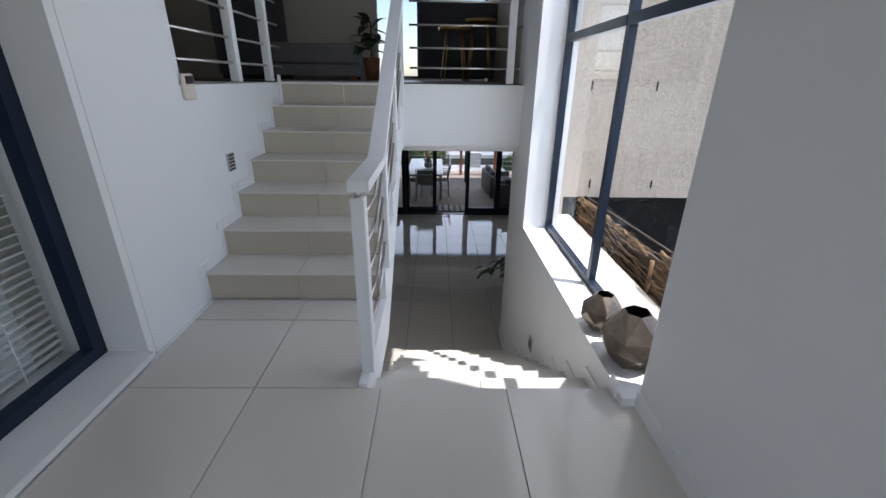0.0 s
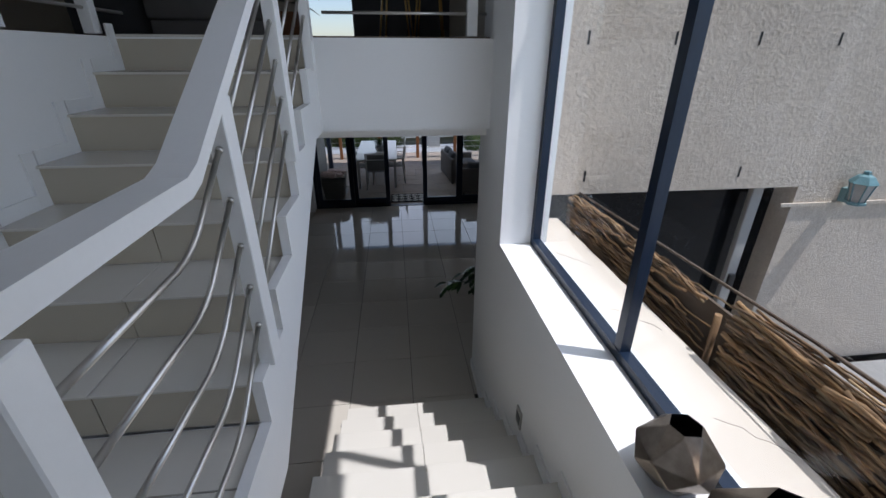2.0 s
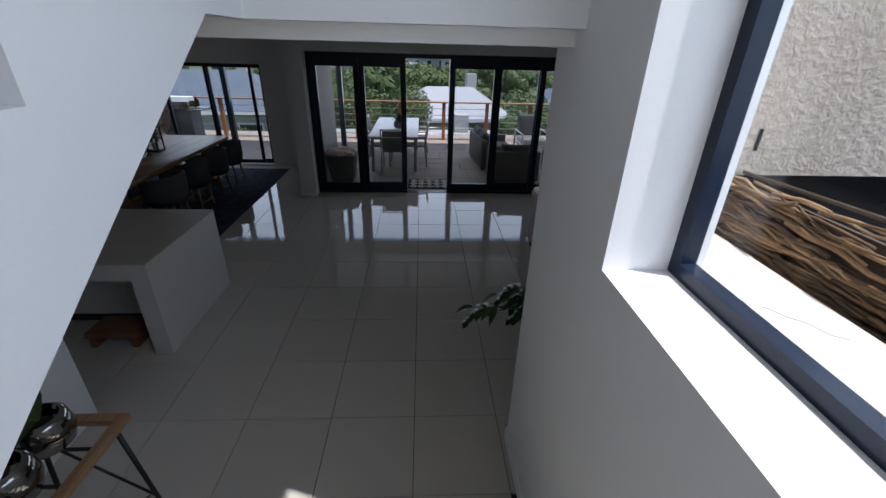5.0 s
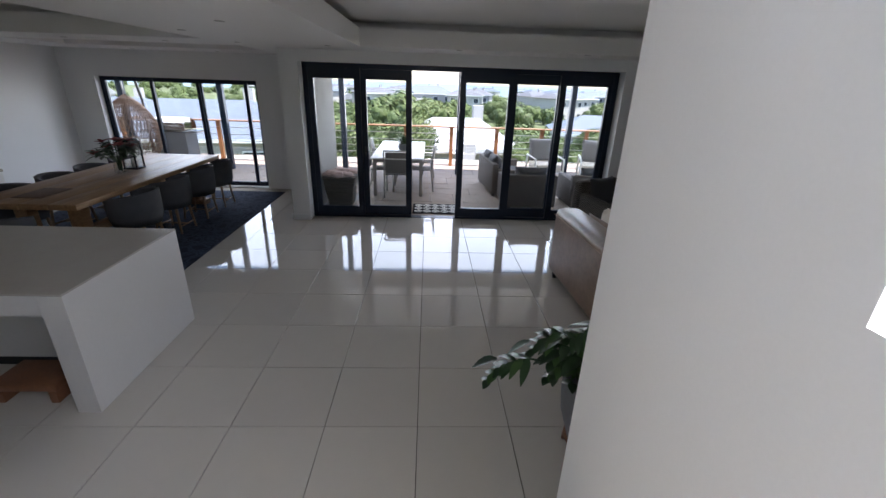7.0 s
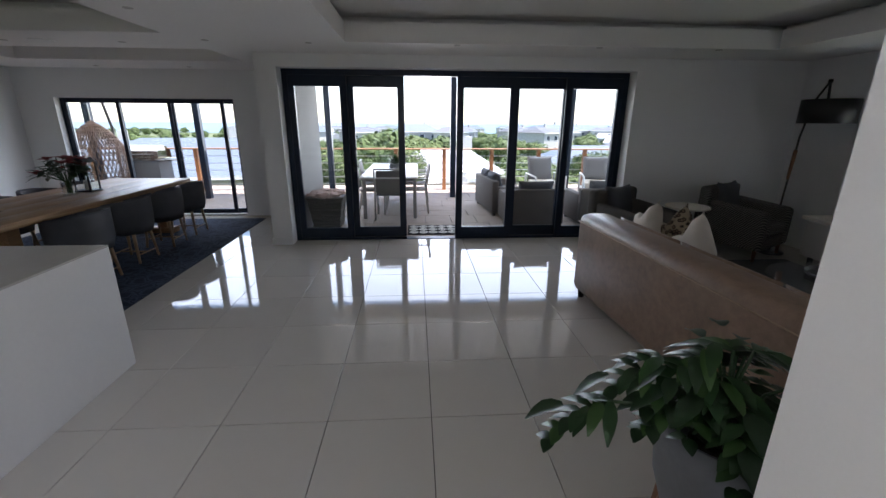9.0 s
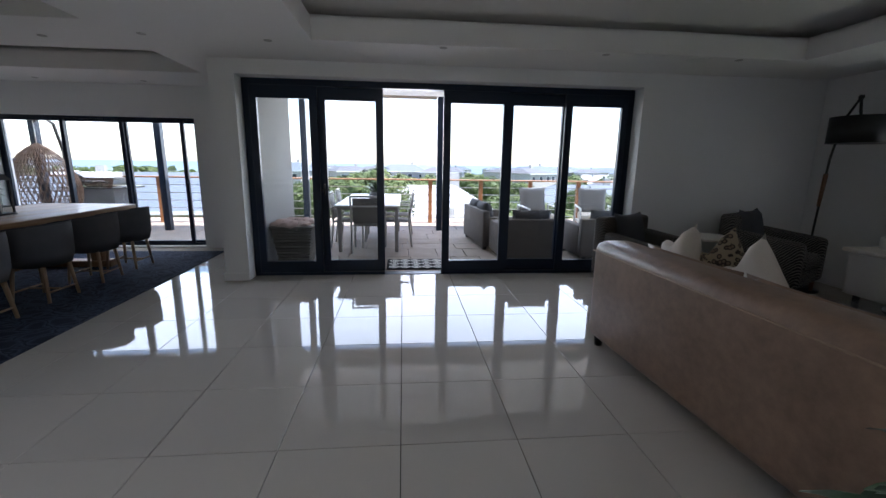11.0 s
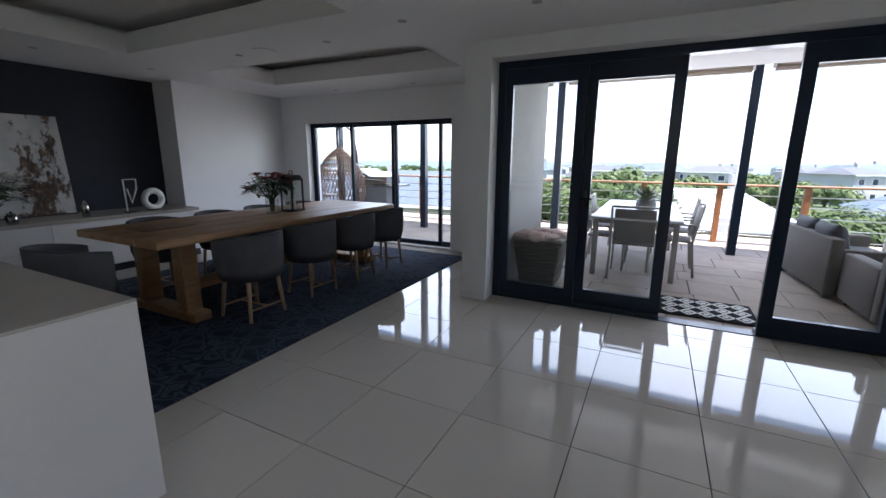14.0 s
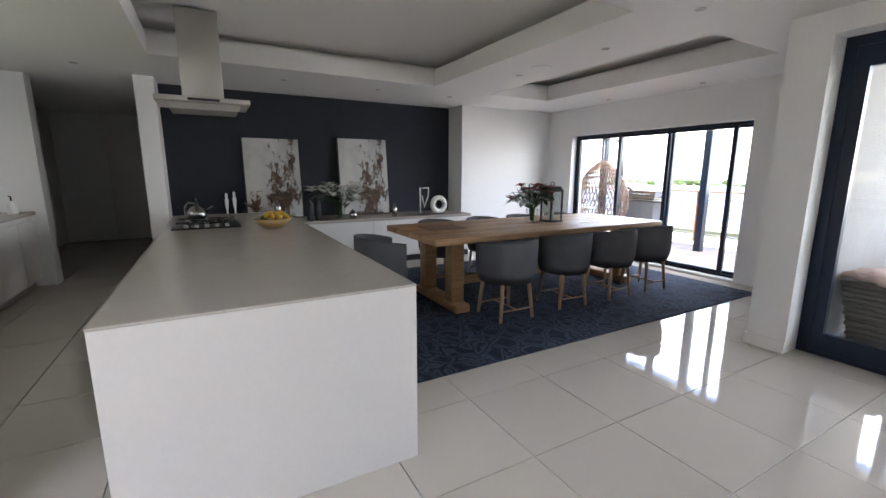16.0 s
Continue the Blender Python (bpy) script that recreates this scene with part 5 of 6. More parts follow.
part("architrave", boxes((-11.0, -10.95, -2.50, -2.421, 0.0, 2.13), (-11.0, -10.95, -1.619, -1.54, 0.0, 2.13), (-11.0, -10.95, -2.421, -1.619, 2.051, 2.13)), TRIM, pdoor)
part("handle", tube(bmesh.new(), [(-10.96, -1.70, 1.0), (-10.91, -1.70, 1.0), (-10.91, -1.82, 1.0)], 0.01, 8), STEEL, pdoor)

# ---- sideboard and what stands on it ----
SZ = 0.70
sb = thing("sideboard", pose(-6.5, 0, 0), "long low white sideboard against the dark wall", "sideboard")
part("body", boxes((-0.49, 0.24, -1.155, 3.05, 0.10, SZ - 0.041)), CABINET, sb)
part("plinth", boxes((-0.49, 0.20, -1.155, 3.05, 0.0, 0.099)), BLACK, sb)
part("top", rbox(-0.495, 0.27, -1.157, 3.055, SZ - 0.04, SZ, 0.004, 1), QUARTZ, sb)
for i in range(5):
    y = -1.15 + 0.84 * i
    for z0, z1 in ((0.11, 0.375), (0.385, 0.65)):
        part("drawer_front", rbox(0.242, 0.258, y, y + 0.83, z0, z1, 0.002, 1), CABINET, sb)


def picture(y, seed):
    p = thing("floral_picture", pose(-6.86, y, SZ, 0, -6, 0) @ Matrix.Diagonal((1, 1.05, 1.04, 1)), "leaning canvas print of brown and pink blossoms", "picture", "pictures on the sideboard")
    part("canvas", boxes((-0.010, 0.014, -0.355, 0.355, 0.012, 1.09)), PAINTING, p)
    part("frame", boxes((-0.014, 0.018, -0.367, -0.3555, 0.0, 1.102), (-0.014, 0.018, 0.3555, 0.367, 0.0, 1.102), (-0.014, 0.018, -0.3555, 0.3555, 0.0, 0.0115), (-0.014, 0.018, -0.3555, 0.3555, 1.0905, 1.102)), BLACK, p, "thin dark frame")
    return p


pa = picture(0.12, 1)
copy_thing(pa, pose(-6.86, 1.47, SZ, 0, -6, 0) @ Matrix.Diagonal((1, 1.05, 1.04, 1)))


def bouquet(name, m, label, vase_mat, petal, n, seed, r, h):
    o = thing(name, m, label, "flowers")
    part("vase", lathed([(0.07, 0.0), (0.075, 0.01), (0.072, 0.17), (0.068, 0.17), (0.068, 0.015)], 22), vase_mat, o, "glass vase")
    rnd = random.Random(seed)
    for i in range(n):
        a, s = rnd.uniform(0, 6.283), rnd.uniform(0.2, 1.0)
        tip = Vector((r * s * math.cos(a), r * s * math.sin(a), h * rnd.uniform(0.75, 1.0) - 0.12 * s))
        stem = part("stem", tube(bmesh.new(), [(0.02 * math.cos(a), 0.02 * math.sin(a), 0.03), (0.03 * math.cos(a), 0.03 * math.sin(a), 0.17), tip], 0.004, 5), LEAF, o)
        for k in range(3):
            b = a + rnd.uniform(-1.2, 1.2)
            part("leaf", leaf(bmesh.new(), tip * rnd.uniform(0.6, 0.9) + Vector((0, 0, 0.04)), (math.cos(b), math.sin(b), rnd.uniform(-0.2, 0.6)), 0.16, 0.055, 0.3), LEAF, stem)
        if i % 2 == 0 or petal is LILY:
            bloom = bmesh.new()
            for k in range(7):
                b = k * 0.9
                leaf(bloom, tip, (math.cos(b), math.sin(b), rnd.uniform(0.3, 1.0)), 0.13 if petal is LILY else 0.10, 0.05, 0.25, segs=3)
            part("bloom", bloom, petal, stem)
    return o


bouquet("lily_bouquet", pose(-6.42, 0.93, SZ), "white lilies with broad green leaves in a glass vase", GLASS, LILY, 26, 5, 0.40, 0.56)
bouquet("protea_bouquet", pose(-4.20, 2.60, 0.785), "red proteas and dark foliage in a clear vase on the table", GLASS, FLOWER, 30, 9, 0.26, 0.50)

for x, y, h in ((-6.42, -0.52, 0.40), (-6.40, -0.43, 0.42)):
    bm = bmesh.new()
    lathe(bm, [(0.035, 0.0), (0.03, 0.012), (0.012, 0.022), (0.010, h * 0.45), (0.020, h * 0.55), (0.026, h * 0.78), (0.012, h * 0.84), (0.018, h * 0.90), (0.014, h * 0.97), (0.0, h)], 14)
    tagged(part("slim_figurine", bm, WHITEPLASTIC), "slim white carved figurine on the sideboard", "figurine", "white figurines").matrix_basis = pose(x, y, SZ)
potw = thing("potted_orchid", pose(-6.40, -0.18, SZ), "dark-leaved small plant in a square white pot", "plant")
part("pot", rbox(-0.06, 0.06, -0.06, 0.06, 0.0, 0.13, 0.006), WHITEPLASTIC, potw)
bm = rosette(bmesh.new(), 22, 0.24, 0.2, 77, 0.06)
bmesh.ops.translate(bm, verts=bm.verts[:], vec=(0, 0, 0.14))
part("leaves", bm, RATTAN, potw, "brown drooping leaves")
ring = thing("ring_sculpture", pose(-6.42, 2.55, SZ), "white beaded ring sculpture on a small base", "sculpture")
part("ring", tubes([[(0.0, 0.11 * math.cos(t), 0.15 + 0.11 * math.sin(t)) for t in [k * 0.2618 for k in range(25)]]], 0.04, 10), LILY, ring)
part("base", rbox(-0.05, 0.05, -0.07, 0.07, 0.0, 0.02, 0.004), BLACK, ring)
arch = thing("wire_sculpture", pose(-6.40, 2.28, SZ), "tall pale looped necklace stand", "sculpture")
part("loop", tube(bmesh.new(), [(0, -0.07, 0.02), (0, -0.075, 0.42), (0, 0.075, 0.42), (0, 0.07, 0.30), (0, 0.0, 0.12), (0, -0.04, 0.3)], 0.011, 8), LILY, arch)
part("base", rbox(-0.05, 0.05, -0.09, 0.09, 0.0, 0.02, 0.004), BLACK, arch)
for i, (y, r, h, mt) in enumerate(((-0.95, 0.05, 0.16, CHROME), (-0.75, 0.04, 0.12, BLACK), (0.50, 0.045, 0.24, BLACK), (0.60, 0.04, 0.28, BLACK), (1.1, 0.05, 0.10, CHROME), (1.75, 0.04, 0.16, CHROME), (0.08, 0.045, 0.26, CHROME))):
    j = thing("jar", pose(-6.36, y, SZ), ("lidded chrome jar on the sideboard" if mt is CHROME else "dark lidded jar on the sideboard") if mt is not LINEN else "cream pillar candle on the sideboard", "jar", "jars on the sideboard")
    part("body", lathed([(r * 0.8, 0.0), (r, 0.01), (r, h * 0.8), (r * 0.7, h)], 18), mt, j)
    part("lid", lathed([(r * 0.72, h + 0.0005), (r * 0.72, h + 0.015), (0.01, h + 0.02), (0.01, h + 0.035), (0.0, h + 0.04)], 18), mt, j)
tap = thing("kitchen_tap", pose(-6.42, -0.98, SZ), "chrome swan-neck tap behind the island", "tap")
part("spout", tube(bmesh.new(), [(0, 0, 0), (0, 0, 0.24), (0.02, 0.04, 0.29), (0.05, 0.12, 0.28), (0.06, 0.16, 0.24)], 0.013, 10), CHROME, tap)
part("lever", tube(bmesh.new(), [(0.0, 0.0, 0.06), (0.06, -0.03, 0.09)], 0.008, 8), CHROME, tap)

# ---- dining set ----
rug = thing("dining_rug", pose(-4.25, 2.45, 0.0), "large navy wool rug with a worn floral border", "rug")
part("rug_body", rbox(-1.53, 1.53, -2.28, 2.28, 0.0005, 0.012, 0.005), RUG, rug)

tb = thing("dining_table", pose(-4.20, 2.60, 0.012), "long honey-oak dining table on trestle legs", "table")
for i in range(4):
    x = -0.59 + 0.295 * i
    part("top_plank", rbox(x + 0.001, x + 0.294, -1.59, 1.59, 0.71, 0.773, 0.006), OAK, tb)
for y in (-1.22, 1.22):
    part("trestle_post", rbox(-0.36, -0.22, y - 0.07, y + 0.07, 0.08, 0.704, 0.008), OAK, tb)
    part("trestle_post", rbox(0.22, 0.36, y - 0.07, y + 0.07, 0.08, 0.704, 0.008), OAK, tb)
    part("trestle_foot", rbox(-0.46, 0.46, y - 0.08, y + 0.08, 0.0, 0.079, 0.008), OAK, tb)
part("stretcher", rbox(-0.05, 0.05, -1.14, 1.14, 0.16, 0.26, 0.006), OAK, tb)


def tub_chair(m):
    c = thing("tub_chair", m, "charcoal fabric tub dining chair on light oak legs", "chair", "chairs round the dining table")
    bm = bmesh.new()
    n, ro, ri = 30, 0.315, 0.258
    rows = []
    for i in range(n + 1):
        a = radians(-128 + 256 * i / n)
        s, co = math.sin(a), math.cos(a)
        drop = 0.07 * (abs(a) / radians(128)) ** 2
        top = 0.76 - drop
        ring_ = [(ro * 0.88, 0.36), (ro * 0.98, 0.46), (ro, 0.6), (ro, top - 0.02), (ro - 0.012, top), (ri + 0.012, top), (ri, top - 0.02), (ri, 0.47)]
        rows.append([bm.verts.new((r * s, r * co, z)) for r, z in ring_])
    for a, b in zip(rows, rows[1:]):
        for k in range(8):
            bm.faces.new((a[k], b[k], b[(k + 1) % 8], a[(k + 1) % 8])).smooth = True
    bm.faces.new(rows[0][::-1])
    bm.faces.new(rows[-1])
    bmesh.ops.recalc_face_normals(bm, faces=bm.faces[:])
    part("backrest", bm, TWEED, c)
    part("piping", tubes([[((ro - 0.005) * math.sin(radians(t)), (ro - 0.005) * math.cos(radians(t)), 0.762 - 0.07 * (abs(t) / 128) ** 2) for t in range(-128, 129, 8)]], 0.007, 6), GREYCUSH, c)
    part("seat", lathed([(0.21, 0.34), (0.274, 0.36), (0.28, 0.43), (0.256, 0.47), (0.0, 0.48)], 28), TWEED, c)
    for x in (-1, 1):
        for y in (-1, 1):
            part("leg", tube(bmesh.new(), [(x * 0.20, y * 0.20, 0.0), (x * 0.165, y * 0.165, 0.355)], 0.016, 8, 0.022), OAKLEG, c)
    for y in (-0.19, 0.19):
        part("stretcher", tube(bmesh.new(), [(-0.19, y, 0.10), (0.19, y, 0.10)], 0.009, 8), OAKLEG, c)
    part("stretcher", tube(bmesh.new(), [(0.0, -0.19, 0.10), (0.0, 0.19, 0.10)], 0.009, 8), OAKLEG, c)
    return c


tc = tub_chair(pose(-3.52, 1.72, 0.012, 0, 0, -90) @ Matrix.Diagonal((0.93, 0.93, 1, 1)))
for x, y, a in ((-3.53, 2.47, -93), (-3.52, 3.15, -88), (-3.53, 3.79, -91), (-4.90, 1.75, 90), (-4.90, 2.45, 88), (-4.92, 3.12, 92), (-4.90, 3.80, 90), (-4.16, 0.72, 176)):
    copy_thing(tc, pose(x, y, 0.012, 0, 0, a) @ Matrix.Diagonal((0.93, 0.93, 1, 1)))

lant = thing("table_lantern", pose(-4.22, 2.92, 0.785), "black metal lantern with glass sides on the table", "lantern")
fr = boxes(*[(x - 0.008, x + 0.008, y - 0.008, y + 0.008, 0.02, 0.36) for x in (-0.085, 0.085) for y in (-0.085, 0.085)])
part("frame", fr, BLACK, lant)
part("base", rbox(-0.1, 0.1, -0.1, 0.1, 0.0, 0.02, 0.003), BLACK, lant)
part("roof", prism(bmesh.new(), [(-0.10, 0.361), (-0.04, 0.42), (0.04, 0.42), (0.10, 0.361)], 1, -0.10, 0.10), BLACK, lant)
part("ring", tubes([[(0.03 * math.cos(t), 0, 0.445 + 0.03 * math.sin(t)) for t in [k * 0.5236 for k in range(13)]]], 0.005, 6), BLACK, lant)
part("candle", lathed([(0.035, 0.02), (0.035, 0.14), (0.0, 0.145)], 16), LINEN, lant, "cream candle")
for a, b in (((-0.077, 0.077, -0.087, -0.084), 0), ((-0.077, 0.077, 0.084, 0.087), 0), ((-0.087, -0.084, -0.077, 0.077), 0), ((0.084, 0.087, -0.077, 0.077), 0)):
    pane("pane", boxes((*a, 0.021, 0.359)), lant)
runner = thing("placemat", pose(-4.3, 1.45, 0.785), "brown woven placemat on the table", "placemat")
part("mat", rbox(-0.16, 0.16, -0.22, 0.22, 0.0, 0.006, 0.002), RATTAN, runner)

# ---- living area ----
sofa = thing("leather_sofa", pose(2.075, -0.28, 0.0, 0, 0, 93.5), "worn tan leather sofa seen from behind", "sofa")
L = 1.50
bm = rbox(-L, L, 0.20, 0.51, 0.06, 0.84, 0.085, 5)
for v in bm.verts:
    if v.co.z > 0.7:
        v.co.z += 0.006 * math.sin(v.co.x * 4.1) - 0.008 * noise.noise(v.co * 3)
part("back", bm, LEATHER, sofa)
part("seam", tubes([[(-L + 0.03, 0.510, 0.755), (L - 0.03, 0.510, 0.755)]], 0.0045, 6), STITCH, sofa, "stitched seams")
for x0, x1 in ((-L, -L + 0.26), (L - 0.26, L)):
    part("armrest", rbox(x0, x1, -0.50, 0.245, 0.075, 0.60, 0.05, 4), LEATHER, sofa)
part("base", rbox(-L + 0.25, L - 0.25, -0.46, 0.25, 0.075, 0.27, 0.02), LEATHER, sofa)
for i in range(3):
    x = -L + 0.265 + 0.823 * i
    part("seat_cushion", rbox(x + 0.004, x + 0.82, -0.47, 0.16, 0.272, 0.45, 0.05, 3), LEATHER, sofa)
    bm = cushion(0.81, 0.22, 0.42, i + 3)
    bmesh.ops.transform(bm, matrix=pose(x + 0.41, 0.17, 0.43, -8), verts=bm.verts[:])
    part("back_cushion", bm, LEATHER, sofa)
for x in (-L + 0.1, L - 0.1):
    for y in (-0.42, 0.44):
        part("foot", lathed([(0.028, 0.0), (0.035, 0.076)], 12, (x, y, 0)), BLACK, sofa)
for i, (x, y, a, mt, lab) in enumerate(((2.00, 0.95, 84, LINEN, "plump cream linen scatter cushion"), (2.12, 0.70, 97, LEOPARD, "leopard-print scatter cushion"), (2.05, 0.36, 88, LINEN, "plump cream linen scatter cushion"))):
    bm = cushion(0.40, 0.17, 0.42, i, 1.8, 0.09)
    bmesh.ops.transform(bm, matrix=pose(0, 0, 0.28, 0, 28 + 9 * i, 0) @ pose(0, 0, -0.21), verts=bm.verts[:])
    tagged(part("scatter_cushion", bm, mt), lab + " on the sofa", "cushion", "sofa cushions").matrix_basis = pose(x, y, 0.455, 9, 0, a)


def armchair(m):
    c = thing("zebra_armchair", m, "zebra-print fabric armchair with a dark cushion", "armchair", "zebra armchairs")
    part("back", rbox(-0.40, 0.40, 0.26, 0.42, 0.14, 0.82, 0.05, 3), ZEBRA, c)
    for x in (-0.40, 0.26):
        bm = rbox(x, x + 0.14, -0.40, 0.27, 0.14, 0.60, 0.05, 3)
        for v in bm.verts:
            if v.co.z > 0.4:
                v.co.z += 0.10 * (v.co.y + 0.4)
        part("armrest", bm, ZEBRA, c)
    part("base", rbox(-0.27, 0.27, -0.38, 0.27, 0.14, 0.30, 0.02), ZEBRA, c)
    part("seat_cushion", rbox(-0.258, 0.258, -0.40, 0.25, 0.302, 0.45, 0.05, 3), ZEBRA, c)
    for x in (-0.33, 0.33):
        for y in (-0.33, 0.35):
            part("leg", tube(bmesh.new(), [(x, y, 0.0), (x, y, 0.15)], 0.016, 8, 0.024), TERRA, c)
    bm = cushion(0.46, 0.18, 0.44, 2, 1.4)
    bmesh.ops.transform(bm, matrix=pose(0, 0.18, 0.44, -14), verts=bm.verts[:])
    part("scatter_cushion", bm, GREYCUSH, c, "dark velvet cushion")
    return c


ac = armchair(pose(2.72, 2.47, 0.0, 0, 0, 24))
copy_thing(ac, pose(4.22, 2.45, 0.0, 0, 0, 28) @ Matrix.Diagonal((1, 1, 1.06, 1)))

st = thing("side_table", pose(3.46, 2.50, 0.0), "round marble-topped side table on thin black legs", "side table")
part("top", lathed([(0.26, 0.60), (0.265, 0.605), (0.265, 0.62), (0.26, 0.625)], 32), LINEN, st)
for k in range(3):
    a = 2.09 * k + 0.4
    part("leg", tube(bmesh.new(), [(0.22 * math.cos(a), 0.22 * math.sin(a), 0.0), (0.22 * math.cos(a), 0.22 * math.sin(a), 0.60)], 0.009, 8), BLACK, st)
part("ring", tubes([[(0.22 * math.cos(t), 0.22 * math.sin(t), 0.02) for t in [k * 0.2618 for k in range(25)]]], 0.008, 6), BLACK, st)

fl = thing("floor_lamp", pose(4.66, 2.42, 0.0), "dark wooden floor lamp with a wide black drum shade", "floor lamp")
part("base", lathed([(0.16, 0.0), (0.16, 0.02), (0.03, 0.03)], 28), BLACK, fl)
part("pole", tube(bmesh.new(), [(0, 0, 0.03), (0.0, -0.01, 0.75), (0.01, -0.03, 1.5), (0.05, -0.06, 1.9), (0.16, -0.10, 2.14)], 0.012, 10), BLACK, fl)
part("wooden_grip", tube(bmesh.new(), [(0.002, -0.012, 0.98), (0.008, -0.024, 1.34)], 0.018, 10, 0.023), TERRA, fl, "dark wooden sleeve")
part("arm", tube(bmesh.new(), [(0.16, -0.10, 2.13), (0.13, -0.16, 1.92)], 0.014, 8), BLACK, fl)
part("joint", lathed([(0.022, -0.02), (0.026, 0.0), (0.022, 0.02)], 14, (0.16, -0.10, 2.14)), BLACK, fl)
shade = part("shade", lathed([(0.275, 0.0), (0.275, 0.27), (0.268, 0.27), (0.268, 0.005)], 40, (0.13, -0.20, 1.66)), BLACK, fl, "wide black drum shade")
part("diffuser", lathed([(0.264, 0.0), (0.264, 0.004)], 40, (0.13, -0.20, 1.672)), CREAM, shade, "cream diffuser")

tv = thing("low_cabinet", pose(4.93, 0.75, 0.0), "long low white-topped cabinet under the window", "cabinet")
part("body", boxes((-0.36, 0.24, -1.2, 1.15, 0.14, 0.57)), CABINET, tv)
part("top", rbox(-0.40, 0.26, -1.25, 1.2, 0.571, 0.61, 0.008), LINEN, tv)
for i in range(3):
    part("door", rbox(-0.376, -0.362, -1.18 + 0.78 * i, -1.18 + 0.78 * i + 0.76, 0.16, 0.56, 0.003, 1), CABINET, tv)
for y in (-1.1, 1.05):
    for x in (-0.3, 0.2):
        part("leg", boxes((x - 0.02, x + 0.02, y - 0.02, y + 0.02, 0.0, 0.139)), BLACK, tv)
for i, (y, r, h, mt, lab) in enumerate(((1.62, 0.10, 0.20, LINEN, "cream drum-shaped vase on the cabinet"), (1.20, 0.12, 0.12, RATTAN, "brown clay bowl on the cabinet"), (1.80, 0.06, 0.12, WHITEPLASTIC, "small white pot on the cabinet"))):
    p = thing("vase", pose(4.85, y, 0.61), lab, "vase", "vases on the cabinet")
    part("body", lathed([(r * 0.85, 0.0), (r, h * 0.2), (r, h * 0.85), (r * 0.9, h), (r * 0.8, h), (r * 0.8, h * 0.6)], 24), mt, p)

red = thing("red_flower_pot", pose(4.80, 0.95, 0.61), "red poinsettia in a cream pot on the cabinet", "plant")
part("pot", lathed([(0.07, 0.0), (0.09, 0.02), (0.10, 0.13), (0.09, 0.13), (0.085, 0.11)], 22), LINEN, red)
for i, (mt, nm) in enumerate(((LEAF, "leaves"), (POINSETTIA, "petals"))):
    bm = rosette(bmesh.new(), 34 if i else 22, 0.20, 0.2, 60 + i, 0.085)
    bmesh.ops.translate(bm, verts=bm.verts[:], vec=(0, 0, 0.12 + 0.06 * i))
    part(nm, bm, mt, red)

ct = thing("coffee_table", pose(3.45, 0.30, 0.0), "low glass-topped round coffee table", "coffee table")
pane("top", lathed([(0.55, 0.40), (0.56, 0.405), (0.56, 0.415), (0.55, 0.42)], 40), ct)
for k in range(4):
    a = 1.571 * k + 0.78
    part("leg", tube(bmesh.new(), [(0.42 * math.cos(a), 0.42 * math.sin(a), 0.0), (0.46 * math.cos(a), 0.46 * math.sin(a), 0.40)], 0.022, 8), TERRA, ct)
tray = thing("tray", pose(3.45, 0.42, 0.42), "dark round tray with a glass candle jar", "tray")
part("tray", lathed([(0.20, 0.0), (0.22, 0.03), (0.21, 0.03), (0.19, 0.008)], 30), BLACK, tray)
part("candle_jar", lathed([(0.05, 0.009), (0.05, 0.10), (0.045, 0.10), (0.045, 0.02)], 20, (0.04, 0.03, 0)), CHROME, tray)
for i, (dx, dy, a) in enumerate(((0.05, -0.30, 8), (0.06, -0.31, 22))):
    bk = thing("book", pose(3.45 + dx, 0.42 + dy, 0.4205 + 0.046 * i, 0, 0, a), "thick dark blue book lying on the coffee table", "book", "books on the coffee table")
    part("cover", boxes((-0.15, 0.15, -0.11, 0.11, 0.0, 0.004), (-0.15, 0.15, -0.11, 0.11, 0.041, 0.045), (-0.15, -0.146, -0.11, 0.11, 0.004, 0.041)), BOOKBLUE, bk)
    part("pages", boxes((-0.145, 0.145, -0.105, 0.105, 0.0042, 0.0408)), LINEN, bk, "cream pages")
lrug = thing("living_rug", pose(3.5, 0.5, 0.0), "dark charcoal rug under the coffee table", "rug")
part("rug_body", rbox(-1.15, 1.1, -1.7, 1.6, 0.0005, 0.010, 0.004), GREYCUSH, lrug)


# ---- ceiling fittings ----
def downlight(x, y):
    d = thing("downlight", pose(x, y, ZC), "small round recessed downlight, switched off", "downlight", "ceiling downlights")
    part("trim", lathed([(0.036, -0.004), (0.036, 0.0), (0.025, 0.0), (0.025, -0.004)], 20), GREYMETAL, d)
    part("lens", lathed([(0.0245, -0.002), (0.0245, 0.0)], 16), GREYMETAL, d)
    return d


dl = downlight(-2.2, 1.0)
for x, y in ((-1.2, 2.35), (0.4, 2.35), (2.0, 2.35), (-3.2, 2.5), (-4.4, 2.5), (-2.25, 2.3), (-6.0, 0.2), (-6.0, 1.4), (-6.0, 2.5), (-1.5, 0.2), (-1.5, -1.2), (3.4, 2.35), (-6.2, -1.8), (-2.25, 4.2), (-3.6, 4.7), (-5.0, 4.7)):
    copy_thing(dl, pose(x, y, ZC))
sp_ = thing("ceiling_speaker", pose(-4.0, 2.48, ZC), "round white ceiling speaker grille", "speaker")
part("grille", lathed([(0.11, -0.006), (0.115, 0.0)], 30), WHITEPLASTIC, sp_)
copy_thing(sp_, pose(3.0, 2.4, ZC))

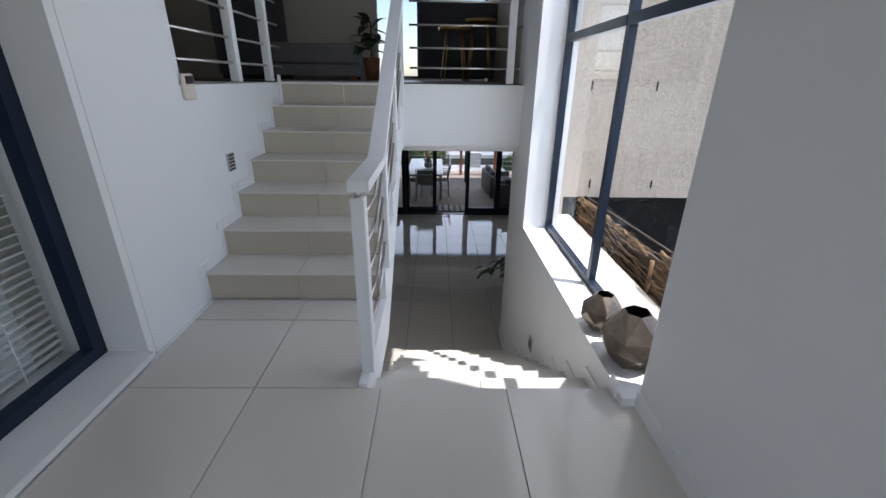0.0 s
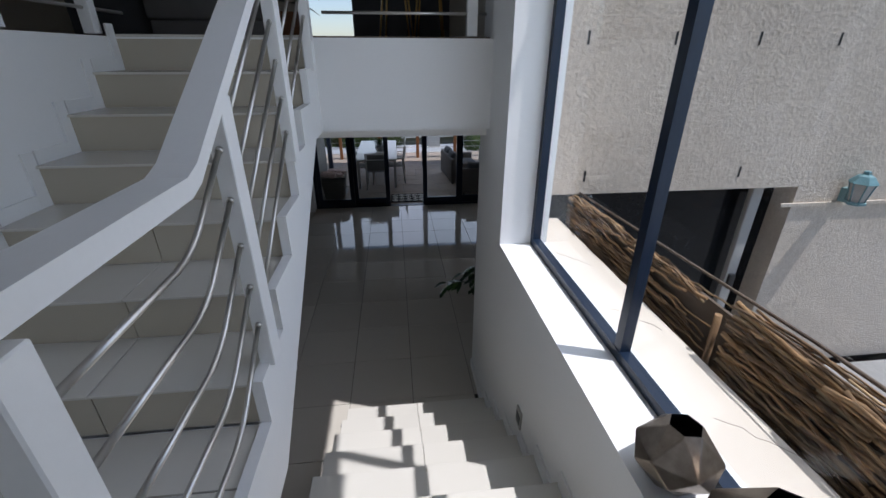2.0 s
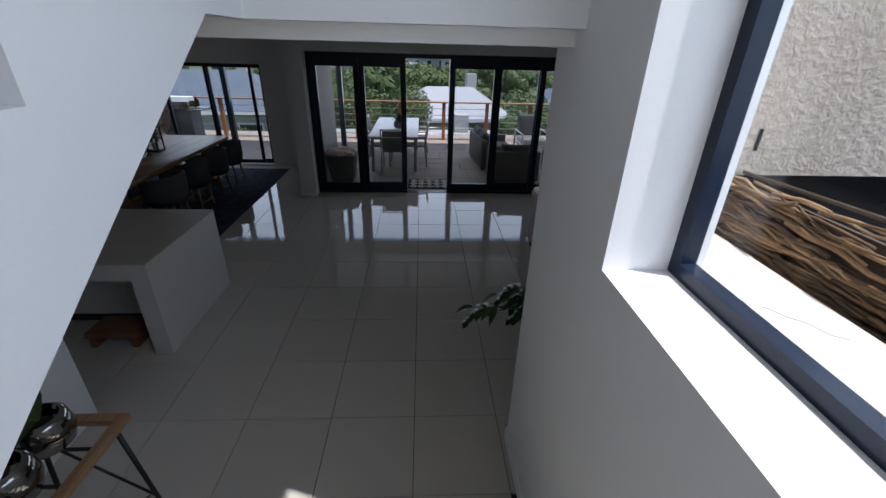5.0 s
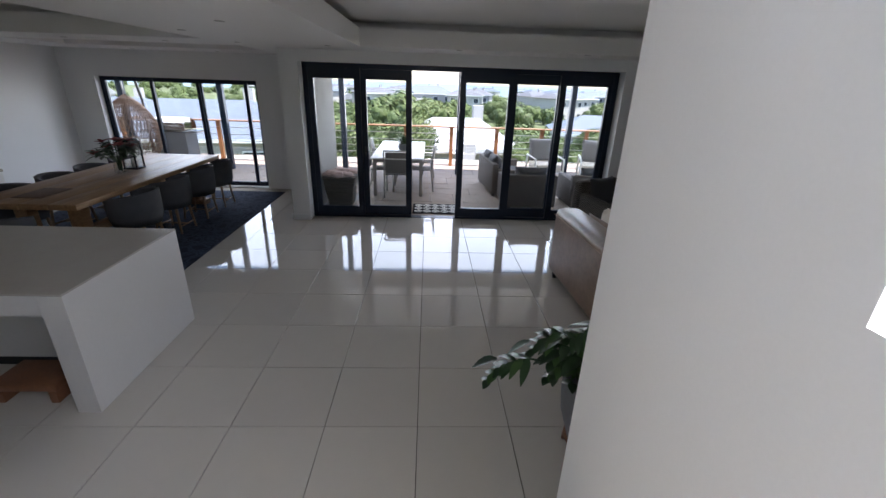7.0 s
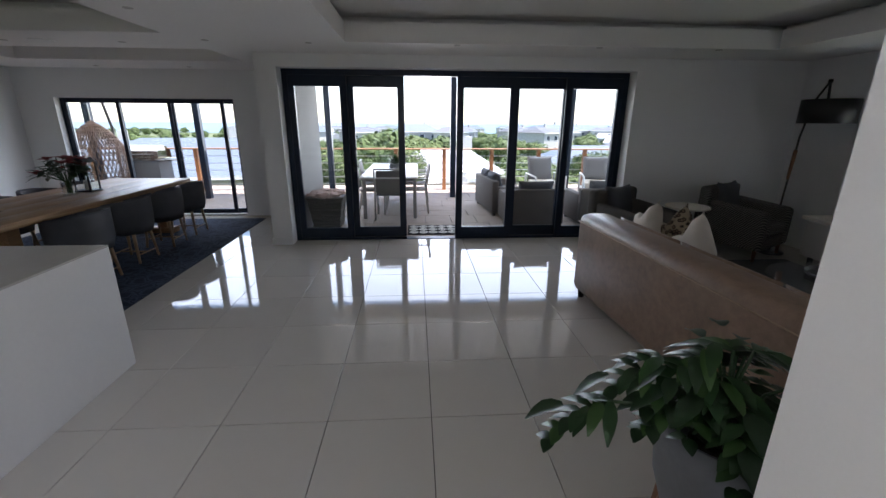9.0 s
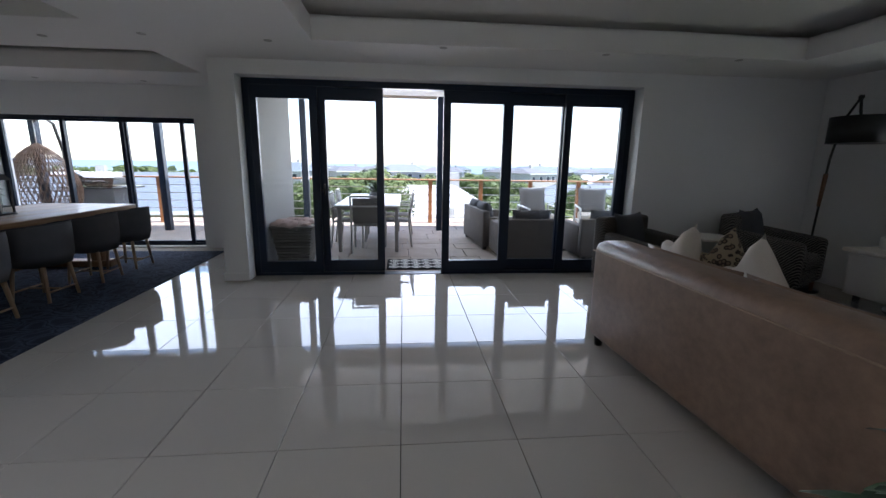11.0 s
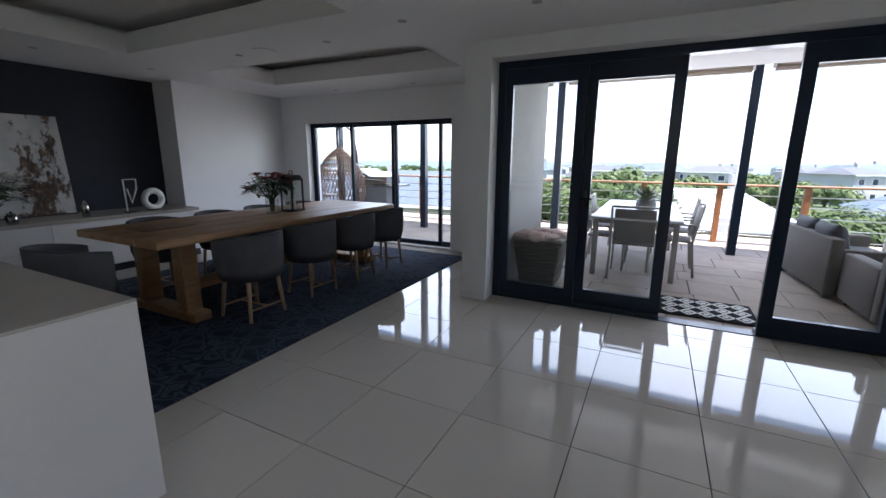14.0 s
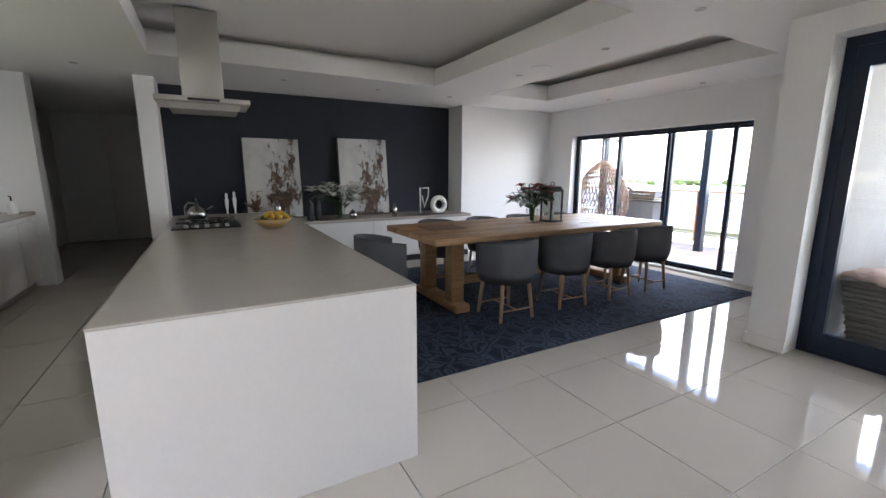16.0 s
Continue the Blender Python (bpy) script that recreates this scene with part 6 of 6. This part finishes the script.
# ---- stair balustrade ----
bal = tagged(new("stair_balustrade"), "white stair balustrade with curved steel bars", "railing", kind="structure")
BX = -0.578
hz = lambda y: 2.755 + (0.0 if y < -4.47 else 0.625 * (y + 4.47))
HR = []
for y in (-5.06, -4.50, -4.44, -3.2, YHEAD + 0.02):
    HR.append((y, hz(y)))
part("newel", rbox(BX - 0.03, BX + 0.034, -5.022, -4.948, ZL + 0.014, 2.69, 0.004, 1), TRIM, bal, "square white newel post")
part("newel_pin", tube(bmesh.new(), [(BX - 0.005, -4.985, 2.69), (BX - 0.005, -4.985, 2.732)], 0.014, 10), STEEL, bal, "steel pin")
part("handrail", prism(bmesh.new(), [(y, z + 0.024) for y, z in HR] + [(y, z - 0.024) for y, z in HR[::-1]], 0, -0.605, -0.515), TRIM, bal, "wide flat white handrail")
POSTS = ((-4.095, ZL + RISE), (-3.275, ZL + 4 * RISE), (-2.44, ZU - RISE))
for y, zb in POSTS:
    part("post", rbox(BX - 0.027, BX + 0.028, y - 0.045, y + 0.045, zb + 0.0005, hz(y) - 0.078, 0.003, 1), TRIM, bal, "flat white post")
    part("post_pin", tube(bmesh.new(), [(BX + 0.01, y, hz(y) - 0.079), (BX + 0.01, y, hz(y) - 0.03)], 0.009, 8), STEEL, bal, "steel pin")


def bend(a, b, c, n=6):
    """Points of a smooth bend from a by b to c."""
    a, b, c = Vector(a), Vector(b), Vector(c)
    return [a * (1 - t) ** 2 + b * 2 * t * (1 - t) + c * t * t for t in [i / n for i in range(n + 1)]]


for k in range(5):
    z0 = 2.565 - 0.156 * k
    zb = lambda y: z0 + 0.015 + 0.655 * (y + 4.43)
    runs = [[(BX, -4.949, z0), (BX, -4.60, z0)] + bend((BX, -4.54, z0), (BX, -4.46, z0 + 0.002), (BX, -4.38, zb(-4.38))) + [(BX, -4.139, zb(-4.139))]]
    runs += [[(BX, a + 0.044, zb(a + 0.044)), (BX, b - 0.044, zb(b - 0.044))] for (a, _), (b, _) in zip(POSTS, POSTS[1:])]
    for pts in runs:
        b = part("steel_bar", tube(bmesh.new(), pts, 0.0085, 10), STEEL, bal, "brushed steel bar")
        e, d = Vector(pts[-1]), (Vector(pts[-1]) - Vector(pts[-2])).normalized()
        part("bar_collar", tube(bmesh.new(), [e - d * 0.016, e - d * 0.002], 0.011, 10), STEEL, b)


def upper_rail(name, label, along, fixed, a, b, posts):
    r = tagged(new(name), label, "railing", kind="structure")
    P = (lambda t, z: (t, fixed, z)) if along == "x" else (lambda t, z: (fixed, t, z))
    for p in posts:
        c = P(p, 0)
        part("post", rbox(c[0] - 0.035, c[0] + 0.035, c[1] - 0.035, c[1] + 0.035, ZU + 0.013, ZU + 0.93, 0.004, 1), TRIM, r, "square white post")
    for z in (0.15, 0.33, 0.53, 0.73):
        part("steel_bar", tube(bmesh.new(), [P(a, ZU + z), P(b, ZU + z)], 0.010, 8), STEEL, r, "brushed steel bar")
    lo, hi = P(a, ZU + 0.932), P(b, ZU + 0.975)
    w = (0, 0.05) if along == "x" else (0.05, 0)
    part("handrail", rbox(lo[0] - w[0], hi[0] + w[0], lo[1] - w[1], hi[1] + w[1], lo[2], hi[2], 0.004, 1), TRIM, r, "flat white handrail")
    return r


upper_rail("gallery_railing", "white gallery railing with steel bars over the stairwell", "x", YHEAD + 0.06, -0.50, 0.60, (0.50,))
upper_rail("landing_railing", "white railing with steel bars on the stair wall", "y", XW - 0.07, -4.05, YHEAD + 0.3, (-4.0, -3.1, -2.38))

# ---- things on the stairs ----
def facet_vase(name, m, r, h, label):
    o = thing(name, m, label, "vase", "faceted vases on the sill")
    bm = bmesh.new()
    prof = [(0.50, 0.0, 0), (0.98, 0.34, 0.5), (1.0, 0.62, 0), (0.42, 1.0, 0.5)]
    rings = [[bm.verts.new((r * k * math.cos(2 * math.pi * (i + s) / 6), r * k * math.sin(2 * math.pi * (i + s) / 6), h * z)) for i in range(6)] for k, z, s in prof]
    bm.faces.new(rings[0][::-1])
    for j, (a, b) in enumerate(zip(rings, rings[1:])):
        for i in range(6):
            if prof[j][2] == 0:
                bm.faces.new((a[i], a[(i + 1) % 6], b[i])), bm.faces.new((a[(i + 1) % 6], b[(i + 1) % 6], b[i]))
            else:
                bm.faces.new((a[i], b[(i + 1) % 6], b[i])), bm.faces.new((a[i], a[(i + 1) % 6], b[(i + 1) % 6]))
    bmesh.ops.dissolve_limit(bm, angle_limit=0.25, verts=bm.verts[:], edges=bm.edges[:])
    bmesh.ops.recalc_face_normals(bm, faces=bm.faces[:])
    bmesh.ops.bevel(bm, geom=bm.edges[:], offset=0.003, segments=1, affect="EDGES")
    part("body", bm, BRONZE, o)
    inner = bmesh.new()
    rings = [[inner.verts.new((r * k * math.cos(math.pi * (2 * i + 1) / 6), r * k * math.sin(math.pi * (2 * i + 1) / 6), h * z)) for i in range(6)] for k, z in ((0.405, 0.99), (0.80, 0.62), (0.45, 0.04))]
    for a, b in zip(rings, rings[1:]):
        for i in range(6):
            inner.faces.new((a[i], a[(i + 1) % 6], b[(i + 1) % 6], b[i]))
    inner.faces.new(rings[-1])
    part("mouth", inner, BLACK, o, "dark hollow inside")
    return o


facet_vase("faceted_vase", pose(0.76, -4.64, 1.80, 0, 0, 20), 0.125, 0.225, "small bronze faceted vase on the window sill")
facet_vase("faceted_vase", pose(0.79, -4.96, 1.80, 0, 0, -8), 0.165, 0.30, "large bronze faceted vase on the window sill")


def plate(name, m, w, h, label, mat_, slots):
    o = thing(name, m, label, "step light")
    part("plate", rbox(-w / 2, w / 2, -0.012, 0.0, -h / 2, h / 2, 0.002, 1), mat_, o)
    for i in range(slots):
        z = -h / 2 + h * (i + 0.5) / slots
        part("slot", boxes((-w * 0.38, w * 0.38, -0.015, -0.0121, z - h * 0.13 / slots * 2, z + h * 0.13 / slots * 2)), BLACK, o)
    return o


plate("step_light", pose(XW, -3.60, 2.575, 0, 0, 90), 0.11, 0.13, "grey louvred step light on the stair wall", GREYMETAL, 5)
plate("step_light", pose(XR, -3.58, 0.94, 0, 0, -90), 0.09, 0.13, "grey louvred step light beside the lower steps", GREYMETAL, 1)
th = thing("alarm_keypad", pose(XW, -3.99, 3.11, 0, 0, 90), "white alarm keypad with a dark screen", "keypad")
part("body", rbox(-0.06, 0.06, -0.03, 0.0, -0.075, 0.075, 0.012), LINEN, th, "cream plastic body")
part("screen", boxes((-0.045, 0.045, -0.0315, -0.0301, 0.015, 0.062)), BLACK, th)

# plant in a pot at the foot of the stairs
pp = thing("potted_philodendron", pose(1.02, -1.45, 0.0), "lush philodendron in a tapered grey pot on wooden legs", "plant")
part("pot", lathed([(0.10, 0.15), (0.13, 0.165), (0.19, 0.36), (0.205, 0.50), (0.20, 0.60), (0.182, 0.60), (0.18, 0.52)], 30), CONCRETE, pp)
part("soil", lathed([(0.182, 0.51), (0.0, 0.53)], 24), SOIL, pp)
for k in range(4):
    a = 1.571 * k + 0.5
    part("stand_leg", tube(bmesh.new(), [(0.18 * math.cos(a), 0.18 * math.sin(a), 0.0), (0.155 * math.cos(a), 0.155 * math.sin(a), 0.22)], 0.014, 8, 0.02), TERRA, pp)
part("stand_ring", tubes([[(0.14 * math.cos(t), 0.14 * math.sin(t), 0.165) for t in [k * 0.2618 for k in range(25)]]], 0.012, 6), TERRA, pp)
rnd = random.Random(8)
for i in range(24):
    a = rnd.uniform(0, 6.283)
    reach, top = rnd.uniform(0.05, 0.21), rnd.uniform(0.66, 0.95)
    reach *= 0.55 if math.sin(a) > 0 or math.cos(a) < -0.3 else 1.0
    if i < 2:
        a, reach, top = (3.12, 2.95)[i], (0.42, 0.24)[i], (0.72, 0.86)[i]
    tip = Vector((reach * math.cos(a), reach * math.sin(a), top))
    st_ = part("stem", tube(bmesh.new(), [(0.03 * math.cos(a), 0.03 * math.sin(a), 0.52), (tip.x * 0.5, tip.y * 0.5, top * 0.62 + 0.24), tip], 0.006, 6), LEAF, pp)
    d = Vector((math.cos(a), math.sin(a), rnd.uniform(-0.5, 0.15)))
    blades = bmesh.new()
    for k in range(7):
        base = tip + d * 0.034 * k - Vector((0, 0, 0.004 * k * k))
        for s in (-1, 1):
            b = a + s * rnd.uniform(0.7, 1.15)
            leaf(blades, base, (math.cos(b), math.sin(b), rnd.uniform(-0.2, 0.25)), 0.135 * (1.1 - 0.11 * k), 0.05, 0.4)
    leaf(blades, tip + d * 0.17, d, 0.13, 0.07, 0.4)
    part("leaf", blades, LEAF, st_, "deeply lobed dark green leaf")

# console under the stairs
cs = thing("console_stand", pose(-1.68, -2.92, 0.0), "wood-framed plant stand on crossed dark metal legs", "stand")
part("top_frame", boxes((-0.22, 0.22, 0.50, 0.55, 0.665, 0.70), (-0.22, 0.22, -0.55, -0.50, 0.665, 0.70), (-0.22, -0.17, -0.50, 0.50, 0.665, 0.70), (0.17, 0.22, -0.50, 0.50, 0.665, 0.70)), OAK, cs, "oak frame")
for i in range(5):
    part("shelf_bar", boxes((-0.169, 0.169, -0.40 + 0.19 * i, -0.385 + 0.19 * i, 0.656, 0.667)), BLACK, cs)
for y in (-0.47, 0.47):
    for x in (-1, 1):
        part("leg", tube(bmesh.new(), [(x * 0.19, y, 0.664), (x * 0.26, y, 0.10), (x * 0.30, y + 0.02, 0.012)], 0.012, 8), BLACK, cs)
    part("cross_brace", tube(bmesh.new(), [(-0.2, y, 0.60), (0.25, y, 0.15)], 0.008, 6), BLACK, cs)
for x in (-0.22, 0.22):
    part("cross_brace", tube(bmesh.new(), [(x, -0.46, 0.58), (x, 0.46, 0.16)], 0.008, 6), BLACK, cs)


def glazed_pot(m, r):
    o = thing("glazed_planter", m, "shiny black glazed planter with a trailing green plant", "planter", "planters on the stand")
    part("pot", lathed([(r * 0.5, 0.0), (r * 0.85, 0.02), (r, r * 0.7), (r * 0.88, r * 1.35), (r * 0.72, r * 1.5), (r * 0.66, r * 1.48), (r * 0.68, r * 1.2)], 32), CHROME, o)
    part("soil", lathed([(r * 0.67, r * 1.18), (0.0, r * 1.22)], 20), SOIL, o)
    bm = bmesh.new()
    rn = random.Random(int(r * 1000))
    for i in range(9):
        a = rn.uniform(2.2, 5.2)
        leaf(bm, (0, 0, r * 1.3), (math.cos(a), math.sin(a), rn.uniform(0.4, 1.2)), r * 2.2, r * 0.55, 0.5)
    part("leaves", bm, SHRUB, o)
    return o


glazed_pot(pose(-1.74, -2.53, 0.668), 0.125)
glazed_pot(pose(-1.69, -2.80, 0.668), 0.13)

# ---- upstairs ----
ub = thing("bench_seat", pose(-2.05, 0.35, ZU + 0.014), "low grey upholstered bench", "bench")
part("seat", rbox(-0.62, 0.62, -0.35, 0.35, 0.22, 0.50, 0.04, 3), GREYSOFA, ub)
part("base", rbox(-0.60, 0.60, -0.33, 0.33, 0.05, 0.219, 0.02), GREYSOFA, ub)
for x in (-0.55, 0.55):
    for y in (-0.28, 0.28):
        part("foot", boxes((x - 0.025, x + 0.025, y - 0.025, y + 0.025, 0.0, 0.051)), TERRA, ub)
uc = thing("tall_cabinet", pose(-3.1, 0.5, ZU + 0.014), "tall dark brown cabinet", "cabinet")
part("body", rbox(-0.45, 0.45, -0.3, 0.3, 0.06, 1.15, 0.01), GREYCUSH, uc)
part("plinth", boxes((-0.42, 0.42, -0.27, 0.27, 0.0, 0.059)), BLACK, uc)
up_ = thing("potted_rubber_plant", pose(-1.22, 0.2, ZU + 0.014), "dark broad-leaved rubber plant in a slim pot", "plant")
part("pot", lathed([(0.10, 0.0), (0.13, 0.32), (0.12, 0.32), (0.11, 0.28)], 20), TERRA, up_)
bm = bmesh.new()
rnd = random.Random(31)
for i in range(20):
    a, e = rnd.uniform(0, 6.283), rnd.uniform(-0.1, 1.2)
    leaf(bm, (0.03 * math.cos(a), 0.03 * math.sin(a), rnd.uniform(0.4, 0.8)), (math.cos(a), math.sin(a), e), 0.34, 0.16, 0.4)
part("leaves", bm, LEAF, up_)
part("stem", tube(bmesh.new(), [(0, 0, 0.25), (0.01, 0, 0.8)], 0.012, 6), BARK, up_)
us = thing("upstairs_sofa", pose(0.18, 1.15, ZU + 0.014), "dark brown high-backed sofa upstairs", "sofa")
part("back", rbox(-0.72, 0.80, -0.25, 0.0, 0.05, 1.20, 0.05, 3), GREYCUSH, us)
part("seat", rbox(-0.72, 0.80, 0.001, 0.6, 0.05, 0.45, 0.04, 3), GREYCUSH, us)


def gold_stool(m, h):
    o = thing("brass_side_table", m, "round brass-topped side table on splayed thin legs", "side table", "brass tables upstairs")
    part("top", lathed([(0.22, h - 0.05), (0.23, h - 0.045), (0.23, h - 0.004), (0.22, h)], 30), GOLD, o)
    for k in range(4):
        a = 1.571 * k + 0.6
        part("leg", tube(bmesh.new(), [(0.24 * math.cos(a), 0.24 * math.sin(a), 0.0), (0.14 * math.cos(a), 0.14 * math.sin(a), h - 0.05)], 0.011, 8), GOLD, o)
    return o


gold_stool(pose(0.02, -0.05, ZU + 0.014), 0.72)
gold_stool(pose(0.42, 0.25, ZU + 0.014), 0.86)

# ---- floor pieces ----
def lay(parent, mesh, spots, z):
    for x, y in spots:
        t = part("tile", mesh, TILE, parent)
        t.location = (x, y, z)


def tile_mesh(w, d, mat_=TILE):
    return mesh_of("tile", rbox(0.0024, w - 0.0024, 0.0024, d - 0.0024, -0.0118, 0.0, 0.0008, 1), mat_)


whole = tile_mesh(0.6, 0.6)
near, far = [], []
for i in range(-18, 9):
    for j in range(-6, 9):
        x, y = i * 0.6, j * 0.6
        if y + 0.6 > YD + 0.31 and not (-6.7 < x < -1.9):
            continue
        if x > 5.0 or (x >= 0.5 and y < -2.5):
            continue
        if -0.63 < x < 0.5 and y < -3.2:
            continue
        (near if -4.9 < x < 3.1 else far).append((x, y))
lay(floor, whole, near[:300], 0.0)
rest = bmesh.new()
for x, y in far + near[300:]:
    box(rest, x + 0.0024, x + 0.5976, y + 0.0024, y + 0.5976, -0.0118, 0.0)
tagged(part("tile_field", rest, TILE, floor), kind="stuff")
edge = tile_mesh(0.6, 0.31)
lay(floor, edge, [(-1.8 + 0.6 * i, 3.0) for i in range(12)], 0.0)
LT = 0.62
land = tile_mesh(LT, LT, LANDTILE)
lay(landing, land, [(-0.50 + LT * i, YLAND + 0.008 - LT * (j + 1)) for i in (-2, -1, 0, 1) for j in range(6)], ZL)
TW = -0.50 - LT + 0.612
for d, y in ((0.62, YLAND + 0.008), (0.26, YLAND + 0.632)):
    lay(landing, tile_mesh(abs(TW), d, LANDTILE), [(-0.50 - LT, y)], ZL)
    lay(landing, tile_mesh(LT, d, LANDTILE), [(-0.50 - 2 * LT, y)], ZL)

# ---- paving pieces ----
rnd = random.Random(4)
y = 3.44
pieces = 0
while y < 8.3:
    d = rnd.choice((0.45, 0.6, 0.75))
    x = -9.0 + rnd.random() * 0.5
    row = {}
    while x < 6.0:
        w = rnd.choice((0.45, 0.6, 0.9))
        if not (x < -1.78 and y < 5.32) and pieces < 300:
            if w not in row:
                row[w] = mesh_of("paver", rbox(0.004, w - 0.004, 0.004, d - 0.004, -0.03, 0.0, 0.004, 1), PATIO)
            p = part("paver", row[w], PATIO, patio)
            p.location = (x, y, -0.012 + rnd.uniform(-0.002, 0.002))
            pieces += 1
        x += w
    y += d
